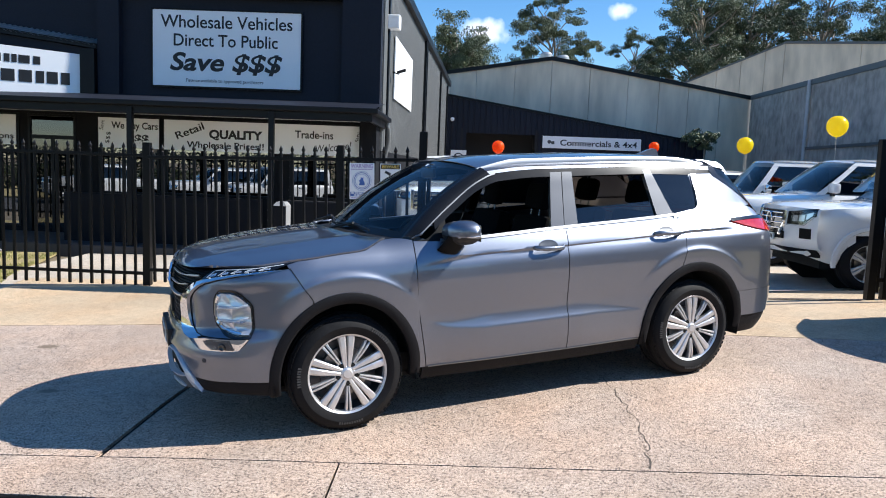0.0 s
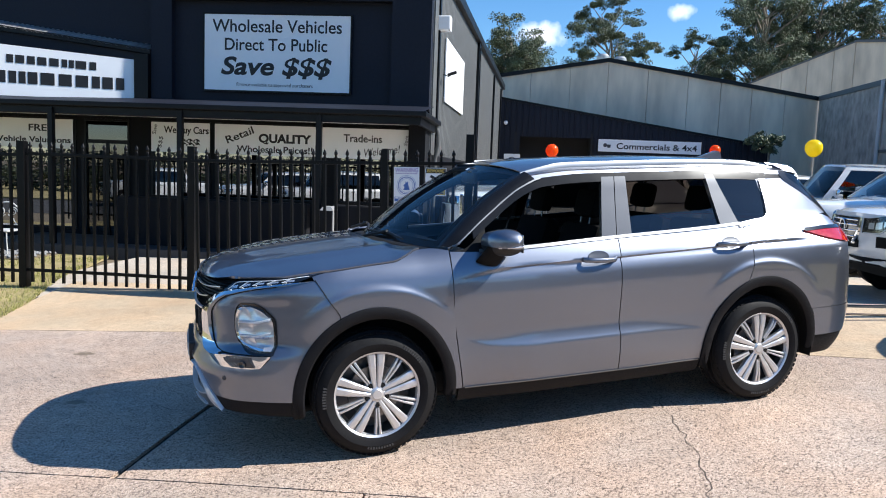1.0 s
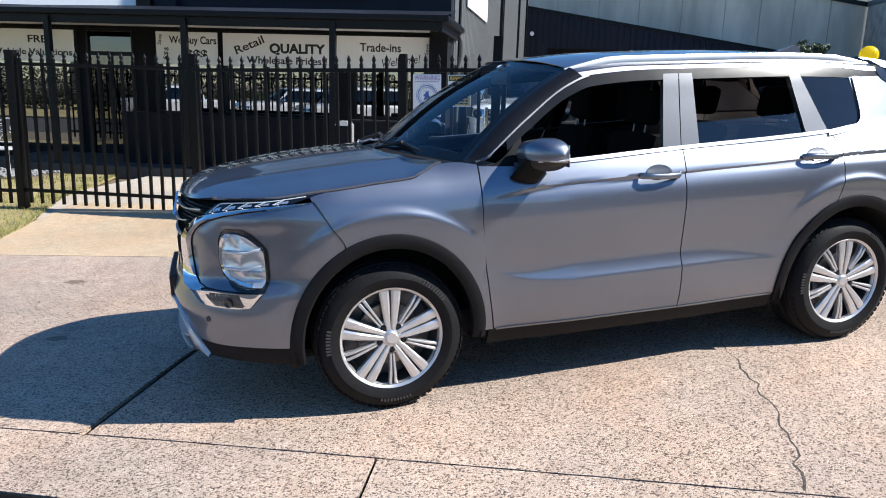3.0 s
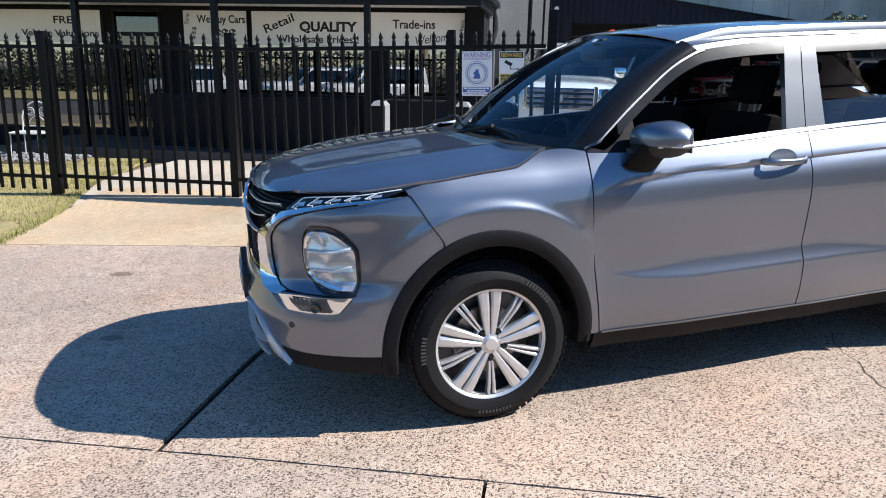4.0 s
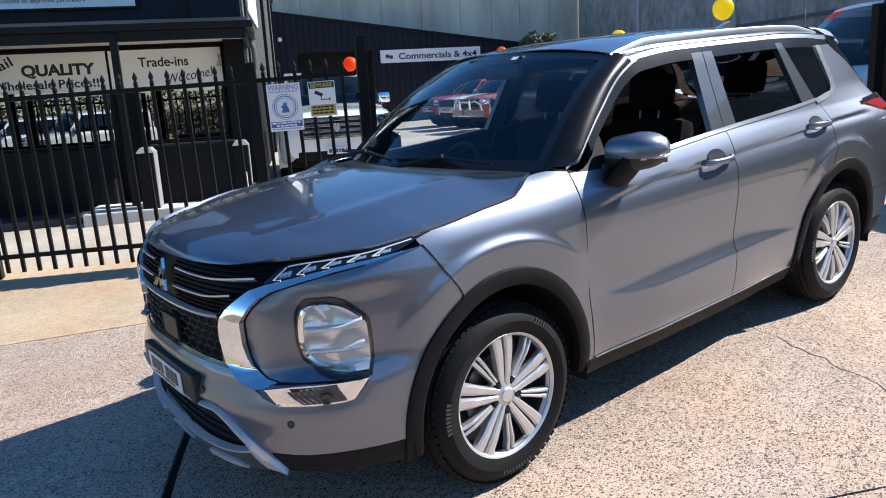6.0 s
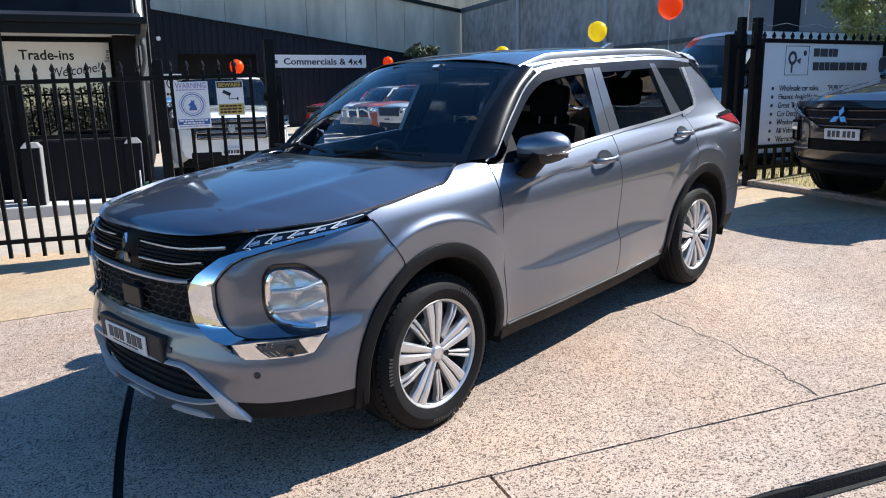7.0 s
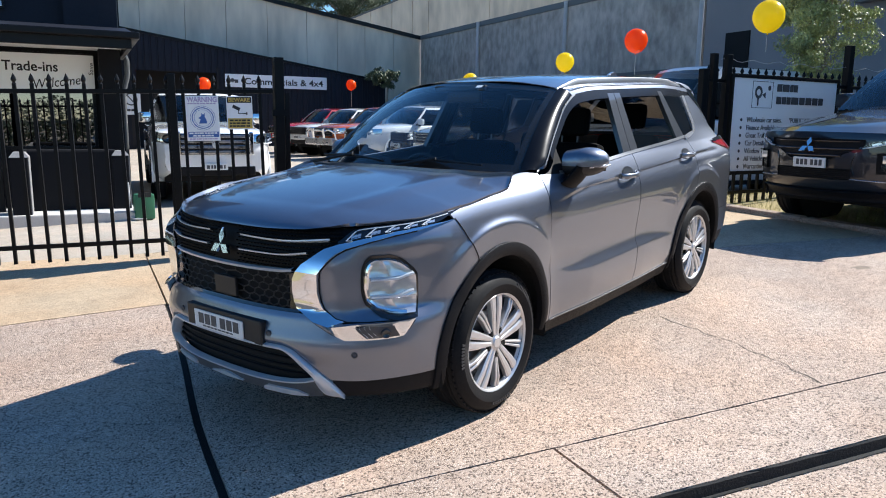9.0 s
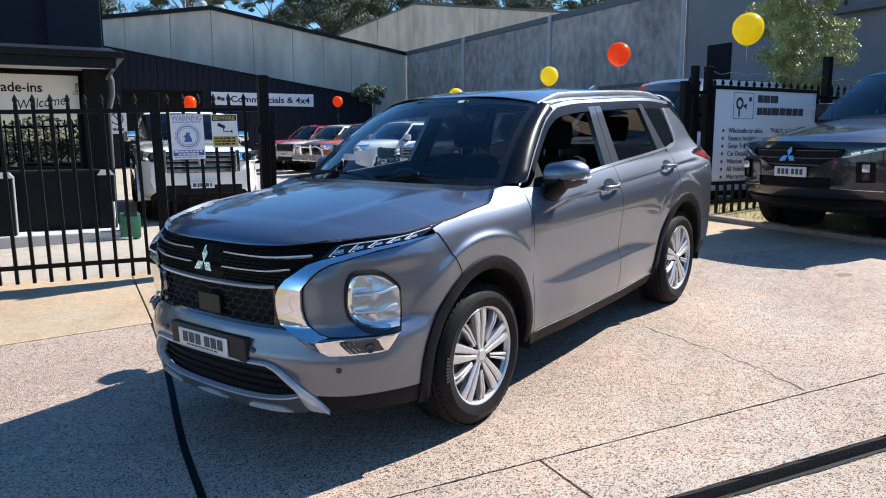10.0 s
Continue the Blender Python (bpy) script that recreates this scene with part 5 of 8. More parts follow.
def rear_door(bm):
    rows_ = []
    for j in range(77):
        t = j / 76
        row = []
        xb = 2.5
        for _ in range(6):
            xb = rear_edge(0.342 + (belt(xb) - 0.342) * t) - 0.003
        for i in range(41):
            xa = seam_b(t) + 0.003
            x = xa + (xb - xa) * i / 40
            z = 0.342 + (belt(x) - 0.342) * t
            row.append(shell(q_of_x(x, z), z))
        rows_.append(row)
    grid(bm, rows_)


both("rear_door", rear_door, PAINT, car)


def quarter(bm):
    # over the arch and back to the corner
    top_z = lambda x: curve((2.5, 2.56, 2.70, 2.785, 2.85, 3.32, 3.58), (1.222, 1.224, 1.244, 1.264, 1.270, 1.268, 1.18), x)
    rows_ = []
    for j in range(61):
        t = j / 60
        row = []
        xa = 2.5
        for _ in range(12):
            lo = arch_z(WB, 0.62)(xa)
            xa = 0.5 * xa + 0.5 * (rear_edge(max(lo + (top_z(xa) - lo) * t, 0.80)) + 0.003)
        for i in range(45):
            x = xa + (3.58 - xa) * i / 44
            lo = arch_z(WB, 0.62)(x)
            z = lo + (max(top_z(x), lo + 0.05) - lo) * t
            row.append(shell(q_of_x(x, z), z))
        rows_.append(row)
    grid(bm, rows_)


both("rear_quarter", quarter, PAINT, car)


tail_edge = lambda z: curve((1.19, 1.26, 1.32, 1.38, 1.46, 1.525), (3.53, 3.45, 3.375, 3.29, 3.16, 3.05), z)


def tail_pillar(bm):
    rows_ = []
    for j in range(21):
        z = 1.268 + 0.257 * j / 20
        a, b = curve((1.268, 1.305, 1.42, 1.525), (2.800, 2.812, 2.820, 2.812), z), tail_edge(z)
        rows_.append([shell(q_of_x(a + (b - a) * i / 16, z), z) for i in range(17)])
    grid(bm, rows_)


both("tail_pillar", tail_pillar, PAINT, car)
# tail: bumper and gate
h2 = math.pi / 2 + XCR - XC


def tail(bm):
    patch_q(bm, 0.42, 0.62, 6, lambda z: q_of_x(WB + arch_dx(z), z) + 0.004, lambda z: h2 + math.pi / 2, 34, 0.004)


both("rear_bumper", tail, PAINT, car, depth=0.0)
both("rear_lower_trim", lambda bm: patch_q(bm, 0.27, 0.418, 4, lambda z: q_of_x(WB + arch_dx(z), z) + 0.004, lambda z: h2 + math.pi / 2, 30, -0.004), CLAD, car, depth=0.0)
both("tailgate", lambda bm: patch_q(bm, 0.624, 1.19, 12, lambda z: q_of_x(3.58, z) + 0.01, lambda z: h2 + math.pi / 2, 16), PAINT, car, depth=0.0)
both("rear_window", lambda bm: patch_q(bm, 1.19, 1.57, 8, lambda z: q_of_x(tail_edge(z) + 0.03, z), lambda z: h2 + math.pi / 2, 14), TINT, car, depth=0.0)


def d_strip(bm):
    rows_ = []
    for j in range(13):
        z = 1.20 + 0.375 * j / 12
        x = tail_edge(z)
        rows_.append([shell(q_of_x(x + d * 0.06, z), z, 0.004) for d in (-0.10, 0.2, 0.6, 1.0)])
    grid(bm, rows_)


both("tail_pillar_trim", d_strip, GLOSS_BLACK, car, depth=0.0)
for s in (-1, 1):
    bm = bmesh.new()
    zl = lambda x: curve((3.10, 3.3, 3.67), (1.155, 1.10, 1.04), x)
    zu = lambda x: curve((3.10, 3.3, 3.67), (1.165, 1.172, 1.16), x)
    patch_x(bm, lambda t: 3.10, lambda t: 3.67, 16, zl, zu, 4, 0.012)
    lip(bm, 0.02)
    if s > 0:
        flip_y(bm)
    lamp = part("tail_lamp", bm, RED_LENS, car, "red tail lamp", smooth=True)
    bm = bmesh.new()
    patch_x(bm, lambda t: 3.09, lambda t: 3.66, 16, lambda x: zu(x) - 0.012, lambda x: zu(x) + 0.010, 2, 0.016)
    if s > 0:
        flip_y(bm)
    part("lamp_trim", bm, GLOSS_BLACK, lamp, smooth=True)
# sill and arch trims
both("sill_trim", lambda bm: patch_x(bm, lambda t: 0.50, lambda t: 2.225, 30, lambda x: 0.255, lambda x: 0.338, 4, 0.003), CLAD, car, depth=0.02)
both("sill_strip", lambda bm: patch_x(bm, lambda t: 0.54, lambda t: 2.21, 30, lambda x: 0.338, lambda x: 0.344, 1, 0.008), TRIM_GREY, car, depth=0.006)


def arch(hx, a0, a1):
    def f(bm):
        rows_ = []
        for g, o in ((-0.062, -0.03), (-0.062, 0.004), (-0.052, 0.013), (-0.012, 0.015), (0.003, 0.010), (0.006, -0.004)):
            row = []
            for k in range(49):
                a = radians(a0 + (a1 - a0) * k / 48)
                x, z = hx + (ARX + g) * math.cos(a), HF + (ARZ + g) * math.sin(a)
                row.append(shell(q_of_x(x, z), z, o))
            rows_.append(row)
        grid(bm, rows_)
    return f


both("front_arch_trim", arch(0.0, 190, -6), CLAD, car, depth=0.0)
both("rear_arch_trim", arch(WB, 188, -4), CLAD, car, depth=0.0)

# ---- nose ----
def nose_sheet(name, make, material, label="", depth=0.012, parent=None, smooth=True, sharp=40):
    return both(name, make, material, parent or car, label, depth, smooth, sharp)


arch_q = lambda z: q_of_x(-arch_dx(z), z) - 0.004
strip_hi = lambda q: curve((0.387, 0.419, 0.477, 0.567, 0.652, 0.818, 0.984, 1.124, 1.302, 1.40), (0.865, 0.895, 0.921, 0.960, 0.978, 1.001, 1.020, 1.030, 1.041, 1.047), q)
strip_lo = lambda q: curve((0.50, 0.524, 0.548, 0.616, 0.701, 0.818, 0.987, 1.126, 1.302, 1.40), (0.80, 0.843, 0.881, 0.925, 0.958, 0.980, 1.004, 1.017, 1.038, 1.045), q)
shield_lo = lambda q: curve((0.50, 0.535, 0.552, 0.584, 0.656, 0.713, 0.839, 1.158, 1.60), (0.77, 0.735, 0.707, 0.687, 0.661, 0.648, 0.642, 0.640, 0.640), q)
blade_hi = lambda q: curve((0.0, 0.10, 0.315, 0.368, 0.489, 0.627, 0.699), (0.533, 0.533, 0.533, 0.523, 0.460, 0.381, 0.318), q)
blade_lo = lambda q: curve((0.0, 0.313, 0.348, 0.434, 0.512, 0.535, 0.58, 0.699), (0.512, 0.511, 0.500, 0.445, 0.389, 0.345, 0.312, 0.300), q)
lip_z = lambda q: curve((0.0, 0.11, 0.33, 0.45, 0.512), (0.352, 0.354, 0.364, 0.377, 0.389), q)
trim_z = lambda q: curve((0.60, 0.85, 1.03, 1.33, 1.5), (0.392, 0.384, 0.383, 0.373, 0.368), q)
lamp_top = lambda q: curve((0.66, 0.744, 0.808, 0.976, 1.118, 1.272, 1.43), (0.990, 1.034, 1.042, 1.050, 1.057, 1.071, 1.085), q)
bulge = lambda z: 0.012 * math.exp(-((z - 0.530) / 0.055) ** 2)


def corner(bm):
    # round the headlamp, from the bright block to the wing and the arch
    rows_ = []
    for j in range(37):
        t = j / 36
        row = []
        for i in range(49):
            zz = 0.64 + 0.41 * t
            qe = min(arch_q(zz) if zz < 0.845 else 9, q_of_x(curve((0.80, 0.825, 0.93, 1.08), (-0.203, -0.203, -0.262, -0.350), zz), zz) - 0.003)
            q = 0.505 + (qe - 0.505) * i / 48
            lo = shield_lo(q)
            z = lo + (strip_lo(min(q, 1.40)) - lo) * t
            row.append(shell(q, z))
        rows_.append(row)
    grid(bm, rows_)


def lower_bumper(bm):
    rows_ = []
    for j in range(23):
        t = j / 22
        row = []
        for i in range(61):
            zz = 0.375 + 0.265 * t
            q = arch_q(zz) * i / 60
            lo = min(blade_hi(q), 0.60) if q < 0.62 else trim_z(q)
            hi = curve((0.0, 0.40, 0.47, 0.60, 0.75, 1.6), (0.676, 0.678, 0.672, 0.640, 0.640, 0.640), q)
            z = lo + (hi - lo) * t
            row.append(shell(q, z, bulge(z) * step(1.30, 1.0, q) * step(1.0, 0.8, t) * step(0.0, 0.12, t)))
        rows_.append(row)
    grid(bm, rows_)


def ribbon(bm, pts, n=5):
    """A raised band between two edges: for each station q and z of the outer and of the inner edge with their heights over the shell."""
    rows_ = []
    stations = []
    for a, b in zip(pts, pts[1:]):
        for k in range(n):
            stations.append([a[i] + (b[i] - a[i]) * k / n for i in range(6)])
    stations.append(pts[-1])
    for f in (-1, 0, 0.5, 1, 2):
        row = []
        for qo, zo, oo, qi, zi, oi in stations:
            g = min(max(f, 0), 1)
            row.append(shell(qo + (qi - qo) * g, zo + (zi - zo) * g, -0.012 if f in (-1, 2) else oo + (oi - oo) * g))
        rows_.append(row)
    grid(bm, rows_)


nose_sheet("front_corner_panel", corner, PAINT)


def wing_seam(bm):
    zs = [0.822 + 0.226 * k / 14 for k in range(15)]
    tube(bm, [shell(q_of_x(curve((0.80, 0.825, 0.93, 1.08), (-0.203, -0.203, -0.262, -0.350), z), z), z, 0.0006) for z in zs], 0.0030, 5)


nose_sheet("panel_seam", wing_seam, GAP, depth=0.0)
nose_sheet("front_bumper", lower_bumper, PAINT)
STRIP = [(1.375, 1.0455, 0.003, 1.375, 1.0440, 0.005), (1.124, 1.030, 0.003, 1.126, 1.017, 0.012), (0.984, 1.020, 0.003, 0.987, 1.004, 0.016), (0.818, 1.001, 0.003, 0.830, 0.982, 0.020),
         (0.652, 0.978, 0.004, 0.701, 0.958, 0.026), (0.567, 0.960, 0.004, 0.640, 0.937, 0.028), (0.477, 0.921, 0.004, 0.590, 0.910, 0.029), (0.419, 0.895, 0.005, 0.548, 0.881, 0.030), (0.387, 0.865, 0.014, 0.529, 0.862, 0.030)]
BLOCK = [(0.387, 0.865, 0.014, 0.529, 0.862, 0.030), (0.367, 0.830, 0.016, 0.524, 0.838, 0.026), (0.365, 0.782, 0.017, 0.522, 0.780, 0.025), (0.376, 0.732, 0.018, 0.535, 0.735, 0.022), (0.400, 0.697, 0.022, 0.556, 0.704, 0.017)]
SWEEP = [(0.400, 0.697, 0.022, 0.556, 0.704, 0.017), (0.456, 0.671, 0.028, 0.584, 0.687, 0.006), (0.519, 0.650, 0.030, 0.640, 0.664, 0.004), (0.611, 0.633, 0.032, 0.713, 0.649, 0.004), (0.75, 0.634, 0.030, 0.780, 0.645, 0.004),
         (0.841, 0.635, 0.026, 0.845, 0.643, 0.004), (1.024, 0.635, 0.020, 1.023, 0.641, 0.004), (1.155, 0.637, 0.008, 1.160, 0.641, 0.003)]
nose_sheet("shield_strip", lambda bm: ribbon(bm, STRIP), CHROME, "chrome strip above the headlamp panel", depth=0.0, sharp=50)
nose_sheet("shield_block", lambda bm: ribbon(bm, BLOCK), CHROME, "chrome upright of the grille", depth=0.0, sharp=50)
nose_sheet("shield_sweep", lambda bm: ribbon(bm, SWEEP), CHROME, "chrome sweep below the headlamp panel", depth=0.0, sharp=50)
FOG = [(0.456, 0.671, 0.012, 0.458, 0.6705, 0.028), (0.519, 0.645, 0.012, 0.521, 0.649, 0.030), (0.620, 0.606, 0.010, 0.616, 0.632, 0.032), (0.716, 0.573, 0.006, 0.720, 0.633, 0.030), (0.887, 0.568, 0.006, 0.887, 0.634, 0.025), (1.032, 0.562, 0.005, 1.032, 0.634, 0.020),
       (1.086, 0.569, 0.004, 1.090, 0.635, 0.015), (1.157, 0.634, 0.003, 1.159, 0.637, 0.008)]
nose_sheet("fog_surround", lambda bm: ribbon(bm, FOG), CHROME, "chrome surround of the small lower lamp", depth=0.0, sharp=50)


def fog(bm):
    rows_ = []
    for t in (0.0, 0.33, 0.67, 1.0):
        rows_.append([shell(0.775 + 0.075 * (1 - t) + (0.285 - 0.075 * (1 - t) - 0.05 * t) * k / 10 + 0.03 * t * 0, 0.580 + 0.044 * t, 0.010 + 0.020 * t + 0.004) for k in range(11)])
    grid(bm, rows_)


nose_sheet("fog_recess", fog, INK_GREY, "dark recess of the small lower lamp", depth=0.0)
for s in (-1, 1):
    p, p2 = shell(0.962, 0.601, 0.026), shell(0.962, 0.601, 0.0)
    a = math.degrees(math.atan2(p.y - p2.y, p.x - p2.x))
    bm = bmesh.new()
    lathe(bm, [(0.0, -0.004), (0.010, -0.006), (0.017, -0.010), (0.021, -0.008), (0.022, 0.006)], 20, m=pose(p.x, p.y, p.z, 0, 0, a + 90))
    if s > 0:
        flip_y(bm)
    part("fog_lamp", bm, GLOSS_BLACK, car, "small round lower lamp", smooth=True)
    bm = bmesh.new()
    for k in range(5):
        tube(bm, [shell(0.80 + 0.03 * k + 0.06 * f, 0.622 - 0.038 * f, 0.031 - 0.016 * f) for f in (0.0, 0.5, 1.0)], 0.0022, 5)
    if s > 0:
        flip_y(bm)
    part("fog_slats", bm, SATIN, car, smooth=True)
nose_sheet("lower_trim", lambda bm: patch_c(bm, 0.63, 1.345, 26, lambda q: curve((0.63, 0.70, 1.03, 1.35), (0.318, 0.312, 0.302, 0.280), q), lambda q: trim_z(q) - 0.003, 5, -0.002), CLAD)
# dark tubes round the bright trim, standing in for its shadow gaps
SEAMS = ([(a[3], a[4], 0.002) for a in STRIP[1:]], [(a[3], a[4], 0.002) for a in BLOCK], [(a[3], a[4] + 0.001, 0.002) for a in SWEEP], [(a[0], a[1] - 0.002, 0.002) for a in FOG])
for pts in SEAMS:
    def seam(bm, pts=pts):
        tube(bm, [shell(q, z, o) for q, z, o in pts], 0.0034, 5)
    nose_sheet("trim_shadow_gap", seam, GAP, depth=0.0)
# upper grille
gr_q = lambda z: curve((0.86, 0.895, 0.921, 0.96, 0.978, 1.0, 1.035), (0.39, 0.43, 0.49, 0.58, 0.67, 0.71, 0.74), z)
nose_sheet("upper_grille", lambda bm: patch_q(bm, 0.850, 1.040, 12, lambda z: 0.0, gr_q, 30, -0.014), GRILLE_BLACK, depth=0.0)
nose_sheet("lower_grille", lambda bm: patch_q(bm, 0.674, 0.850, 6, lambda z: 0.0, lambda z: 0.40, 20, -0.030), GAP, depth=0.0)
nose_sheet("grille_rim", lambda bm: patch_c(bm, 0.0, 0.40, 20, lambda q: 0.674, lambda q: 0.692, 2, -0.004), GLOSS_BLACK, depth=0.03)
nose_sheet("grille_side", lambda bm: patch_c(bm, 0.335, 0.385, 6, lambda q: 0.692, lambda q: 0.852, 6, -0.004), GLOSS_BLACK, depth=0.03)
# honeycomb bars of the lower grille
bm = bmesh.new()
rowsz = [0.700 + 0.0292 * k for k in range(6)]
for s in (-1, 1):
    for j, z in enumerate(rowsz):
        pts = []
        for k in range(0, 13):
            zz = z + (0.0050 if (k + j) % 2 else -0.0050)
            p = shell(0.345 * k / 12, zz, -0.006)
            p.y *= -s
            pts.append(p)
        tube(bm, pts, 0.0036, 5)
    for j, z in enumerate(rowsz[:-1]):
        for k in range(0, 13):
            if (k + j) % 2:
                q = 0.345 * k / 12
                a, b = shell(q, z + 0.0050, -0.006), shell(q, z + 0.0242, -0.006)
                a.y *= -s
                b.y *= -s
                tube(bm, [a, b], 0.0036, 5)
part("grille_mesh", bm, BLACK, car, "black honeycomb grille mesh")
# little studs in the upper grille
bm = bmesh.new()
for s in (-1, 1):
    for j in range(11):
        z = 0.872 + 0.0155 * j
        for k in range(2, 34):
            q = (k + 0.5 * (j % 2)) * 0.0200
            if q < gr_q(z) - 0.05:
                p = shell(q, z, -0.010)
                p.y *= -s
                box(bm, -0.007, 0.004, -0.0055, 0.0055, -0.0022, 0.0022, m=Matrix.Translation(p))
tagged(part("grille_texture", bm, GRILLE_BLACK, car), kind="stuff")
for zq, zz, q0 in (((0.0, 0.31, 0.605), (0.993, 0.985, 0.997), 0.075), ((0.0, 0.27, 0.465), (0.928, 0.928, 0.942), 0.06), ((0.0, 0.29, 0.36), (0.851, 0.860, 0.866), 0.0)):
    for s in (-1, 1):
        bm = bmesh.new()
        rows_ = []
        for dz, o in ((-0.0045, -0.02), (-0.0035, 0.008), (0.0018, 0.010), (0.0040, -0.02)) if q0 else ((-0.009, -0.02), (-0.007, 0.006), (0.005, 0.010), (0.009, -0.02)):
            rows_.append([shell(q0 + (zq[2] - q0) * k / 20, curve(zq, zz, q0 + (zq[2] - q0) * k / 20) + dz, o) for k in range(21)])
        grid(bm, rows_)
        if s > 0:
            flip_y(bm)
        part("grille_bar", bm, SILVER, car, "bright grille bar", smooth=True)
diamonds(car, pose(-0.948, 0.0, 0.938, 0, 0, -90) @ pose(0, 0, 0, -14), 0.146)
bm = bmesh.new()
box(bm, -0.956, -0.94, -0.085, 0.075, 0.700, 0.790, 0.004)
part("radar_panel", bm, BLACK, car, "dull black sensor panel")
# plate, written as bars
bm = bmesh.new()
box(bm, -1.002, -0.965, -0.31, 0.26, 0.520, 0.632, 0.008)
plate_holder = part("plate_holder", bm, BLACK, car)
bm = bmesh.new()
box(bm, -1.010, -1.003, -0.188, 0.188, 0.527, 0.612, 0.003)
pl = part("number_plate", bm, PLATE, car, "white number plate with dark bars")
for x, w, z, h in [(-0.150 + 0.050 * k + (0.02 if k > 2 else 0.0), 0.038, 0.550, 0.050) for k in range(6)] + [(-0.12 + 0.03 * k, 0.022, 0.536, 0.006) for k in range(8)]:
    bm = bmesh.new()
    box(bm, x, x + w, -0.002, 0.0, z, z + h)
    part("plate_mark", bm, PLATE_INK, pl, m=pose(-1.0105, 0, 0, 0, 0, -90))
# intake and skid plate
in_q = lambda z: curve((0.345, 0.365, 0.389, 0.445, 0.50, 0.514), (0.47, 0.505, 0.514, 0.436, 0.350, 0.315), z)
nose_sheet("intake", lambda bm: patch_q(bm, 0.340, 0.520, 8, lambda z: 0.0, lambda z: in_q(z) + 0.01, 22, -0.05), GAP, depth=0.0)
for z0 in (0.392, 0.428, 0.464):
    bm = bmesh.new()
    qq = in_q(z0) - 0.02
    tube(bm, [shell(qq * k / 16, z0, -0.032) for k in range(16, -1, -1)] + [Vector((v.x, -v.y, v.z)) for v in [shell(qq * k / 16, z0, -0.032) for k in range(1, 17)]], 0.007, 6)
    part("intake_bar", bm, GRILLE_BLACK, car)


def fang(bm):
    rows_ = []
    for f, o in ((0.0, -0.035), (0.03, 0.004), (0.35, 0.017), (0.75, 0.018), (0.97, 0.008), (1.0, -0.015)):
        row = []
        for k in range(49):
            q = 0.699 * k / 48
            a, b = blade_lo(q), blade_hi(q)
            row.append(shell(q, a + (b - a) * f, o))
        rows_.append(row)
    grid(bm, rows_)


nose_sheet("bumper_blade", fang, SILVER, "silver blade round the lower intake", depth=0.0)
nose_sheet("skid_plate", lambda bm: patch_c(bm, 0.0, 0.56, 26, lambda q: curve((0.0, 0.4, 0.56), (0.300, 0.300, 0.310), q), lambda q: min(lip_z(q), 0.385), 4, 0.006), mat("grey_skid_trim", (0.10, 0.105, 0.11), 0.4, metal=0.4), depth=0.02)
nose_sheet("skid_lip", lambda bm: patch_c(bm, 0.0, 0.515, 30, lambda q: lip_z(q) - 0.004, lambda q: lip_z(q) + 0.003, 1, 0.011), SILVER, "thin silver lip", depth=0.03)
for qa, qb in ((0.0, 0.060), (0.185, 0.465)):
    def tab(bm, qa=qa, qb=qb):
        patch_c(bm, qa, qb, 10, lambda q: 0.306 + 0.006 * step(qb - 0.08, qb, q), lambda q: 0.332 - 0.018 * step(qb - 0.07, qb, q) - (0.012 * step(0.2, 0.185, q) if qa else 0), 2, 0.016)
    nose_sheet("skid_tab", tab, SILVER, depth=0.014)
for s in (-1, 1):
    for q, z in ((0.775, 0.511), (0.245, 0.578)):
        p = shell(q, z, 0.001 + bulge(z))
        bm = bmesh.new()
        lathe(bm, [(0.0, -0.002), (0.008, -0.003), (0.0085, 0.0), (0.010, -0.004), (0.0135, -0.003), (0.0145, 0.002)], 16, m=pose(p.x, -s * p.y, p.z, 0, 0, -90 - s * (50 if q > 0.5 else 8)))
        part("parking_sensor", bm, INK_GREY, car, smooth=True)
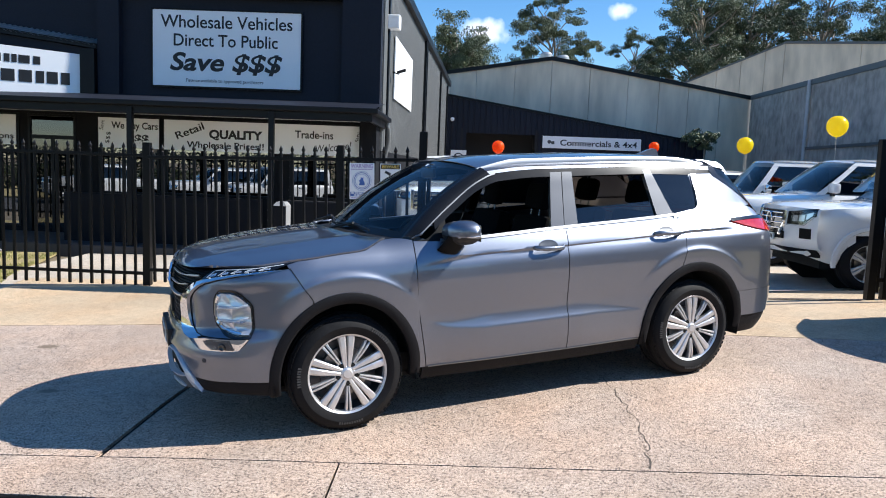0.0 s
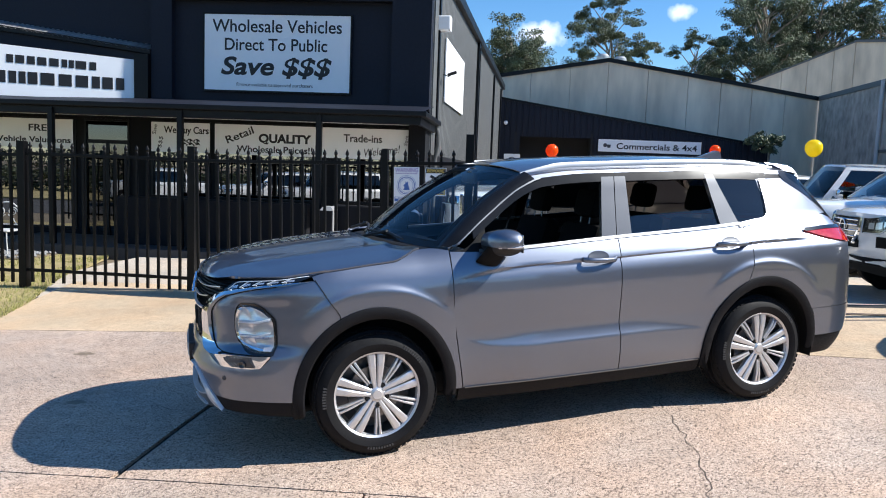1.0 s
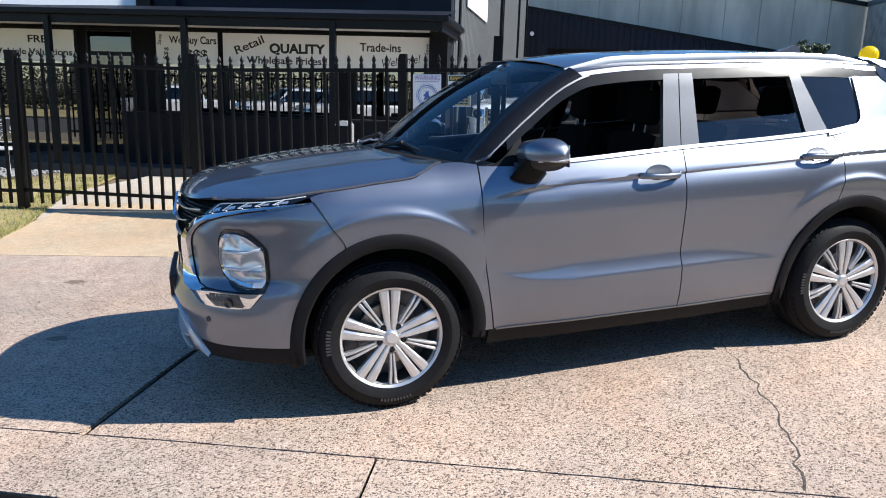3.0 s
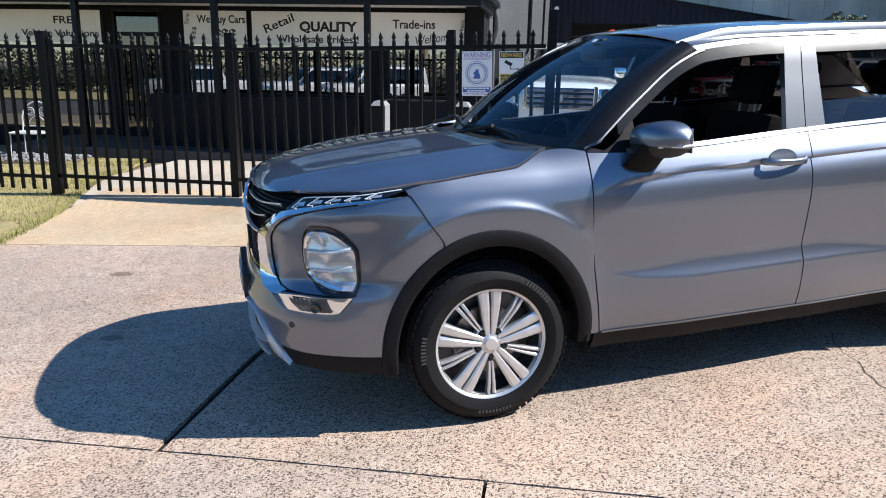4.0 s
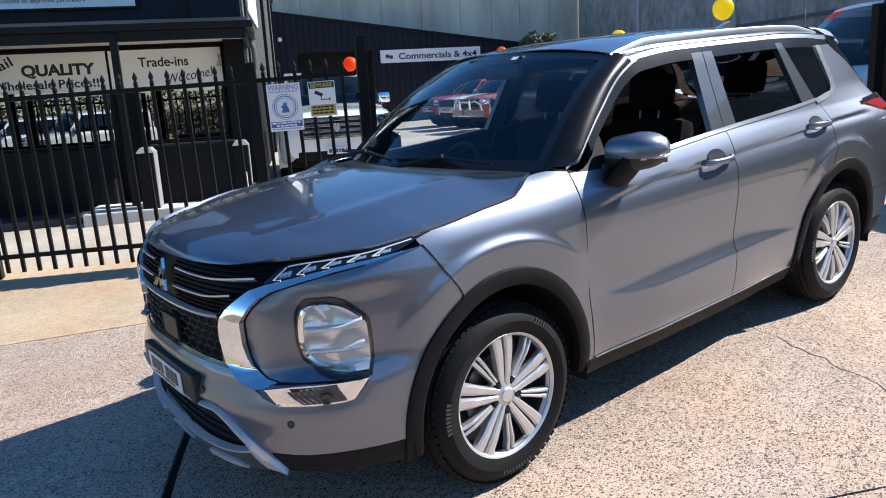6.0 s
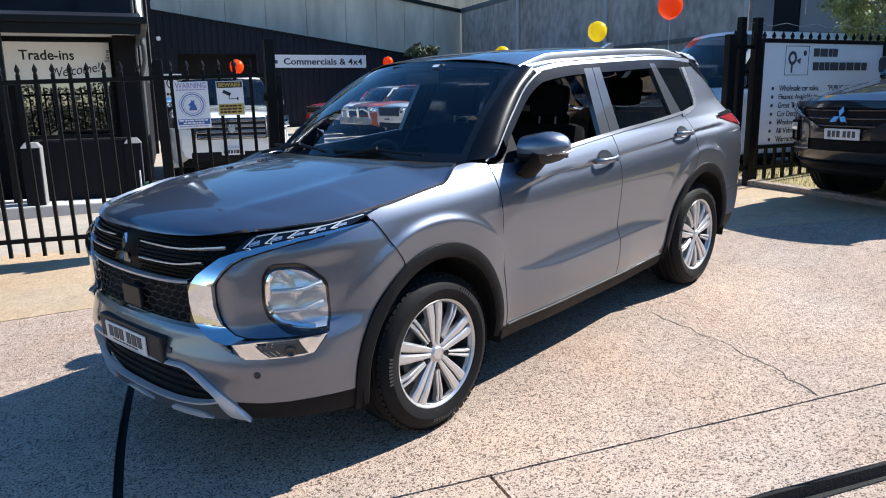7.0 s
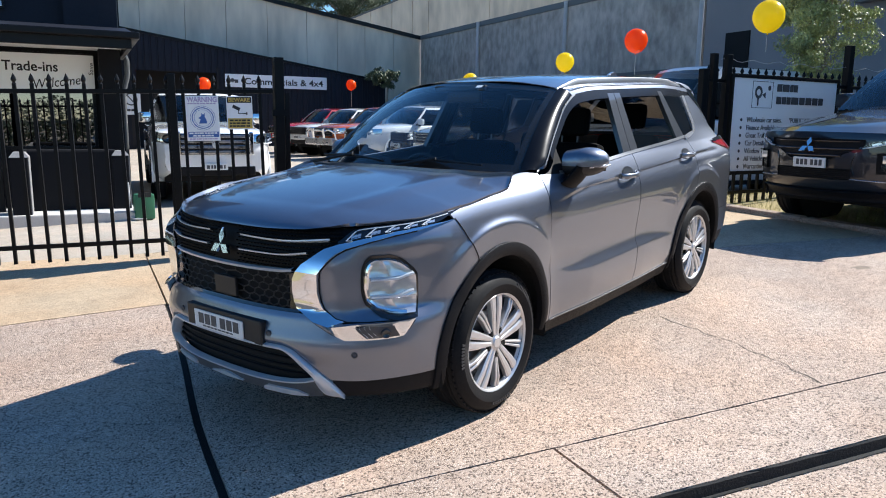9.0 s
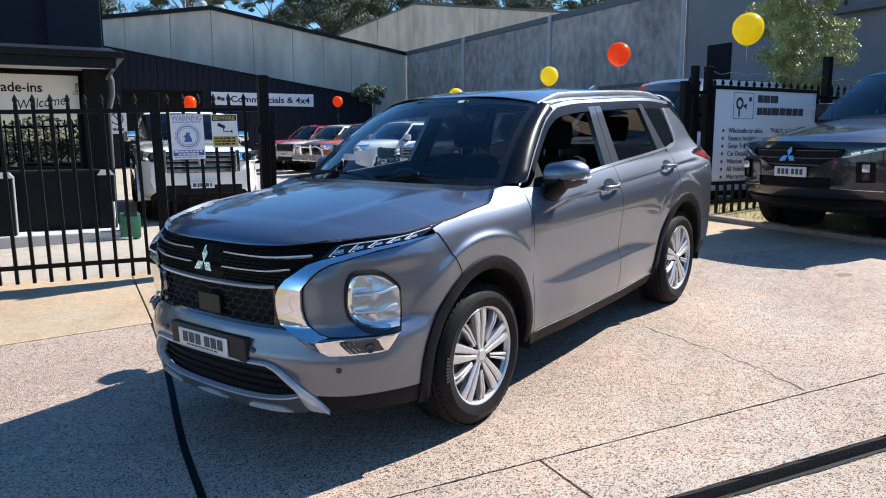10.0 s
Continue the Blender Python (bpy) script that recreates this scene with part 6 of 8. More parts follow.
# lamps
lamp_l = lambda z: curve((0.651, 0.662, 0.69, 0.727, 0.787, 0.862, 0.905, 0.919), (1.05, 0.965, 0.873, 0.806, 0.787, 0.794, 0.825, 0.86), z)
lamp_r = lambda z: curve((0.651, 0.737, 0.828, 0.879, 0.905, 0.919), (1.162, 1.158, 1.153, 1.086, 1.03, 0.965), z)
for s in (-1, 1):
    def lamp_patch(o, g, nq=14, nz=18):
        bm_ = bmesh.new()
        rows_ = []
        for j in range(nz + 1):
            b = -math.cos(math.pi * j / nz)
            z = 0.785 + b * 0.134
            a0, a1 = lamp_l(z) - g, lamp_r(z) + g
            rows_.append([shell(a0 + (a1 - a0) * i / nq, z + b * g * 0.8, o(-1 + 2 * i / nq, b)) for i in range(nq + 1)])
        grid(bm_, rows_)
        if s > 0:
            flip_y(bm_)
        return bm_
    def bowl(a, b):
        """Three stacked tiers of two hollow bowls each, proud at the sill and deep above."""
        tier = ((b + 1) * 1.5 + 0.001) % 1.0
        cell = abs(((a + 1) * 1.0) % 1.0 - 0.5) * 2
        return 0.006 + 0.014 * (1 - tier) ** 2.2 + 0.010 * cell ** 2 * tier
    head = part("headlamp", lamp_patch(lambda a, b: 0.005, 0.012), GLOSS_BLACK, car, "squared headlamp with three bright fins", smooth=True)
    part("reflector", lamp_patch(bowl, -0.010, 16, 30), LAMP_BOWL, head)
    # bright border down the inner side and along the foot of the lamp
    bm = bmesh.new()
    edge_pts = [(0.845, 0.893), (0.822, 0.87), (0.812, 0.84), (0.808, 0.787), (0.824, 0.738), (0.885, 0.703), (0.985, 0.677), (1.09, 0.665)]
    tube(bm, [shell(q, z, 0.016) for q, z in edge_pts], 0.010, 6)
    if s > 0:
        flip_y(bm)
    part("lamp_border", bm, CHROME, head, smooth=True)
    for zc in (0.750, 0.827):
        bm = bmesh.new()
        rows_ = []
        for dz, o in ((-0.007, 0.008), (-0.005, 0.028), (0.003, 0.028), (0.007, 0.008)):
            rows_.append([shell(0.84 + 0.285 * k / 10, zc + dz + 0.016 * step(0.6, 1.0, k / 10), o) for k in range(11)])
        grid(bm, rows_)
        if s > 0:
            flip_y(bm)
        part("lamp_fin", bm, LED, head, smooth=True)
    part("lens", lamp_patch(lambda a, b: 0.031 - 0.020 * max(abs(a), abs(b)) ** 4, 0.0), LENS, head, smooth=True)
    # slim running lamp under the bonnet edge
    bm = bmesh.new()
    patch_c(bm, 0.652, 1.425, 34, lambda q: strip_hi(min(q, 1.40)) + 0.002 + (lamp_top(q) - strip_hi(min(q, 1.40)) - 0.004) * step(1.22, 1.43, q), lambda q: lamp_top(q), 4, 0.0015)
    if s > 0:
        flip_y(bm)
    drl = part("running_lamp", bm, GLOSS_BLACK, car, "slim dark running lamp with white guides", smooth=True)
    bm = bmesh.new()
    tube(bm, [shell(0.76 + 0.57 * k / 20, lamp_top(0.76 + 0.57 * k / 20) - 0.006, 0.003) for k in range(21)], 0.0026, 5)
    if s > 0:
        flip_y(bm)
    part("light_guide", bm, LED, drl)
    for k in range(5):
        q = 0.70 + 0.113 * k
        bm = bmesh.new()
        zb, zt = strip_hi(q) + 0.006, lamp_top(q + 0.055) - 0.008
        tube(bm, [shell(q + 0.035, zb + 0.001, 0.003), shell(q, zb, 0.004), shell(q + 0.055, zt, 0.004)], 0.0030, 5)
        if s > 0:
            flip_y(bm)
        part("light_guide", bm, LED, drl)
        bm = bmesh.new()
        patch_c(bm, q + 0.028, q + 0.085, 4, lambda a: strip_hi(a) + 0.008, lambda a: 0.5 * (strip_hi(a) + lamp_top(a)) + 0.002, 2, 0.0015)
        if s > 0:
            flip_y(bm)
        part("lamp_cell", bm, LAMP_BOWL, drl)

# ---- bonnet, windscreen, roof ----
def bonnet_edge(x):
    """Half width and height of the bonnet's side edge, which lies along the lamps and the wings."""
    if x >= -0.27:
        z = fender_top(min(x, 0.33))
        y = half_y(min(x, 0.33), z) - 0.007
        return y - 1.2 * max(x - 0.33, 0), z + 0.002
    z = 1.06
    for _ in range(6):
        z = lamp_top(min(max(q_of_x(x, z), 0.72), 1.43)) + 0.004
    return half_y(x, z) - 0.002, z


edge_y = lambda x: bonnet_edge(max(x, -0.72))[0]
edge_z = lambda x: bonnet_edge(max(x, -0.72))[1]
mid_z = lambda x: curve((-0.905, -0.88, -0.80, -0.5, 0.0, 0.2), (1.045, 1.066, 1.098, 1.150, 1.195, 1.205), x)
bm = bmesh.new()
rows = []
for i in range(51):
    t = (i / 50) ** 1.3
    row = []
    for j in range(49):
        v = -1 + 2 * j / 48
        a = abs(v)
        x0, x1 = -0.903 + 0.21 * a ** 2.4, 0.07 + 0.225 * a * a
        x = x0 + (x1 - x0) * t
        y = v * edge_y(x)
        ez = edge_z(x)
        z = ez + (mid_z(x - 0.0 * a) - ez) * (1 - a ** 2.3)
        z += 0.010 * math.exp(-((a - 0.62) / 0.07) ** 2) * step(0.0, 0.35, t) * step(1.0, 0.9, a)
        z -= 0.004 * step(0.955, 1.0, a) + 0.001
        p = Vector((x, y, z))
        if t < 0.2:
            q = 0.74 * a
            f = shell(q, curve((0.0, 0.2, 0.41, 0.608, 0.74), (1.031, 1.029, 1.031, 1.041, 1.048), q), 0.002)
            f.y *= -1 if v > 0 else 1
            e = t / 0.2
            p = Vector((f.x + (x - f.x) * e, f.y + (y - f.y) * e, f.z + (z - f.z) * (1 - (1 - e) ** 1.8)))
        row.append(p)
    rows.append(row)
grid(bm, rows)
lip(bm, 0.015)
part("bonnet", bm, PAINT, car, smooth=True)
# cowl and wipers
bm = bmesh.new()
grid(bm, [[Vector((0.07 + 0.225 * v * v + d, v * 0.75, 1.185 - 0.02 * v * v + e)) for v in [-1 + k / 12 for k in range(25)]] for d, e in ((-0.03, -0.02), (0.05, -0.012), (0.20, 0.0))])
part("cowl", bm, BLACK, car, smooth=True)
for y0, y1, x0, x1 in ((-0.62, -0.02, 0.24, 0.19), (0.05, 0.66, 0.19, 0.30)):
    bm = bmesh.new()
    tube(bm, [(x0, y0, 1.222), (x0 * 0.5 + x1 * 0.5 + 0.02, (y0 + y1) / 2, 1.235), (x1, y1, 1.225)], [0.006, 0.010, 0.007], 6)
    tube(bm, [(0.14 + 0.1 * abs(y1), y1, 1.19), (x0 * 0.5 + x1 * 0.5 + 0.01, (y0 + y1) / 2, 1.245)], 0.010, 6)
    part("wiper", bm, BLACK, car)
# windscreen
bm = bmesh.new()
rows = []
for i in range(17):
    t = i / 16
    row = []
    for j in range(25):
        v = -1 + j / 12
        b = Vector((0.17 + 0.235 * v * v, v * 0.745, 1.200 - 0.030 * v * v))
        e = Vector((0.905 + 0.14 * v * v, v * 0.605, 1.655 - 0.045 * v * v))
        p = b.lerp(e, t)
        p.z += 0.035 * math.sin(math.pi * t)
        p.x -= 0.010 * math.sin(math.pi * t)
        row.append(p)
    rows.append(row)
grid(bm, rows)
ws = part("windscreen", bm, WINDSCREEN, car, smooth=True)
ws.visible_shadow = False
bm = bmesh.new()
box(bm, 0.86, 0.90, -0.20, 0.20, 1.60, 1.635, 0.01)
part("sensor_housing", bm, BLACK, car)
for y, z, a, b in ((-0.20, 0.875, 0.045, 0.03),):
    bm = bmesh.new()
    grid(bm, [[Vector((0.20 + 0.70 * t + 0.012, y + d, 1.215 + 0.44 * t + 0.02)) for d in (0, a)] for t in (z, z + b)])
    part("windscreen_sticker", bm, SIGN_WHITE, car)
for a0, a1, b0, b1 in ((-1, 1, 0.925, 1.0), (-1, 1, 0.0, 0.07), (-1, -0.945, 0.07, 0.925), (0.945, 1, 0.07, 0.925)):
    bm = bmesh.new()
    rows = []
    for i in range(9):
        t = b0 + (b1 - b0) * i / 8
        row = []
        for j in range(17):
            v = a0 + (a1 - a0) * j / 16
            p = Vector((0.17 + 0.235 * v * v, v * 0.745, 1.200 - 0.030 * v * v)).lerp(Vector((0.905 + 0.14 * v * v, v * 0.605, 1.655 - 0.045 * v * v)), t)
            row.append(p + Vector((0.004 - 0.010 * math.sin(math.pi * t), 0, 0.035 * math.sin(math.pi * t) - 0.004)))
        rows.append(row)
    grid(bm, rows)
    part("screen_border", bm, GRILLE_BLACK, car)
# painted front pillars between screen and door window


def pillar(bm):
    rows_ = []
    for i in range(19):
        t = i / 18
        e = Vector((0.405, -0.745, 1.170)).lerp(Vector((1.045, -0.605, 1.610)), t)
        e.z += 0.035 * math.sin(math.pi * t)
        e.x -= 0.01 * math.sin(math.pi * t)
        x = 0.47 + (1.10 - 0.47) * t
        z = roofline(min(max(x, 0.5), 1.15)) + 0.016
        o = shell(q_of_x(x, z), z, 0.002)
        m_ = (e + o) / 2 + Vector((-0.012, -0.016, 0.012))
        rows_.append([e, e.lerp(m_, 0.5) + Vector((-0.004, -0.004, 0.004)), m_, m_.lerp(o, 0.6) + Vector((-0.003, -0.006, 0.003)), o])
    grid(bm, rows_)


both("front_pillar", pillar, PILLAR_BLACK, car, depth=0.0)
both("pillar_trim", lambda bm: patch_x(bm, lambda t: 0.455 + 0.01 * t, lambda t: 1.13, 40, lambda x: roofline(max(x, 0.5)) + 0.017 - 0.3 * max(0.5 - x, 0), lambda x: roofline(max(x, 0.5)) + 0.026 - 0.3 * max(0.5 - x, 0), 2, 0.009), TRIM_GREY, car, "satin strip along the front pillar", depth=0.012)
# roof skin
side_top = lambda x: curve((0.95, 1.1, 1.4, 2.4, 3.0, 3.25), (1.565, 1.588, 1.612, 1.616, 1.585, 1.55), x)
crown = lambda x: curve((0.90, 1.0, 1.3, 1.9, 2.6, 3.1, 3.35), (1.652, 1.668, 1.694, 1.705, 1.688, 1.652, 1.615), x)
bm = bmesh.new()
rows = []
for i in range(33):
    t = i / 32
    row = []
    for j in range(33):
        v = -1 + j / 16
        a = abs(v)
        x = (0.905 + 0.15 * a * a) + (3.33 - 0.10 * a * a - (0.905 + 0.15 * a * a)) * t
        zs = side_top(x)
        ye = half_y(min(x, 3.2), zs) + 0.004 if x > 1.0 else 0.64
        y = v * ye
        z = zs + (crown(x) - zs) * (1 - a ** 3.2)
        row.append(Vector((x, y, z)))
    rows.append(row)
grid(bm, rows)
lip(bm, 0.004)
part("roof", bm, PAINT, car, smooth=True)
both("roof_side", lambda bm: patch_x(bm, lambda t: 1.04, lambda t: 3.10, 40, lambda x: roofline(x) + 0.024, lambda x: side_top(x) - 0.003, 4, 0.002), PAINT, car, depth=0.0)
bm = bmesh.new()
rows = []
for x, z, h in ((3.18, 1.640, 0.0), (3.30, 1.625, 0.02), (3.44, 1.600, 0.028)):
    rows.append([Vector((x - 0.20 * v * v, v * 0.56, z - 0.03 * v * v)) for v in [-1 + k / 8 for k in range(17)]])
rows.append([p + Vector((-0.02, 0, -0.05)) for p in rows[-1]])
rows.append([p + Vector((-0.20, 0, 0.0)) for p in rows[-1]])
grid(bm, rows)
part("roof_spoiler", bm, PAINT, car, smooth=True)
for s in (-1, 1):
    bm = bmesh.new()
    prism(bm, [(2.98, 1.640), (3.09, 1.628), (3.21, 1.608), (3.250, 1.560), (3.252, 1.503), (3.178, 1.546), (3.095, 1.586)], "y", s * 0.56 - 0.03, s * 0.56 + 0.03)
    bmesh.ops.bevel(bm, geom=bm.edges[:], offset=0.012, segments=2, affect="EDGES")
    for v in bm.verts:
        v.co.y += s * 0.55 * (1.58 - v.co.z)
    part("spoiler_end", bm, PAINT, car, smooth=True, sharp=50)
bm = bmesh.new()
prism(bm, [(2.80, 1.672), (3.07, 1.648), (3.05, 1.722), (3.00, 1.732)], "y", -0.014, 0.014)
bmesh.ops.bevel(bm, geom=bm.edges[:], offset=0.006, segments=2, affect="EDGES")
part("antenna_fin", bm, PAINT, car, smooth=True)


def rail(bm):
    pts, n = [], 40
    for k in range(n + 1):
        t = k / n
        x = 1.02 + 2.02 * t
        zs = side_top(x)
        yy = half_y(min(x, 3.2), zs) - 0.055
        up = 0.026 * min(1.0, math.sin(math.pi * min(max(t, 0.0), 1)) * 2.6) + 0.004
        base = crown(x) - (crown(x) - zs) * ((yy / (yy + 0.055)) ** 3.2)
        pts.append(Vector((x, -yy, base + up)))
    rows_ = []
    for dy, dz in ((-0.019, -0.060), (-0.015, -0.030), (-0.012, -0.006), (-0.007, 0.001), (0.006, 0.001), (0.011, -0.006), (0.011, -0.05)):
        rows_.append([p + Vector((0, dy, dz)) for p in pts])
    grid(bm, rows_)


both("roof_rail", rail, RAIL, car, "silver roof rail", depth=0.0)

# ---- side windows ----
def frame_strip(za, zb, x0, x1, o, n=40):
    def f(bm):
        patch_x(bm, lambda t: x0, lambda t: x1, n, za, zb, 2, o)
    return f


both("belt_moulding", frame_strip(lambda x: belt(x) - 0.004, lambda x: belt(x) + 0.014, 0.64, 2.56, 0.006, 50), BELT_TRIM, car, "satin belt moulding", depth=0.008)


def kick(bm):
    # bright moulding that rises round the quarter window
    rows_ = []
    for w in (-0.013, -0.006, 0.008, 0.016):
        row = []
        for k in range(25):
            t = k / 24
            x = curve((0, 0.40, 0.62, 0.74, 0.88, 1.0), (2.55, 2.70, 2.80, 2.845, 2.855, 2.855), t)
            z = curve((0, 0.40, 0.62, 0.74, 0.88, 1.0), (1.224, 1.244, 1.264, 1.305, 1.42, 1.525), t)
            g = step(0.35, 0.7, t)
            row.append(shell(q_of_x(x + w * g * 2.0, z - w * (1 - g)), z - w * (1 - g), 0.008))
        rows_.append(row)
    grid(bm, rows_)


both("quarter_moulding", kick, SATIN, car, "satin moulding round the quarter window", depth=0.0)
both("window_frame", frame_strip(lambda x: roofline(x) - 0.030, lambda x: roofline(x) + 0.026, 0.62, 3.10, 0.0, 60), PILLAR_BLACK, car, depth=0.02)
both("centre_pillar", lambda bm: patch_x(bm, lambda t: 1.478 + 0.092 * t, lambda t: 1.584 + 0.076 * t, 4, lambda x: belt(x) + 0.012, lambda x: roofline(x) - 0.0, 10, 0.001), PAINT_DK, car, "satin dark pillar", depth=0.03)
both("centre_pillar", lambda bm: patch_x(bm, lambda t: 1.589 + 0.078 * t, lambda t: 1.698 + 0.050 * t, 4, lambda x: belt(x) + 0.012, lambda x: roofline(x) - 0.0, 10, 0.001), PAINT_DK, car, "satin dark pillar", depth=0.03)
both("rear_pillar", lambda bm: patch_x(bm, lambda t: 2.398 - 0.022 * t, lambda t: 2.554 - 0.108 * t, 4, lambda x: belt(x) + 0.010, lambda x: roofline(x), 10, 0.001), PAINT_DK, car, "satin dark pillar", depth=0.03)
both("mirror_sail", lambda bm: patch_x(bm, lambda t: 0.47 + 0.22 * t, lambda t: 0.70, 5, lambda x: belt(x) + 0.002, lambda x: max(roofline(x) - 0.012, belt(x) + 0.006), 6, -0.001), GRILLE_BLACK, car, "black sail panel in the window corner", depth=0.03)
for s in (-1, 1):
    bm = bmesh.new()
    patch_x(bm, lambda t: 1.64, lambda t: 2.50, 20, lambda x: belt(x) - 0.02, (lambda x: belt(x) + 0.125) if s < 0 else (lambda x: roofline(x) - 0.02), 6, -0.012)
    if s > 0:
        flip_y(bm)
    part("rear_door_glass", bm, SIDE_GLASS if s < 0 else TINT, car, "half-lowered tinted window" if s < 0 else "closed tinted window", smooth=True)
both("quarter_glass", lambda bm: patch_x(bm, lambda t: 2.56 - 0.108 * t, lambda t: 2.83 + 0.03 * t, 14, lambda x: curve((2.45, 2.56, 2.70, 2.80, 2.86), (1.222, 1.226, 1.245, 1.268, 1.36), x), lambda x: roofline(x) - 0.01, 10, -0.003), TINT, car, "dark fixed quarter window", depth=0.0)

# handles and mirrors
for s in (-1, 1):
    for x, z in ((1.432, 1.070), (2.448, 1.107)):
        hd = new("door_handle")
        hd.parent = car
        bm = bmesh.new()
        rows_ = []
        for b in [k / 8 for k in range(9)]:
            row = []
            for a in [k / 14 for k in range(15)]:
                ea, eb = 2 * a - 1, 2 * b - 1
                xx, zz = x - 0.012 + 0.072 * ea * math.sqrt(1 - eb * eb / 2), z + 0.010 + 0.036 * eb * math.sqrt(1 - ea * ea / 2)
                d = 1 - max(abs(2 * a - 1), abs(2 * b - 1)) ** 2.5
                row.append(shell(q_of_x(xx, zz), zz, 0.0045 - 0.002 * d))
            rows_.append(row)
        grid(bm, rows_)
        if s > 0:
            flip_y(bm)
        part("handle_cup", bm, PAINT_DK, hd, smooth=True)
        bm = bmesh.new()
        pts = [shell(q_of_x(x + dx, z), z, o) for dx, o in ((-0.125, 0.006), (-0.11, 0.028), (-0.06, 0.040), (0.02, 0.041), (0.09, 0.032), (0.115, 0.008))]
        rows_ = []
        for dz, dy in ((-0.016, 0.010), (-0.015, 0.0), (-0.006, -0.006), (0.008, -0.005), (0.015, 0.002), (0.014, 0.010)):
            rows_.append([p + Vector((0, dy, dz)) for p in pts])
        rows_.append(rows_[0])
        grid(bm, rows_)
        if s > 0:
            flip_y(bm)
        part("grip", bm, PAINT, hd, smooth=True, sharp=60)
    mr = new("door_mirror")
    mr.parent = car
    bm = bmesh.new()
    rows_ = []
    for i in range(17):
        t = i / 16                                   # from the inner end outwards
        y = -(0.862 + 0.205 * t)
        k = math.sqrt(max(1 - ((t - 0.42) / 0.58) ** 2, 0.0)) if t > 0.42 else 0.86 + 0.14 * t / 0.42
        row = []
        for j in range(25):
            a = math.tau * j / 24
            cx, cz = math.cos(a), math.sin(a)
            rx = (0.112 if cx < 0 else 0.078) * k
            rz = 0.080 * k
            row.append(Vector((0.745 + 0.055 * t + rx * math.copysign(abs(cx) ** 0.8, cx), y, 1.203 + 0.010 * t + rz * math.copysign(abs(cz) ** 0.75, cz))))
        rows_.append(row)
    grid(bm, rows_)
    up = bm.copy()
    bmesh.ops.bisect_plane(up, geom=up.verts[:] + up.edges[:] + up.faces[:], plane_co=(0.76, 0, 1.180), plane_no=(0.1, 0, 1), clear_inner=True)
    bmesh.ops.bisect_plane(bm, geom=bm.verts[:] + bm.edges[:] + bm.faces[:], plane_co=(0.76, 0, 1.180), plane_no=(0.1, 0, 1), clear_outer=True)
    if s > 0:
        flip_y(bm)
        flip_y(up)
    part("mirror_cap", up, PAINT, mr, smooth=True)
    part("mirror_base", bm, BLACK, mr, smooth=True)
    bm = bmesh.new()
    rows_ = []
    for t, yy, zz in ((0.0, 0.862, 1.060), (0.15, 0.895, 1.070), (0.5, 0.925, 1.105), (0.8, 0.945, 1.135), (1.0, 0.96, 1.160)):
        xa, xb = 0.60 + 0.05 * t, 0.735 + 0.045 * t
        rows_.append([Vector((xa + (xb - xa) * (0.5 - 0.5 * math.cos(math.tau * k / 16)), s * (yy + 0.026 * math.sin(math.tau * k / 16)), zz + 0.035 * (0.5 + 0.5 * math.cos(math.tau * k / 16)) - 0.010 * math.sin(math.tau * k / 16))) for k in range(17)])
    grid(bm, rows_)
    bmesh.ops.recalc_face_normals(bm, faces=bm.faces[:])
    part("mirror_arm", bm, GRILLE_BLACK, mr, smooth=True)
    bm = bmesh.new()
    y = s * 0.96
    box(bm, 0.842, 0.848, y - 0.070, y + 0.060, 1.150, 1.255, 0.003)
    part("mirror_glass", bm, CHROME, mr)
    bm = bmesh.new()
    tube(bm, [(0.668, s * 0.955, 1.184), (0.70, s * 1.015, 1.184), (0.775, s * 1.066, 1.187), (0.83, s * 1.060, 1.190)], 0.0045, 6)
    part("indicator", bm, SATIN, mr)

# wheels
for hx in (0.0, WB):
    wheel(car, pose(hx, -0.776, HF))
    wheel(car, pose(hx, 0.776, HF, 0, 0, 180))

# ---- cabin ----
bm = bmesh.new()
box(bm, 0.30, 0.72, -0.70, 0.70, 0.80, 1.13, 0.06)
part("dashboard", bm, BLACK, car, smooth=True)
bm = bmesh.new()
box(bm, 0.30, 3.3, -0.74, 0.74, 0.30, 0.42)
part("cabin_floor", bm, GAP, car)
bm = bmesh.new()
grid(bm, [[Vector((x, v * 0.58, crown(x) - 0.05 - 0.03 * v * v)) for v in (-1, -0.5, 0, 0.5, 1)] for x in (0.98, 1.4, 2.0, 2.6, 3.2)])
part("headlining", bm, LINING, car)
for y in (-0.36, 0.36):
    for x, big in ((1.42, True), (2.35, False)):
        st = new("seat")
        st.parent = car
        bm = bmesh.new()
        box(bm, x - 0.42, x + 0.05, y - 0.25, y + 0.25, 0.52, 0.70, 0.05)
        part("cushion", bm, SEAT, st, smooth=True)
        bm = bmesh.new()
        box(bm, -0.07, 0.07, y - 0.25, y + 0.25, 0.0, 0.62, 0.06, m=pose(x + 0.06, 0, 0.64, 0, 16))
        part("backrest", bm, SEAT, st, smooth=True)
        bm = bmesh.new()
        box(bm, -0.05, 0.05, y - 0.13, y + 0.13, 0.66, 0.86, 0.05, m=pose(x + 0.06, 0, 0.64, 0, 14))
        part("headrest", bm, SEAT, st, smooth=True)
        for d in (-0.06, 0.06):
            bm = bmesh.new()
            tube(bm, [Vector((x + 0.06, 0, 0.64)) + Vector((0.15, y + d, 0.60)), Vector((x + 0.06, 0, 0.64)) + Vector((0.17, y + d, 0.70))], 0.006)
            part("headrest_post", bm, TRIM_GREY, st)
st = new("steering_wheel")
st.parent = car
bm = bmesh.new()
mm = pose(0.83, 0.36, 1.02, 0, -62, 0)
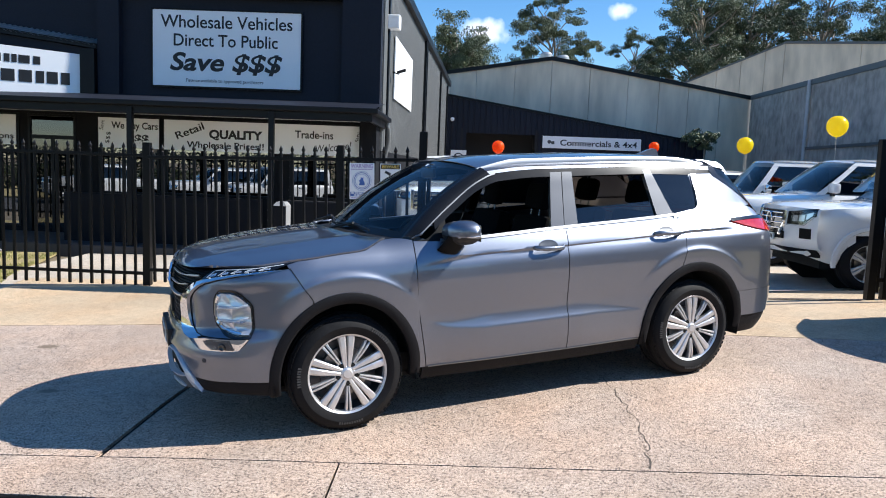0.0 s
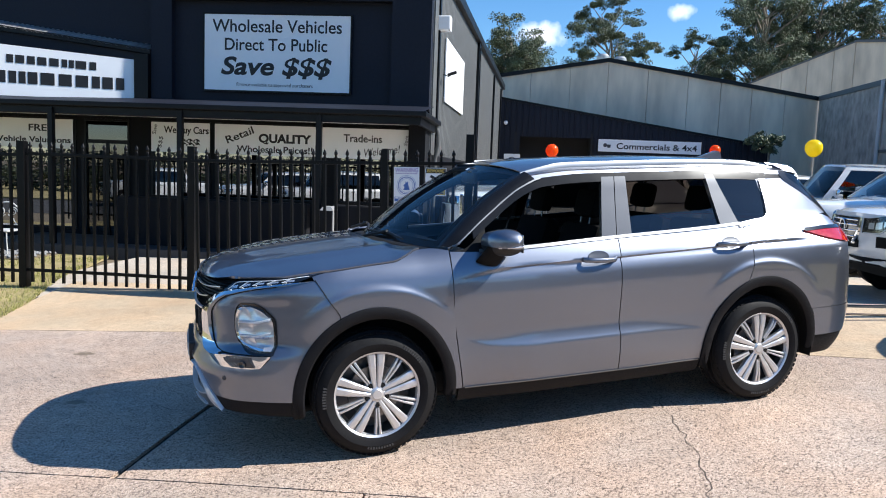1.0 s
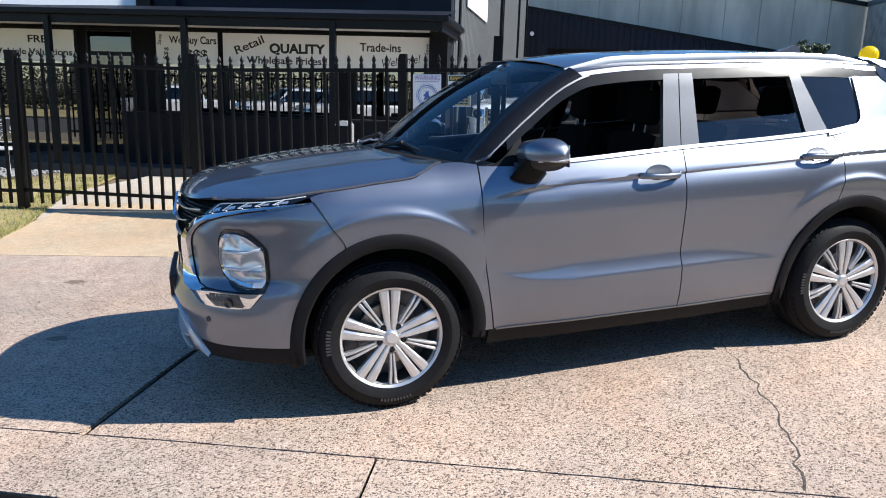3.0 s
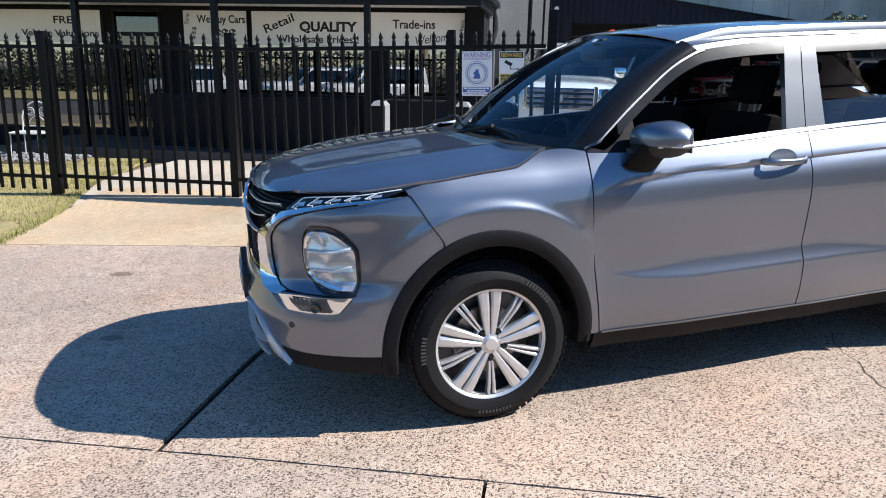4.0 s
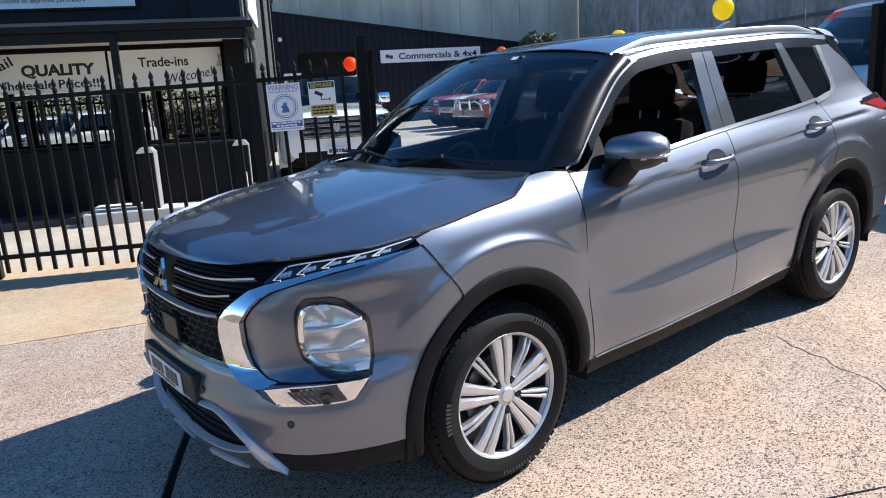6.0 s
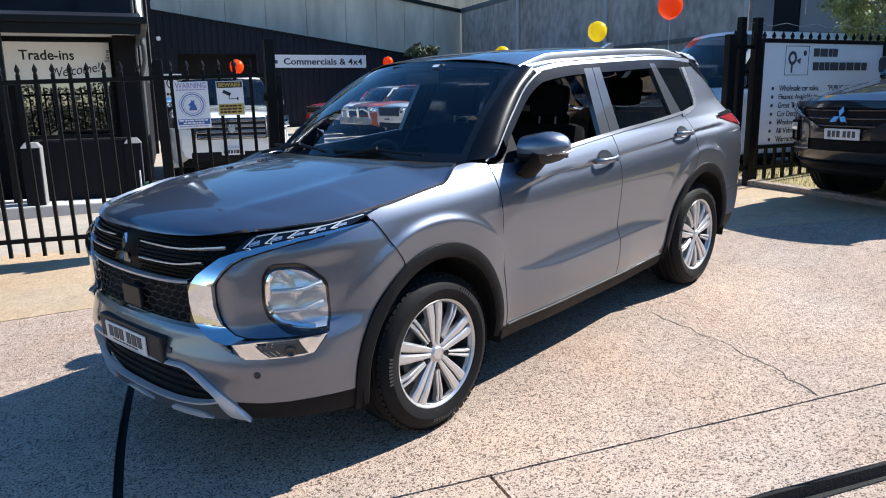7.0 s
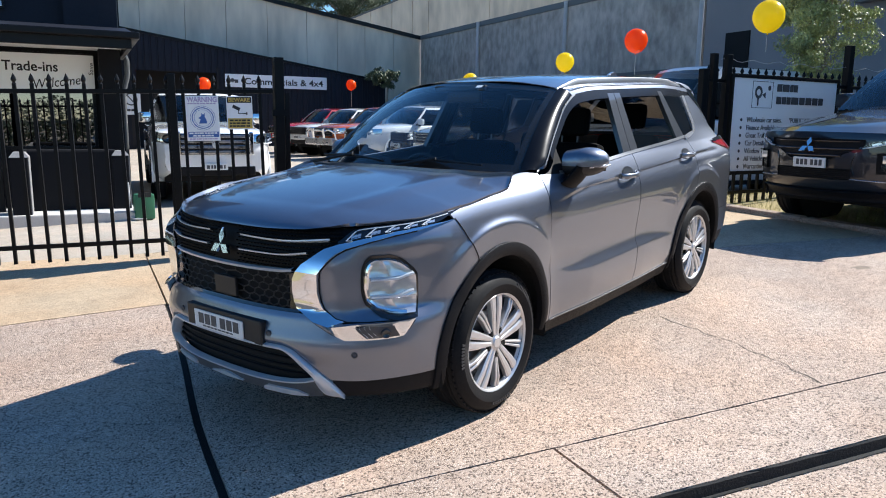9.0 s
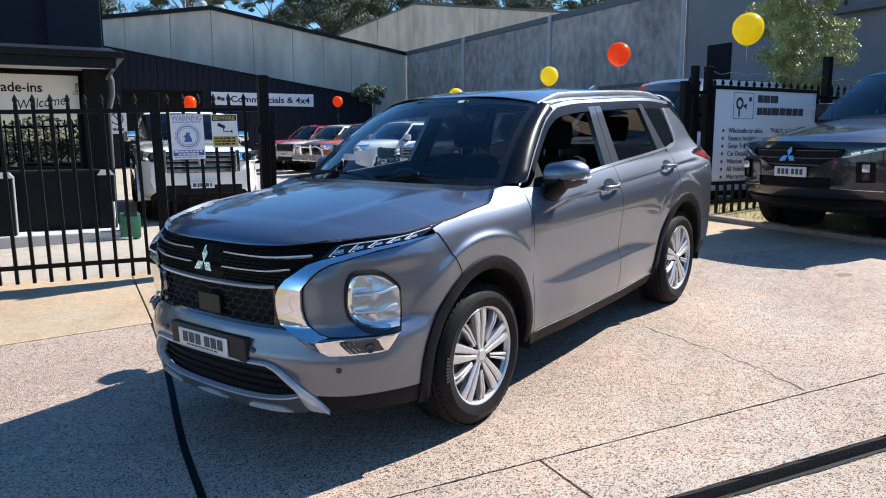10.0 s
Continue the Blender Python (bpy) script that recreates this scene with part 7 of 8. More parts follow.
tube(bm, [mm @ Vector((0.185 * math.cos(a), 0.185 * math.sin(a), 0)) for a in [math.tau * k / 28 for k in range(29)]], 0.015, 8)
part("wheel_ring", bm, BLACK, st, smooth=True)
bm = bmesh.new()
box(bm, -0.05, 0.05, -0.17, 0.17, -0.02, 0.02, 0.01, m=mm)
box(bm, -0.06, 0.06, -0.06, 0.06, -0.03, 0.03, 0.02, m=mm)
part("wheel_boss", bm, BLACK, st)
bm = bmesh.new()
box(bm, 0.90, 0.93, -0.13, 0.13, 1.525, 1.60, 0.015)
part("rear_view_mirror", bm, BLACK, car, smooth=True)
# ---- other vehicles ----
def curved_nose(c, xf, w, hood, body, style):
    """Front of a parked vehicle: a skin bowed in plan, with grille, lamps, plate and bumper laid on it."""
    wagon = style == "wagon"
    up = hood - 1.11

    def face(y, z, o=0.0):
        a = min(abs(y) / w, 1.0)
        return Vector((xf - 0.045 + 0.34 * a ** 2.6 + curve((0.40, 0.50, 0.62, 0.80, 0.95, 1.03, 1.06, 1.08), (0.10, 0.02, -0.015, -0.02, -0.01, 0.0, 0.035, 0.15), z - up) - o, y, z + 0.045 * (1 - a * a) * step(1.0, 1.08, z - up)))

    def sheet(name, y0, y1, lo, hi, o, material, parent, label="", n=16, k=5, edge=0.02):
        b = bmesh.new()
        rows_ = [[face(y0 + (y1 - y0) * i / n, lo(abs(y0 + (y1 - y0) * i / n)) + up + (hi(abs(y0 + (y1 - y0) * i / n)) - lo(abs(y0 + (y1 - y0) * i / n))) * j / k, o) for i in range(n + 1)] for j in range(k + 1)]
        grid(b, rows_)
        if edge:
            lip(b, edge)
        bmesh.ops.recalc_face_normals(b, faces=b.faces[:])
        return part(name, b, material, parent, label, smooth=True)

    def strip(name, pts, r, material, parent, label=""):
        b = bmesh.new()
        tube(b, [face(y, z + up, o) for y, z, o in pts], r, 6)
        return part(name, b, material, parent, label, smooth=True)

    sheet("front_skin", -0.93 * w, 0.93 * w, lambda y: 0.44, lambda y: 1.08, 0.0, body, c, n=40, k=20, edge=0)
    sheet("lower_skirt", -0.90 * w, 0.90 * w, lambda y: 0.36, lambda y: 0.47, 0.008, CLAD, c, n=30)
    gw = 0.40 if wagon else 0.53
    gl = (lambda y: 0.66 + 0.25 * max(y - 0.28, 0)) if wagon else (lambda y: 0.80 + 0.45 * max(y - 0.22, 0))
    gh = (lambda y: 1.01) if wagon else (lambda y: 1.010 - 0.02 * y)
    gr = sheet("grille", -gw, gw, gl, gh, 0.006, GLOSS_BLACK if wagon else CLAD, c, n=24)
    for z in ((0.74, 0.82, 0.90, 0.97) if wagon else (0.985, 0.905, 0.835)):
        e = gw * 0.93 if wagon else (0.49 if z > 0.9 else 0.33)
        strip("grille_bar", [(-e + 2 * e * k / 16, z, 0.014) for k in range(17)], 0.011 if wagon else 0.009, CHROME if wagon else UTE_PAINT, gr)
    mid = face(0, 0.92 + up, 0.03)
    if wagon:
        b = bmesh.new()
        tube(b, [mid + Vector((0, 0.085 * math.cos(a), -0.04 + 0.085 * math.sin(a))) for a in [math.tau * k / 24 for k in range(25)]], 0.012, 6)
        part("emblem", b, CHROME, gr, smooth=True)
    else:
        diamonds(gr, pose(mid.x - 0.03, 0, 0.925 + up, 0, 0, -90) @ pose(0, 0, 0, -26), 0.20)
    for s in (-1, 1):
        if wagon:
            strip("grille_side", [(s * (0.42 - 0.10 * step(0.8, 0.6, 1.0 - t * 0.4)), 1.01 - 0.36 * t, 0.016) for t in [k / 8 for k in range(9)]], 0.028, CHROME, gr)
            lo, hi, ya, yb = (lambda y: 0.80 + 0.16 * step(0.72, 0.93, y)), (lambda y: 1.005 + 0.05 * step(0.5, 0.93, y)), 0.47, 0.90
        else:
            lo, hi, ya, yb = (lambda y: 0.905 + 0.085 * step(0.48, 0.92, y)), (lambda y: curve((0.48, 0.60, 0.92), (0.915, 0.975, 1.04), y)), 0.49, 0.89
        hl = sheet("headlamp", s * ya, s * yb, lo, hi, 0.006, GLOSS_BLACK, c, "clear headlamp in a dark housing", n=14)
        for k in range(3):
            y0 = ya + 0.10 + (yb - ya - 0.12) * k / 3
            y1 = y0 + (yb - ya - 0.12) / 3 - 0.02
            sheet("reflector", s * y0, s * y1, lambda y: lo(y) + 0.30 * (hi(y) - lo(y)), lambda y: lo(y) + 0.70 * (hi(y) - lo(y)), 0.009, LAMP_BOWL, hl, n=4, k=3, edge=0.006)
        strip("light_guide", [(s * (ya + 0.03 + (yb - ya - 0.05) * t), lo(ya + 0.03 + (yb - ya - 0.05) * t) + 0.008, 0.012) for t in [k / 10 for k in range(11)]], 0.007, LED, hl)
        sheet("lens", s * ya, s * yb, lo, hi, 0.022, LENS, hl, n=14, edge=0)
        pod = sheet("fog_pod", s * 0.70 * w, s * 0.86 * w, lambda y: 0.62 if wagon else 0.66, lambda y: 0.77 if wagon else 0.865, 0.006, GRILLE_BLACK, c, n=6)
        for z in (() if wagon else (0.805, 0.725)):
            p = face(s * 0.775 * w, z + up, 0.008)
            b = bmesh.new()
            if z > 0.75:
                box(b, p.x - 0.012, p.x + 0.01, p.y - 0.05, p.y + 0.05, p.z - 0.04, p.z + 0.04, 0.008)
            else:
                lathe(b, [(0.0, -0.012), (0.036, -0.008), (0.045, 0.0)], 18, m=pose(p.x, p.y, p.z, 0, 0, -90 - s * 25))
            part("fog_lamp", b, LENS if z < 0.75 else LAMP_BOWL, pod, smooth=True)
        if not wagon:
            strip("bumper_trim", [(s * (0.42 + 0.42 * t), 0.60 - 0.03 * t, 0.004) for t in [k / 8 for k in range(9)]], 0.006, SATIN, c, "thin bright line along the bumper")
            strip("nose_crease", [(s * (0.46 - 0.03 * math.sin(3 * t)), 0.86 - 0.22 * t, 0.002) for t in [k / 8 for k in range(9)]], 0.006, GLOSS_BLACK, c)
    ik = sheet("lower_intake", -0.42, 0.42, lambda y: 0.595, lambda y: 0.70, 0.005, GAP, c, n=20)
    for k in range(5):
        strip("intake_bar", [(-0.40 + 0.80 * i / 16, 0.612 + 0.019 * k, 0.010) for i in range(17)], 0.004, CLAD, ik)
    zp = (0.55 if wagon else 0.705) + up
    p = face(0, zp + 0.05, 0.02)
    b = bmesh.new()
    box(b, p.x - 0.012, p.x + 0.01, -0.19, 0.19, zp, zp + 0.105, 0.004)
    pl_ = part("number_plate", b, PLATE, c, "white number plate with dark bars")
    for k in range(6):
        b = bmesh.new()
        box(b, p.x - 0.015, p.x - 0.0125, -0.155 + 0.05 * k + (0.02 if k > 2 else 0), -0.121 + 0.05 * k + (0.02 if k > 2 else 0), zp + 0.025, zp + 0.085)
        part("plate_mark", b, PLATE_INK, pl_)


def make_car(name, label, m, L=4.9, W=1.9, H=1.85, fo=0.9, wb=2.8, hood=1.1, belt_=1.15, cowl=0.55, head=1.25, roof_end=3.6, tail_top=3.45, bed=None, body=None, tyre=0.39, rim=0.26,
             chrome_grille=True, bullbar=False, emblem=None, lamps=True, grille=(0.55, 0.72, 1.0), lift=0.0, dark_rim=False, group="parked cars", plate_=True, clad=False, plate_up=0.0, bar_half=0.010, lamp_ring=False, rise_=0.06, nose=None):
    """A parked car, front to -x, with its front axle at x = 0."""
    body = body or WHITE_PAINT
    c = root(name, m, label, "car", group)
    xf, xr = -fo, L - fo
    w = W / 2
    zb0 = 0.30 + lift

    def zt(x):
        return curve((xf, xf + 0.04, xf + 0.12, xf + 0.30, cowl - 0.05, cowl + 0.25, xr - 0.1, xr), (hood - 0.20, hood - 0.12, hood - 0.065, hood - 0.015, hood + rise_, belt_ + 0.03, belt_ + 0.03, belt_ - 0.02), x)

    def wx(x):
        a = max((xf + 0.75 - x) / 0.75, 0)
        b = max((x - (xr - 0.5)) / 0.5, 0)
        return w * (1 - 0.20 * a ** 2.2) * (1 - 0.10 * b ** 2.2)

    secs = []
    n = 50
    for i in range(n + 1):
        x = xf + 0.30 * (i / 8) ** 1.5 if i < 8 else xf + 0.30 + (xr - xf - 0.30) * (i - 8) / (n - 8)
        ww, z1 = wx(x), zt(x)
        zb = zb0 + 0.14 * max((xf + 0.6 - x) / 0.6, 0) ** 2 + 0.12 * max((x - xr + 0.6) / 0.6, 0) ** 2
        cr = 0.05 if x < cowl + 0.2 else 0.0
        mid = (z1 + zb) / 2
        half = [(0.0, z1 + cr), (0.45 * ww, z1 + cr * 0.8), (0.80 * ww, z1 + 0.01), (0.93 * ww, z1 - 0.03), (0.985 * ww, z1 - 0.11), (ww, z1 - 0.20), (0.985 * ww, mid + 0.02),
                (1.0 * ww, mid - 0.12), (0.985 * ww, zb + 0.14), (0.95 * ww, zb + 0.04), (0.88 * ww, zb)]
        secs.append((x, half))
    bm = bmesh.new()
    for s in (1, -1):
        vs = [[bm.verts.new((x, s * y, z)) for y, z in half] for x, half in secs]
        for a, b in zip(vs, vs[1:]):
            for k in range(len(a) - 1):
                cc = (a[k].co + b[k + 1].co) / 2
                if abs(cc.y) > 0.8 * w and any(math.hypot(cc.x - hx, cc.z - tyre) < tyre + 0.06 for hx in (0, wb)):
                    continue
                f = (a[k], b[k], b[k + 1], a[k + 1])
                bm.faces.new(f if s < 0 else f[::-1])
        for ring in (vs[0], vs[-1]):
            cen = bm.verts.new((ring[0].co.x - (0.04 if ring is vs[0] else -0.04), 0, (ring[0].co.z + ring[-1].co.z) / 2))
            lowc = bm.verts.new((ring[0].co.x, 0, ring[-1].co.z))
            chain = ring + [lowc]
            for a, b in zip(chain, chain[1:]):
                bm.faces.new((cen, a, b))
    bmesh.ops.remove_doubles(bm, verts=bm.verts[:], dist=0.0005)
    bmesh.ops.recalc_face_normals(bm, faces=bm.faces[:])
    if nose:
        for v in bm.verts:
            v.co.x += 0.34 * min(abs(v.co.y) / w, 1) ** 2.6 * max(1 - (v.co.x - xf) / 0.9, 0)
    part("body", bm, body, c, smooth=True, sharp=32)
    bm = bmesh.new()
    box(bm, xf + 0.35, xr - 0.3, -w * 0.8, w * 0.8, zb0 - 0.05, zb0 + 0.25)
    part("underbody", bm, GAP, c)
    for hx in (0, wb):
        for s in (-1, 1):
            bm = bmesh.new()
            ra = tyre + 0.075
            rows_ = []
            for rr, yy in ((ra - 0.02, 0.55 * w), (ra - 0.02, 0.97 * w), (ra, w + 0.008), (ra + 0.05, w + 0.004), (ra + 0.055, w - 0.03)):
                rows_.append([Vector((hx + rr * math.cos(a), s * yy, tyre + rr * math.sin(a))) for a in [radians(-8 + 196 * k / 24) for k in range(25)]])
            grid(bm, rows_)
            part("arch", bm, CLAD if clad else body, c, smooth=True)
        for s in (-1, 1):
            bm = bmesh.new()
            lathe(bm, [(0.0, 0.0), (tyre + 0.06, 0.0)], 24, m=pose(hx, s * 0.55 * w, tyre))
            part("wheel_house", bm, GAP, c)
        wheel(c, pose(hx, -(w - 0.115), tyre), r=tyre, w=0.24, rim=rim, spokes=6, twin=True, dark=dark_rim)
        wheel(c, pose(hx, w - 0.115, tyre, 0, 0, 180), r=tyre, w=0.24, rim=rim, spokes=6, twin=True, dark=dark_rim)
    # cabin
    wb_, wr = 0.94 * w, 0.74 * w
    zb1 = belt_ + 0.0
    P = {"fl": Vector((cowl, -wb_, zb1)), "rl": Vector((roof_end, -wb_, zb1)), "FL": Vector((head, -wr, H - 0.06)), "RL": Vector((tail_top, -wr, H - 0.06))}

    def side(u, v, s, o=0.0):
        a = P["fl"].lerp(P["rl"], u)
        b = P["FL"].lerp(P["RL"], u)
        p = a.lerp(b, v)
        p.y -= 0.035 * math.sin(math.pi * v) + o
        p.y *= -s
        return p

    def front(v, t, o=0.0):
        a = Vector((cowl - 0.16 * (1 - v * v), v * wb_, zb1 + 0.02))
        b = Vector((head - 0.10 * (1 - v * v), v * wr, H - 0.06 + 0.03 * (1 - v * v)))
        p = a.lerp(b, t)
        p.z += 0.03 * math.sin(math.pi * t) + o * 0.7
        p.x -= o * 0.7
        return p

    def back(v, t, o=0.0):
        a = Vector((roof_end + 0.05 * (1 - v * v), v * wb_, zb1))
        b = Vector((tail_top + 0.05 * (1 - v * v), v * wr, H - 0.06 + 0.03 * (1 - v * v)))
        p = a.lerp(b, t)
        p.x += o
        return p

    us = [k / 8 for k in range(9)]
    vv = [-1 + k / 8 for k in range(17)]
    bm = bmesh.new()
    grid(bm, [[Vector((x, v * (wr + 0.012), H - 0.055 + (0.06 * (1 - v * v)) * curve((0, 0.15, 0.85, 1), (0.3, 1, 1, 0.5), (x - head) / (tail_top - head)))) for v in vv] for x in [head - 0.02 + (tail_top - head + 0.05) * k / 12 for k in range(13)]])
    part("roof", bm, body, c, smooth=True)
    for s in (-1, 1):
        bm = bmesh.new()
        def strip(u0, u1, v0, v1, o=0.0, nu=2, nv=5):
            grid(bm, [[side(u0 + (u1 - u0) * i / nu, v0 + (v1 - v0) * j / nv, s, o) for i in range(nu + 1)] for j in range(nv + 1)])
        strip(0.0, 0.05, 0, 1)
        strip(0.95, 1.0, 0, 1)
        strip(0.0, 1.0, 0.87, 1.0, 0.002, 6)
        part("pillar", bm, body, c, smooth=True)
        bm = bmesh.new()
        for a, b in ((0.42, 0.47), (0.74, 0.79)):
            strip(a, b, 0, 0.9, 0.001)
        part("door_pillar", bm, GLOSS_BLACK, c)
        for a, b in ((0.05, 0.42), (0.47, 0.74), (0.79, 0.95)):
            bm = bmesh.new()
            strip(a, b, 0.02, 0.88, -0.006, 4)
            part("side_window", bm, TINT, c, smooth=True)
        mr = new("door_mirror")
        mr.parent = c
        bm = bmesh.new()
        box(bm, cowl + 0.22, cowl + 0.36, s * (w + 0.02) - 0.11, s * (w + 0.02) + 0.13, belt_ + 0.03, belt_ + 0.22, 0.05)
        part("mirror_cap", bm, CHROME if chrome_grille and body is WHITE_PAINT else body, mr, smooth=True)
        bm = bmesh.new()
        box(bm, cowl + 0.25, cowl + 0.33, s * (w - 0.05) - 0.04, s * (w - 0.02) + 0.04, belt_ - 0.02, belt_ + 0.06, 0.01)
        part("mirror_arm", bm, BLACK, mr)
        for hx in (cowl + 0.95, cowl + 1.95):
            bm = bmesh.new()
            box(bm, hx - 0.10, hx + 0.10, s * (w - 0.006) - 0.02, s * (w - 0.006) + 0.02, belt_ - 0.16, belt_ - 0.13, 0.006)
            part("door_handle", bm, CHROME, c)
        for dx in (cowl + 0.10, cowl + 1.15, cowl + 2.15):
            bm = bmesh.new()
            box(bm, dx - 0.003, dx + 0.003, s * (w * 0.995) - 0.004, s * (w * 0.995) + 0.004, zb0 + 0.15, belt_ - 0.08)
            part("door_seam", bm, GAP, c)
        bm = bmesh.new()
        box(bm, tyre + 0.15, wb - tyre - 0.15, s * w * 0.96 - 0.06, s * w * 0.96 + 0.05, zb0 - 0.02, zb0 + 0.05, 0.02)
        part("side_step", bm, CLAD, c)
    bm = bmesh.new()
    grid(bm, [[front(v, t) for v in vv] for t in (0, 0.33, 0.66, 1)])
    part("windscreen", bm, WINDSCREEN, c, smooth=True)
    bm = bmesh.new()
    grid(bm, [[front(v, t, 0.004) for v in vv] for t in (0.93, 1.0)])
    part("windscreen_header", bm, body, c, smooth=True)
    bm = bmesh.new()
    grid(bm, [[back(v, t) for v in vv] for t in (0, 0.5, 1)])
    part("rear_window", bm, TINT, c, smooth=True)
    bm = bmesh.new()
    box(bm, cowl + 0.3, cowl + 0.6, -w * 0.75, w * 0.75, belt_ - 0.25, belt_ - 0.02, 0.04)
    part("dashboard", bm, BLACK, c)
    for y in (-0.38, 0.38):
        bm = bmesh.new()
        box(bm, head + 0.25, head + 0.42, y - 0.24, y + 0.24, belt_ - 0.3, belt_ + 0.22, 0.06)
        box(bm, head + 0.32, head + 0.42, y - 0.13, y + 0.13, belt_ + 0.24, belt_ + 0.42, 0.05)
        part("seat", bm, SEAT, c, smooth=True)
    if bed:
        bm = bmesh.new()
        box(bm, roof_end + 0.12, xr - 0.06, -w * 0.88, w * 0.88, belt_ + 0.0, belt_ + 0.05, 0.02)
        part("tonneau", bm, BLACK, c)
    if nose:
        curved_nose(c, xf, w, hood, body, nose)
        return c
    # nose: grille, bars, lamps, lower intake, plate
    gw, g0, g1 = grille
    g0, g1 = g0 + lift, g1 + lift
    bm = bmesh.new()
    box(bm, xf - 0.06, xf + 0.06, -gw, gw, g0, g1, 0.03)
    gr = part("grille", bm, GLOSS_BLACK, c)
    for k in range(4):
        z = g0 + (g1 - g0) * (k + 0.5) / 4
        bm = bmesh.new()
        box(bm, xf - 0.075, xf - 0.05, -gw * 0.93, gw * 0.93, z - bar_half, z + bar_half, 0.004)
        part("grille_bar", bm, CHROME if chrome_grille else GLOSS_BLACK, gr)
    if chrome_grille:
        for s in (-1, 1):
            bm = bmesh.new()
            box(bm, xf - 0.085, xf + 0.02, s * gw - 0.035, s * gw + 0.035, g0, g1 + 0.03, 0.015)
            part("grille_side", bm, CHROME, gr)
    if emblem == "shield":
        bm = bmesh.new()
        prism(bm, [(-0.06, 0.07), (0.06, 0.07), (0.05, -0.03), (0.0, -0.08), (-0.05, -0.03)], "y", -0.012, 0.012)
        part("emblem", bm, SATIN, gr, m=pose(xf - 0.095, 0, (g0 + g1) / 2, 0, 0, -90))
    for s in (-1, 1):
        bm = bmesh.new()
        rows_ = []
        for z, dx in ((g1 - 0.20, 0.0), (g1 - 0.10, -0.01), (g1 - 0.01, 0.03)):
            rows_.append([Vector((xf - 0.015 + dx + 0.30 * t ** 2.2, s * (gw + 0.05 + (w * 0.985 - gw - 0.05) * t), z + 0.03 * t)) for t in [k / 8 for k in range(9)]])
        grid(bm, rows_)
        hl = part("headlamp", bm, LAMP_IN, c, "clear headlamp", smooth=True)
        bm = bmesh.new()
        grid(bm, [[p + Vector((-0.02, 0, 0)) for p in r] for r in rows_])
        part("lens", bm, LENS, hl, smooth=True)
        if lamp_ring:
            bm = bmesh.new()
            lathe(bm, [(0.0, 0.0), (0.05, -0.012), (0.066, -0.03), (0.078, -0.03), (0.082, 0.0)], 20, m=pose(xf - 0.012, s * (gw + 0.17), g1 - 0.09, 0, 0, -90))
            part("lamp_ring", bm, GLOSS_BLACK, hl, smooth=True)
        bm = bmesh.new()
        tube(bm, [rows_[0][k] + Vector((-0.022, 0, 0.01)) for k in range(9)], 0.010, 5)
        part("light_guide", bm, LED, hl)
        bm = bmesh.new()
        box(bm, xf + 0.02, xf + 0.16, s * w * 0.70 - 0.11, s * w * 0.70 + 0.11, zb0 + 0.22, zb0 + 0.40, 0.03)
        part("fog_recess", bm, BLACK, c)
        bm = bmesh.new()
        tube(bm, [(xf + 0.01, s * w * 0.70 - 0.08, zb0 + 0.27), (xf + 0.01, s * w * 0.70 + 0.08, zb0 + 0.27)], 0.008, 6)
        part("fog_bar", bm, SATIN, c)
    bm = bmesh.new()
    box(bm, xf - 0.02, xf + 0.15, -w * 0.66, w * 0.66, zb0 + 0.08, zb0 + 0.24, 0.03)
    part("lower_intake", bm, CLAD, c)
    if plate_:
        bm = bmesh.new()
        box(bm, xf - 0.105, xf - 0.065, -0.19, 0.19, g0 - 0.14 + plate_up, g0 - 0.03 + plate_up, 0.004)
        pl_ = part("number_plate", bm, PLATE, c, "white number plate with dark bars")
        bm = bmesh.new()
        bars(bm, -0.16, g0 - 0.115 + plate_up, 0.32, 0.06, y=0.0, n=6, seed=len(name) + int(L * 10), gap=0.4)
        part("plate_mark", bm, INK_GREY, pl_, m=pose(xf - 0.107, 0, 0, 0, 0, -90))
    if bullbar:
        bb = new("bull_bar")
        bb.parent = c
        bm = bmesh.new()
        box(bm, xf - 0.26, xf - 0.02, -w * 0.96, w * 0.96, g0 - 0.30, g0 - 0.06, 0.04)
        part("bar_channel", bm, WHITE_PAINT if body is WHITE_PAINT else SATIN, bb)
        for s in (-1, 1):
            bm = bmesh.new()
            tube(bm, [(xf - 0.2, s * 0.34, g0 - 0.1), (xf - 0.24, s * 0.34, g1 - 0.02)], 0.05, 10)
            part("bar_upright", bm, CHROME, bb, smooth=True)
            bm = bmesh.new()
            tube(bm, [(xf - 0.18, s * 0.36, g1 - 0.1), (xf - 0.2, s * 0.62, g1 - 0.06), (xf - 0.14, s * 0.90, g1 - 0.16), (xf - 0.1, s * w * 0.97, g0 - 0.1)], 0.032, 8)
            part("bar_hoop", bm, CHROME, bb, smooth=True)
        bm = bmesh.new()
        tube(bm, [(xf - 0.23, -0.36, g1 - 0.10), (xf - 0.25, 0, g1 - 0.09), (xf - 0.23, 0.36, g1 - 0.10)], 0.035, 8)
        part("bar_cross", bm, CHROME, bb, smooth=True)
    return c


def park(u, v, turn=0.0):
    """Stands a car on the yard, front towards the gate side, turned by so many degrees."""
    return MB @ pose(u, v, gz(u, v), 0, 0, turn)


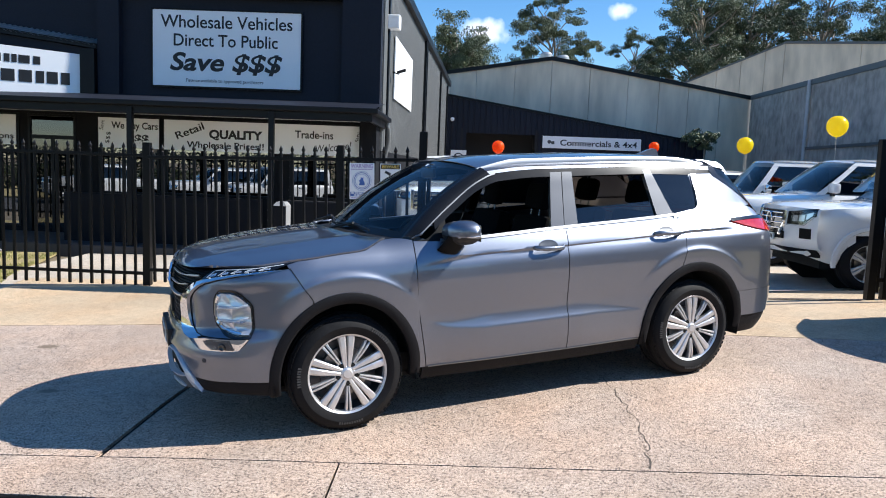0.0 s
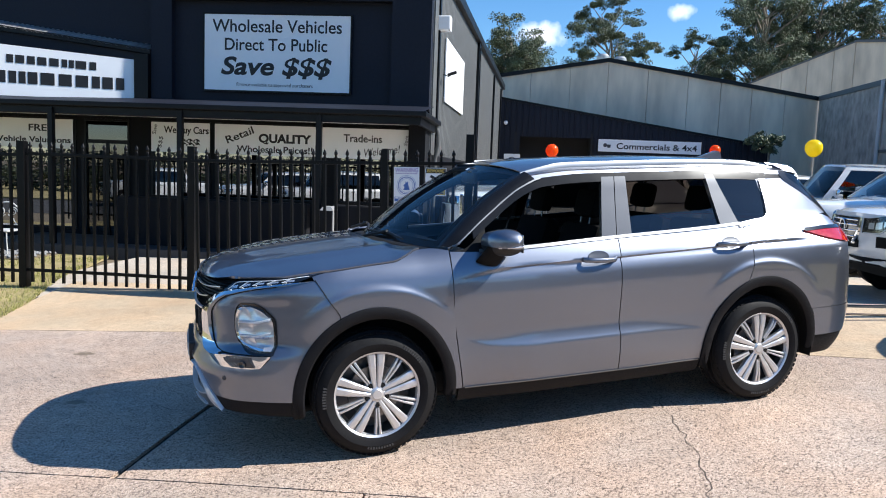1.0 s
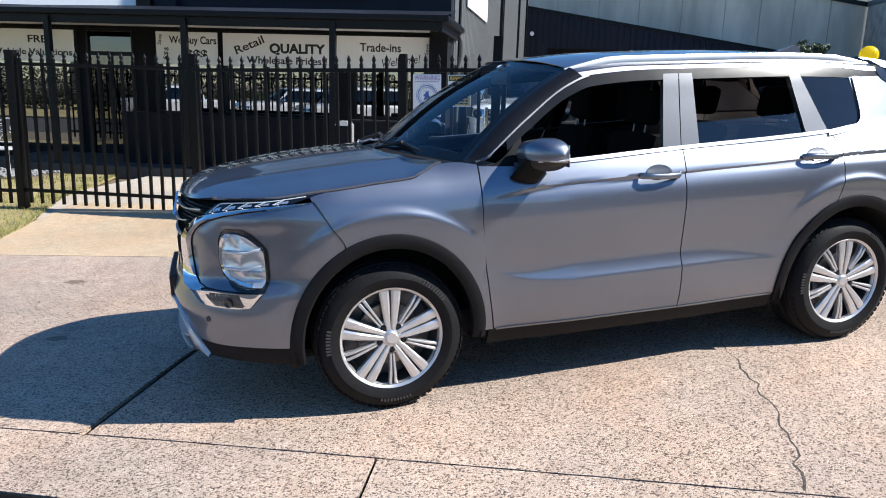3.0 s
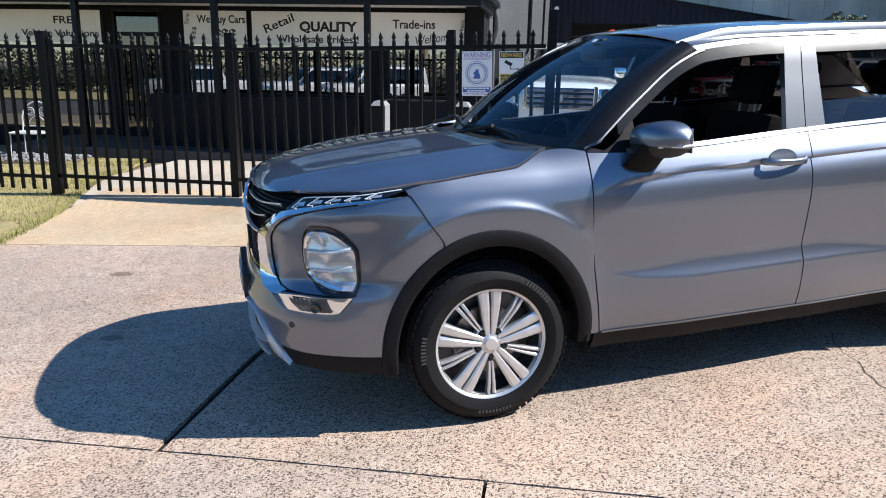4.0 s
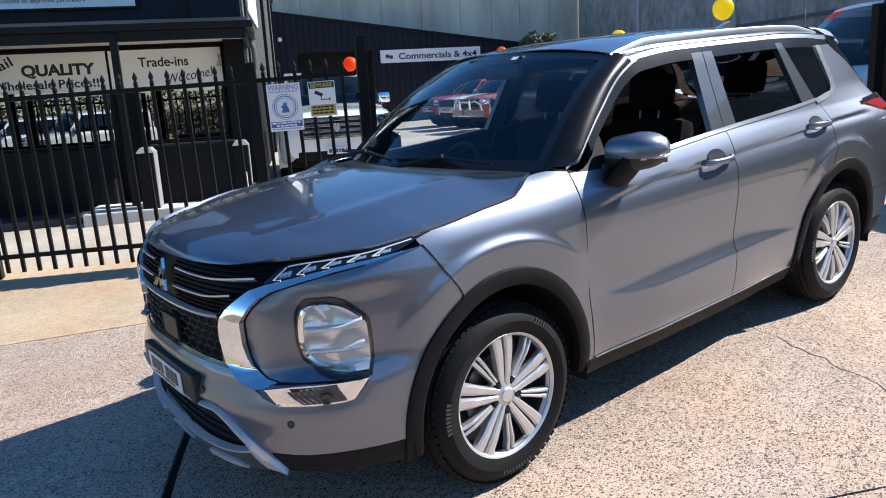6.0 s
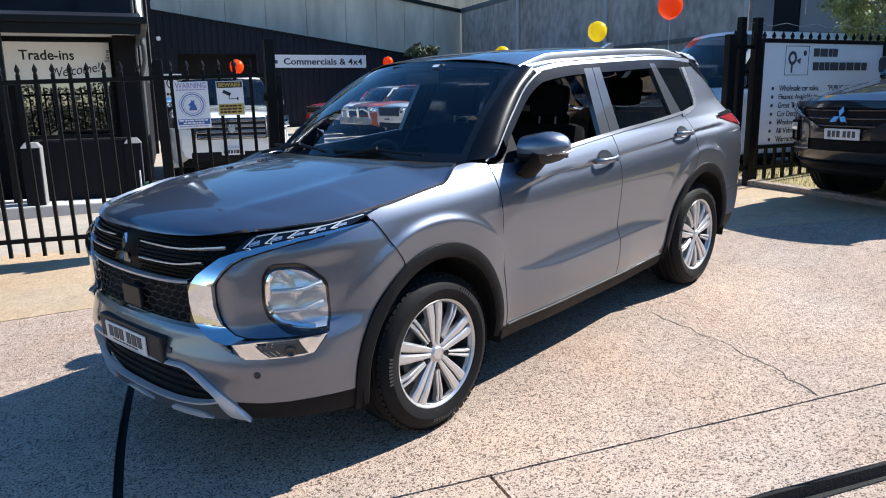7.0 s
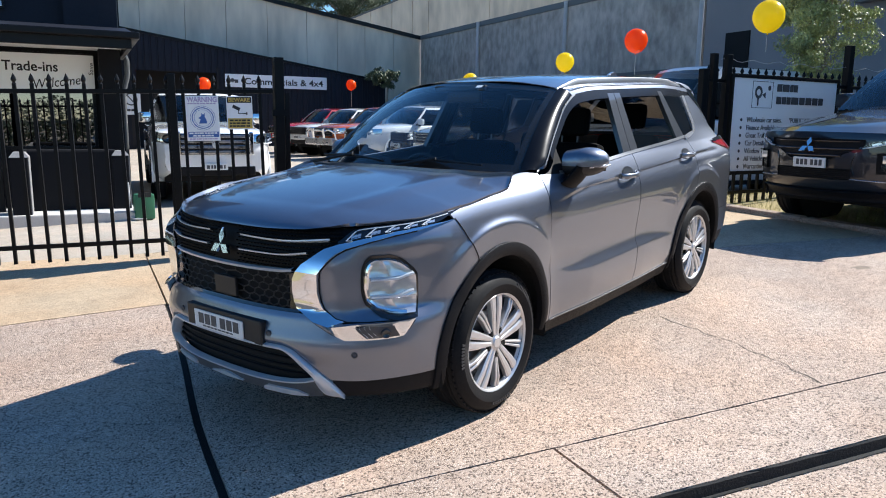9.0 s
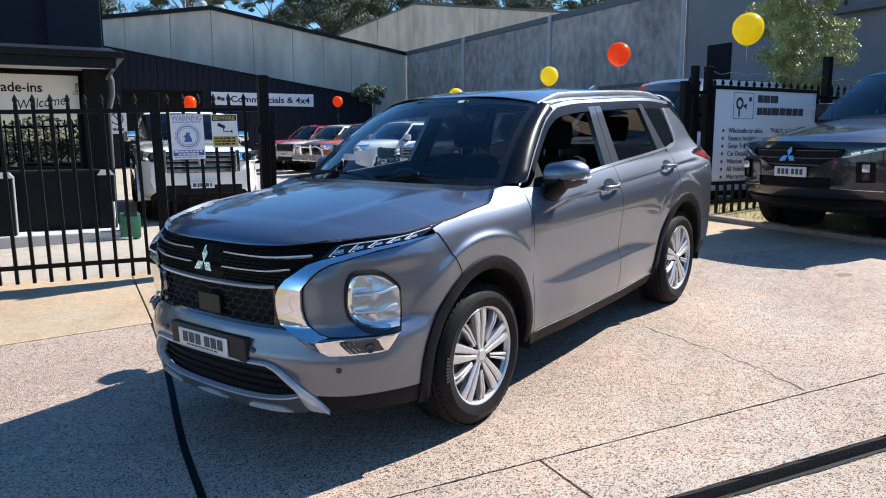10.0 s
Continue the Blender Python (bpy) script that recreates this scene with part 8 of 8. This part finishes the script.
make_car("suv", "large white four-wheel drive with a chrome grille, parked nose-out", park(6.45, 7.04, 0), L=5.1, W=1.99, H=2.36, fo=0.95, wb=3.05, hood=1.20, belt_=1.40, cowl=0.68, head=1.58,
         roof_end=4.0, tail_top=3.9, tyre=0.40, rim=0.265, nose="wagon", lift=0.04)
make_car("suv", "white four-wheel drive with dark mirrors, parked in the yard row", park(6.3, 9.95, 0), L=4.9, W=1.88, H=2.0, hood=1.22, belt_=1.32, cowl=0.75, head=1.52, chrome_grille=False, roof_end=3.8, tail_top=3.6, tyre=0.39, lift=0.05)
make_car("station_wagon", "white wagon with chrome mirrors parked in the yard row", park(6.5, 12.95, -2), L=5.0, W=1.9, H=2.02, wb=2.9, hood=1.16, belt_=1.24, cowl=0.6, head=1.12, roof_end=3.9, tail_top=3.75, lift=0.06)
make_car("hatchback", "dark grey small car between the white vehicles", park(7.2, 16.2, 0), L=4.4, W=1.8, H=1.5, hood=0.95, belt_=1.0, cowl=0.5, head=1.2, roof_end=3.2, tail_top=2.9, tyre=0.33, body=BLACK_PAINT, chrome_grille=False)
make_car("utility", "white utility with a black grille and bull bar", park(6.9, 19.2, 14), L=5.3, W=1.88, H=1.83, wb=3.2, hood=1.14, belt_=1.18, cowl=0.6, head=1.3, roof_end=2.9, tail_top=2.7, bed=True, lift=0.06, chrome_grille=False)
make_car("utility", "burnt-orange utility with a silver bull bar", park(6.7, 22.0, 14), L=5.3, W=1.88, H=1.82, wb=3.2, hood=1.14, belt_=1.18, cowl=0.6, head=1.3, roof_end=2.9, tail_top=2.7, bed=True, lift=0.06, chrome_grille=False, bullbar=True, body=ORANGE_PAINT, clad=True)
make_car("utility", "white utility with a dark bull bar between red ones", park(6.5, 24.6, 14), L=5.2, W=1.86, H=1.80, wb=3.1, hood=1.12, belt_=1.16, cowl=0.6, head=1.3, roof_end=2.9, tail_top=2.7, bed=True, lift=0.06, chrome_grille=False)
make_car("utility", "red twin-cab utility by the workshop", park(6.3, 27.2, 14), L=5.3, W=1.88, H=1.83, wb=3.2, hood=1.14, belt_=1.18, cowl=0.6, head=1.3, roof_end=2.9, tail_top=2.7, bed=True, lift=0.06, chrome_grille=False, body=RED_PAINT)
make_car("pickup_truck", "big white pickup with a broad chrome grille and chrome mirrors", park(0.33, 11.1, 87), L=5.8, W=2.05, H=1.98, fo=1.0, wb=3.6, hood=1.26, belt_=1.34, cowl=0.75, head=1.5, roof_end=3.3, tail_top=3.15,
         tyre=0.42, rim=0.25, emblem="shield", grille=(0.60, 0.74, 1.10), lift=0.10, bed=True, bar_half=0.024, lamp_ring=True, plate_up=-0.12)
make_car("utility", "dark grey twin-cab utility with chrome lamps, parked on the grass strip", MB @ pose(6.1, 2.23, gz(6.1, 2.23) + 0.02, 0, -2.6, 0), L=5.3, W=1.82, H=1.86, fo=0.88, wb=3.0, hood=1.11, belt_=1.25, rise_=0.13,
         cowl=0.6, head=1.3, roof_end=3.0, tail_top=2.8, tyre=0.38, rim=0.24, body=UTE_PAINT, chrome_grille=False, nose="utility", bed=True, lift=0.04, clad=True)
# across the street, seen in the shop windows
make_car("station_wagon", "white four-wheel-drive wagon parked across the street", MB @ pose(-12.2, -7.4, gz(-11, -5) - 0.05, 0, 0, -38), L=4.9, W=1.88, H=1.86, hood=1.15, belt_=1.2, cowl=0.62, head=1.3, roof_end=3.8, tail_top=3.6)
make_car("van", "white van parked across the street", MB @ pose(-9.2, -7.0, gz(-9, -5) - 0.05, 0, 0, -38), L=4.9, W=1.9, H=2.0, hood=1.15, belt_=1.2, cowl=0.3, head=0.9, roof_end=3.9, tail_top=3.8)
make_car("utility", "white twin-cab utility parked at an angle across the street", MB @ pose(-18.0, -7.4, gz(-11, -5) - 0.05, 0, 0, -38), L=5.3, W=1.86, H=1.82, wb=3.2, hood=1.12, belt_=1.16, cowl=0.6, head=1.3, roof_end=2.9, tail_top=2.7, bed=True, lift=0.06, chrome_grille=False)
# ---- signs on the fence ----
def fence_sign(m, w, h, label):
    s = root("warning_sign", m, label, "sign")
    bm = bmesh.new()
    box(bm, 0, w, -0.004, 0.004, 0, h, 0.001)
    part("board", bm, SIGN_WHITE, s)
    return s


gm = gate.matrix_basis
s = fence_sign(gm @ pose(2.885, -0.03, 1.255) @ Matrix.Diagonal((0.75, 1, 0.75, 1)), 0.44, 0.62, "white alarm warning sheet with a round blue badge on the gate")
put("WARNING", 0.10, 0.02, 0.535, s, 0.40, y=-0.006, material=LILAC_INK, bold=0.003)
bm = bmesh.new()
bars(bm, 0.03, 0.505, 0.38, 0.016, y=-0.004, n=9, seed=21)
part("small_writing", bm, LILAC_INK, s)
bm = bmesh.new()
for r in (0.165, 0.115):
    tube(bm, [(0.22 + r * math.cos(a), -0.005, 0.315 + r * math.sin(a)) for a in [math.tau * k / 40 for k in range(41)]], 0.003, 4)
for k in range(30):
    a = math.tau * k / 30
    box(bm, -0.006, 0.006, -0.006, -0.004, -0.014, 0.014, m=pose(0.22, 0, 0.315, 0, -math.degrees(a), 0) @ pose(0.14, 0, 0))
part("badge_ring", bm, BLUE_INK, s)
bm = bmesh.new()
prism(bm, [(0.165, 0.24), (0.275, 0.24), (0.265, 0.30), (0.245, 0.33), (0.25, 0.385), (0.225, 0.36), (0.205, 0.385), (0.20, 0.345), (0.16, 0.315), (0.19, 0.295)], "y", -0.006, -0.004)
part("badge_shape", bm, BLUE_INK, s, "plain blue shape in the badge")
bm = bmesh.new()
box(bm, 0.015, 0.425, -0.006, -0.004, 0.05, 0.125)
part("blue_band", bm, BLUE_INK, s)
bm = bmesh.new()
bars(bm, 0.03, 0.095, 0.38, 0.022, y=-0.006, n=8, seed=22)
bars(bm, 0.08, 0.060, 0.28, 0.022, y=-0.006, n=6, seed=23)
part("band_writing", bm, SIGN_WHITE, s)
bm = bmesh.new()
bars(bm, 0.03, 0.018, 0.38, 0.018, y=-0.004, n=10, seed=24)
part("small_writing", bm, LILAC_INK, s)
s = fence_sign(gm @ pose(3.295, -0.03, 1.370) @ Matrix.Diagonal((0.78, 1, 0.75, 1)), 0.34, 0.46, "white and yellow camera warning sheet tied to the gate")
bm = bmesh.new()
box(bm, 0.01, 0.33, -0.006, -0.004, 0.37, 0.45)
part("black_band", bm, INK, s)
put("BEWARE", 0.075, 0.03, 0.385, s, 0.28, y=-0.008, material=GOLD_INK, bold=0.002)
bm = bmesh.new()
box(bm, -0.055, 0.05, -0.006, -0.004, -0.022, 0.022, m=pose(0.13, 0, 0.30, 0, 28, 0))
box(bm, 0.15, 0.26, -0.006, -0.004, 0.215, 0.225)
box(bm, 0.15, 0.16, -0.006, -0.004, 0.215, 0.29)
box(bm, 0.255, 0.27, -0.006, -0.004, 0.20, 0.24)
part("camera_symbol", bm, INK, s)
bm = bmesh.new()
box(bm, 0.01, 0.33, -0.006, -0.004, 0.015, 0.155)
part("yellow_band", bm, GOLD_INK, s)
bm = bmesh.new()
for k, z in enumerate((0.115, 0.075, 0.035)):
    bars(bm, 0.03, z, 0.28, 0.022, y=-0.006, n=5, seed=30 + k)
part("band_writing", bm, INK, s)
s = fence_sign(MB @ pose(0.0, 33.2, 1.6), 0.8, 1.1, "small white notice with a round symbol by the doorway")
bm = bmesh.new()
tube(bm, [(0.4 + 0.25 * math.cos(a), -0.01, 0.68 + 0.25 * math.sin(a)) for a in [math.tau * k / 20 for k in range(21)]], 0.03, 4)
tube(bm, [(0.25, -0.01, 0.85), (0.55, -0.01, 0.5)], 0.03, 4)
bars(bm, 0.1, 0.15, 0.6, 0.1, y=-0.006, n=4, seed=3)
part("symbol", bm, INK, s)

# ---- business board on the fence ----
s = root("business_board", MB @ pose(5.76, 3.93, 0.87, 0, 0, 2) @ Matrix.Diagonal((0.86, 1, 0.97, 1)), "white board listing services, in a dark frame on the fence", "sign")
bm = bmesh.new()
box(bm, 0, 2.44, 0, 0.02, 0, 1.24, 0.003)
part("board", bm, SIGN_WHITE, s)
bm = bmesh.new()
for a, b, c_, d in ((-0.05, 2.49, -0.05, 0), (-0.05, 2.49, 1.24, 1.29), (-0.05, 0, 0, 1.24), (2.44, 2.49, 0, 1.24)):
    box(bm, a, b, -0.015, 0.03, c_, d, 0.004)
part("frame", bm, FENCE, s)
bm = bmesh.new()
for a, b, c_, d in ((0.42, 0.88, 0.85, 0.856), (0.42, 0.88, 1.20, 1.206), (0.42, 0.426, 0.85, 1.206), (0.874, 0.88, 0.85, 1.206)):
    box(bm, a, b, -0.004, -0.001, c_, d)
lathe(bm, [(0.045, 0), (0.085, 0)], 20, m=pose(0.56, -0.003, 1.06))
box(bm, 0.54, 0.57, -0.004, -0.001, 0.88, 1.0)
prism(bm, [(0.64, 1.03), (0.72, 1.06), (0.72, 0.98)], "y", -0.004, -0.001)
lathe(bm, [(0.0, 0), (0.035, 0)], 14, m=pose(0.80, -0.003, 1.12))
part("emblem", bm, INK_GREY, s, "plain drawn emblem")
bar_parts("name_bar", INK_GREY, s, 0.97, 1.08, 0.50, 0.10, 4, 40, gap=0.12)
bar_parts("name_bar", INK_GREY, s, 0.97, 0.91, 1.15, 0.10, 8, 41, gap=0.12)
for k, words in enumerate(("Wholesale car sales.", "Finance Available to", "Great Trade-in", "Car Detailing", "Window Tin", "All Vehicle", "Warranties")):
    z = 0.66 - 0.105 * k
    bm = bmesh.new()
    lathe(bm, [(0.0, -0.003), (0.022, -0.003), (0.022, 0.0)], 12, m=pose(0.22, -0.001, z + 0.03))
    part("bullet", bm, INK_GREY, s)
    put(words, 0.098, 0.34, z, s, y=-0.002, material=INK_GREY)
put("\"PUBLIC WELCOME\"", 0.092, 1.32, 0.66, s, y=-0.002, material=INK_GREY)

# ---- balloons ----
def balloon(x, y, z, r, material, label, string):
    b = root("balloon", Matrix.Translation((x, y, z)), label, "balloon", "balloons over the yard")
    bm = bmesh.new()
    prof = []
    for k in range(17):
        a = -math.pi / 2 + math.pi * k / 16
        rr = r * math.cos(a) * (1 - 0.06 * math.sin(a) * -1)
        prof.append((max(rr, 0.0005), r * 1.06 * math.sin(a)))
    lathe(bm, prof, 28, m=pose(0, 0, 0, 90))
    part("skin", bm, material, b, smooth=True)
    bm = bmesh.new()
    lathe(bm, [(0.004, 0.0), (0.016, -0.02), (0.012, -0.024)], 10, m=pose(0, 0, -r * 1.05, 90))
    part("knot", bm, material, b, smooth=True)
    bm = bmesh.new()
    tube(bm, [(0, 0, -r * 1.05), (0.02, 0.01, -r - string * 0.5), (0, 0, -r - string)], 0.0025, 4)
    part("string", bm, STRING, b)


balloon(10.9, 18.95, 2.53, 0.22, ORANGE, "shiny orange balloon tied above a parked car", 0.5)
balloon(19.6, 21.2, 2.97, 0.22, ORANGE, "shiny orange balloon tied above a far car", 0.7)
balloon(13.9, 10.58, 2.60, 0.21, YELLOW, "shiny yellow balloon on a string", 0.5)
balloon(12.73, 6.93, 2.89, 0.215, YELLOW, "shiny yellow balloon on a string", 0.8)
balloon(11.71, 4.70, 3.16, 0.235, ORANGE, "shiny orange balloon on a string", 0.9)
balloon(9.37, 1.47, 3.13, 0.235, YELLOW, "large shiny yellow balloon on a string", 0.3)

# ---- garden chair, hose reel and tub ----
bed = root("garden_bed", MB @ pose(-8.75, 8.35, -0.13), "low bed of pale pebbles before the shop window", "garden bed")
bm = bmesh.new()
box(bm, -1.1, 1.0, -0.45, 0.5, -0.30, -0.01, 0.04)
part("soil", bm, EARTH, bed)
rnd = random.Random(9)
bm = bmesh.new()
for k in range(420):
    r_ = rnd.uniform(0.02, 0.045)
    bmesh.ops.create_icosphere(bm, subdivisions=1, radius=r_, matrix=Matrix.Translation((rnd.uniform(-1.05, 0.95), rnd.uniform(-0.42, 0.47), -0.01 + r_ * 0.4)) @ Matrix.Diagonal((1, rnd.uniform(0.7, 1.2), 0.7, 1)))
tagged(part("pebbles", bm, PIER_PALE, bed, smooth=True), kind="stuff")
s = root("garden_chair", MB @ pose(-8.60, 8.40, -0.14, 0, 0, 8), "white wrought-iron garden chair with a scrolled round back", "chair")
bm = bmesh.new()
for k in range(6):
    tube(bm, [(-0.25, -0.20 + 0.08 * k, 0.43), (0.25, -0.20 + 0.08 * k, 0.43)], 0.012, 6)
tube(bm, [(-0.25, -0.22, 0.43), (0.25, -0.22, 0.43), (0.27, 0.0, 0.43), (0.25, 0.22, 0.43), (-0.25, 0.22, 0.43), (-0.27, 0.0, 0.43), (-0.25, -0.22, 0.43)], 0.016, 6)
part("seat", bm, WHITE_METAL, s, smooth=True)
for x in (-0.23, 0.23):
    for y in (-0.20, 0.21):
        bm = bmesh.new()
        tube(bm, [(x, y, 0.43), (x * 1.02, y * 1.02, 0.25), (x * 1.12, y * 1.12, 0.0)], [0.013, 0.011, 0.014], 6)
        part("leg", bm, WHITE_METAL, s, smooth=True)
bm = bmesh.new()
tube(bm, [(0.25, 0.22, 0.43), (0.25, 0.235, 0.56)] + [(0.25 * math.cos(a), 0.24 + 0.04 * math.sin(a), 0.66 + 0.27 * math.sin(a)) for a in [math.pi * k / 18 for k in range(19)]] + [(-0.25, 0.235, 0.56), (-0.25, 0.22, 0.43)], 0.014, 6)
tube(bm, [(-0.24, 0.235, 0.52), (0.24, 0.235, 0.52)], 0.011, 6)
part("back_hoop", bm, WHITE_METAL, s, smooth=True)
for sx in (-1, 1):
    bm = bmesh.new()
    tube(bm, [(sx * (0.11 + 0.085 * math.cos(a) * (1 - a / 16)), 0.255, 0.76 + 0.085 * math.sin(a) * (1 - a / 16)) for a in [k * 0.5 for k in range(24)]], 0.009, 5)
    tube(bm, [(sx * 0.03, 0.25, 0.70), (sx * 0.12, 0.245, 0.62), (sx * 0.18, 0.24, 0.52)], 0.010, 5)
    part("scroll", bm, WHITE_METAL, s, smooth=True)
s = root("jerry_can", MB @ pose(-1.02, 8.55, gz(-1.0, 8.5), 0, 0, 5), "green plastic jerry can by the building corner", "container")
bm = bmesh.new()
box(bm, -0.14, 0.14, -0.1, 0.1, 0, 0.38, 0.04)
part("can", bm, GREEN_BIN, s, smooth=True)
bm = bmesh.new()
box(bm, -0.09, 0.09, -0.105, -0.09, 0.33, 0.40, 0.005)
part("handle", bm, BLACK, s)
bm = bmesh.new()
tube(bm, [(-0.2, 0, 0.55), (-0.2, -0.05, 0.3), (-0.22, 0, 0.05), (-0.15, -0.1, 0.02), (0.0, -0.15, 0.02)], 0.012, 6)
part("hose", bm, STRING, s)


# ---- trees ----
def tree(name, m, h, crown_w, crown_h, clumps, clump_r, seed, leaf, label, n_leaf=9000, trunk_r=0.35, leaf_size=0.22, group="gum trees behind the sheds", flat=0.6):
    """A gum: tapered trunk, bent limbs to many rounded clumps of small hanging leaves, with sky between them."""
    rr = random.Random(seed)
    t = root(name, m, label, "tree", group)
    zc = h - crown_h / 2
    spots = []
    while len(spots) < clumps:
        p = Vector((rr.uniform(-1, 1), rr.uniform(-1, 1), rr.uniform(-1, 1)))
        if p.length > 1 or (p.length < 0.45 and rr.random() < 0.7):
            continue
        spots.append((Vector((p.x * crown_w / 2, p.y * crown_w / 2, zc + p.z * crown_h / 2)), clump_r * rr.uniform(0.6, 1.25)))
    bm = bmesh.new()
    fork = Vector((0.2, 0.1, max(zc - crown_h * 0.45, h * 0.22)))
    lean = Vector((rr.uniform(-0.03, 0.03) * h, rr.uniform(-0.03, 0.03) * h, 0))
    topv = Vector((lean.x, lean.y, h - crown_h * 0.25))
    tube(bm, [Vector((0, 0, -0.4)), fork * 0.5, fork, (fork + topv) / 2 + Vector((rr.uniform(-0.3, 0.3), rr.uniform(-0.3, 0.3), 0)), topv], [trunk_r * 1.3, trunk_r, trunk_r * 0.8, trunk_r * 0.5, trunk_r * 0.15], 9)
    for p, r in spots:
        a = fork.lerp(topv, min(max((p.z - fork.z) / (topv.z - fork.z) - 0.35, 0.0), 0.9))
        mid = a.lerp(p, 0.5) + Vector((rr.uniform(-0.1, 0.1), rr.uniform(-0.1, 0.1), 0.06)) * crown_w
        k = trunk_r * 0.28
        tube(bm, [a, a.lerp(mid, 0.6), mid, p], [k, k * 0.8, k * 0.6, k * 0.25], 5)
    part("trunk", bm, BARK, t, smooth=True)
    verts, faces = [], []
    per = max(6, n_leaf // clumps)
    for p, cr in spots:
        subs = [(p + Vector((rr.gauss(0, 0.5), rr.gauss(0, 0.5), rr.gauss(0, 0.3))) * cr, cr * rr.uniform(0.35, 0.6)) for _ in range(7)]
        for _ in range(per):
            q, sr = rr.choice(subs)
            d = Vector((rr.gauss(0, 1), rr.gauss(0, 1), rr.gauss(0, 1)))
            d = d.normalized() * sr * rr.random() ** 0.4
            d.z *= flat
            c_ = q + d
            a = rr.uniform(0, math.tau)
            w, l_ = leaf_size * rr.uniform(0.25, 0.5), leaf_size * rr.uniform(0.7, 1.5)
            e1 = Vector((math.cos(a), math.sin(a), rr.uniform(-0.6, 0.6))).normalized() * w
            e2 = Vector((rr.uniform(-0.9, 0.9), rr.uniform(-0.9, 0.9), -0.8)).normalized() * l_
            k = len(verts)
            verts += [c_ - e1 * 0.3, c_ + e1 + e2 * 0.5, c_ + e2, c_ - e1 + e2 * 0.5]
            faces.append((k, k + 1, k + 2, k + 3))
    me = bpy.data.meshes.new("crown")
    me.from_pydata([tuple(v) for v in verts], [], faces)
    me.materials.append(leaf)
    cr_ = new("crown", me)
    cr_.parent = t
    return t


def far_at(px_u, v):
    return MB @ pose(px_u, v, 0.3)


GUM_A = tree("gum_tree", far_at(-0.4, 66), 16.2, 6.5, 8.5, 44, 1.5, 2, LEAF_DK, "tall gum with a rounded grey-green crown", 56000, 0.30, 0.14)
GUM_B = tree("gum_tree", far_at(9.3, 72), 19.5, 8.5, 9.5, 30, 1.35, 7, LEAF_DK, "tall open gum with separate clumps of leaves", 42000, 0.28, 0.14)
GUM_C = tree("gum_tree", far_at(27.5, 84), 25.5, 12.0, 16.0, 46, 1.9, 12, LEAF_DK, "broad dense dark gum behind the warehouses", 60000, 0.5, 0.17)


def again(src, m):
    return copy_thing(src, m)


for src, u, v, turn, k in ((GUM_C, 35, 88, 80, 1.0), (GUM_C, 43, 86, 190, 1.02), (GUM_A, 50, 82, 60, 1.35), (GUM_C, 60, 88, 260, 1.0), (GUM_A, 3.6, 82, 120, 0.78), (GUM_B, 19.3, 80, 150, 0.90), (GUM_B, 31, 92, 10, 1.35),
                           (GUM_C, 70, 90, 30, 1.05), (GUM_B, -8, 80, 40, 0.8), (GUM_B, 40, 96, 200, 1.5), (GUM_C, 84, 92, 130, 1.1), (GUM_A, 24, 90, 200, 0.95), (GUM_B, 56, 96, 90, 1.5)):
    again(src, far_at(u, v) @ pose(0, 0, 0, 0, 0, turn) @ Matrix.Diagonal((k, k, k, 1)))
tree("street_tree", MB @ pose(10.4, 6.35, gz(10.5, 6.3)), 4.5, 1.65, 2.6, 30, 0.36, 21, LEAF_LT, "small bright-leaved tree with bare twigs behind the fence", 26000, 0.05, 0.050, group="", flat=0.9)
tree("shrub", MB @ pose(12.8, 33.6, 0.1), 4.5, 1.2, 1.3, 9, 0.36, 23, LEAF_DK, "dark bushy shrub against the concrete wall", 3500, 0.06, 0.11, group="", flat=0.9)
# hedge and trees across the street, which the shop windows and the car's flank mirror
def hedge(name, u0, u1, v, h, d, leaf, label, n, seed):
    rr = random.Random(seed)
    verts, faces = [], []
    for _ in range(n):
        u = rr.uniform(u0, u1)
        hh = h * (0.85 + 0.2 * noise.noise(Vector((u * 0.5, v, 0))))
        c_ = Vector((*xy(u, v + rr.uniform(-d, d) * 0.5), 0)) + Vector((0, 0, gz(u, -5) - 0.05 + hh * rr.random() ** 0.6))
        a = rr.uniform(0, math.tau)
        e1 = Vector((math.cos(a), math.sin(a), rr.uniform(-1, 1))).normalized() * 0.12
        e2 = Vector((rr.uniform(-1, 1), rr.uniform(-1, 1), -0.8)).normalized() * 0.16
        k = len(verts)
        verts += [c_, c_ + e1 + e2 * 0.5, c_ + e2, c_ - e1 + e2 * 0.5]
        faces.append((k, k + 1, k + 2, k + 3))
    me = bpy.data.meshes.new(name)
    me.from_pydata([tuple(v_) for v_ in verts], [], faces)
    me.materials.append(leaf)
    return tagged(new(name, me), label, "hedge", kind="stuff")


opp = fill("far_verge", lambda v: -70, lambda v: 70, -30.0, -9.3, 4.0, 3.0, 0.02, GRASS_BASE)
tagged(opp, "worn grass across the street", "grass strip", kind="structure")
hedge("tree_belt", -60, 60, -27.0, 3.4, 3.0, HEDGE_LEAF, "dense dark shrubs behind the hedge", 30000, 6)
hedge("hedge", -45, 45, -17.0, 1.9, 1.4, HEDGE_LEAF, "clipped green hedge across the street", 26000, 5)
for u, turn, k in ((-34, 0, 0.62), (-22, 70, 0.55), (-9, 140, 0.6), (48, 30, 0.6)):
    again(GUM_C, MB @ pose(u, -27, 0.0, 0, 0, turn) @ Matrix.Diagonal((k, k, k, 1)))
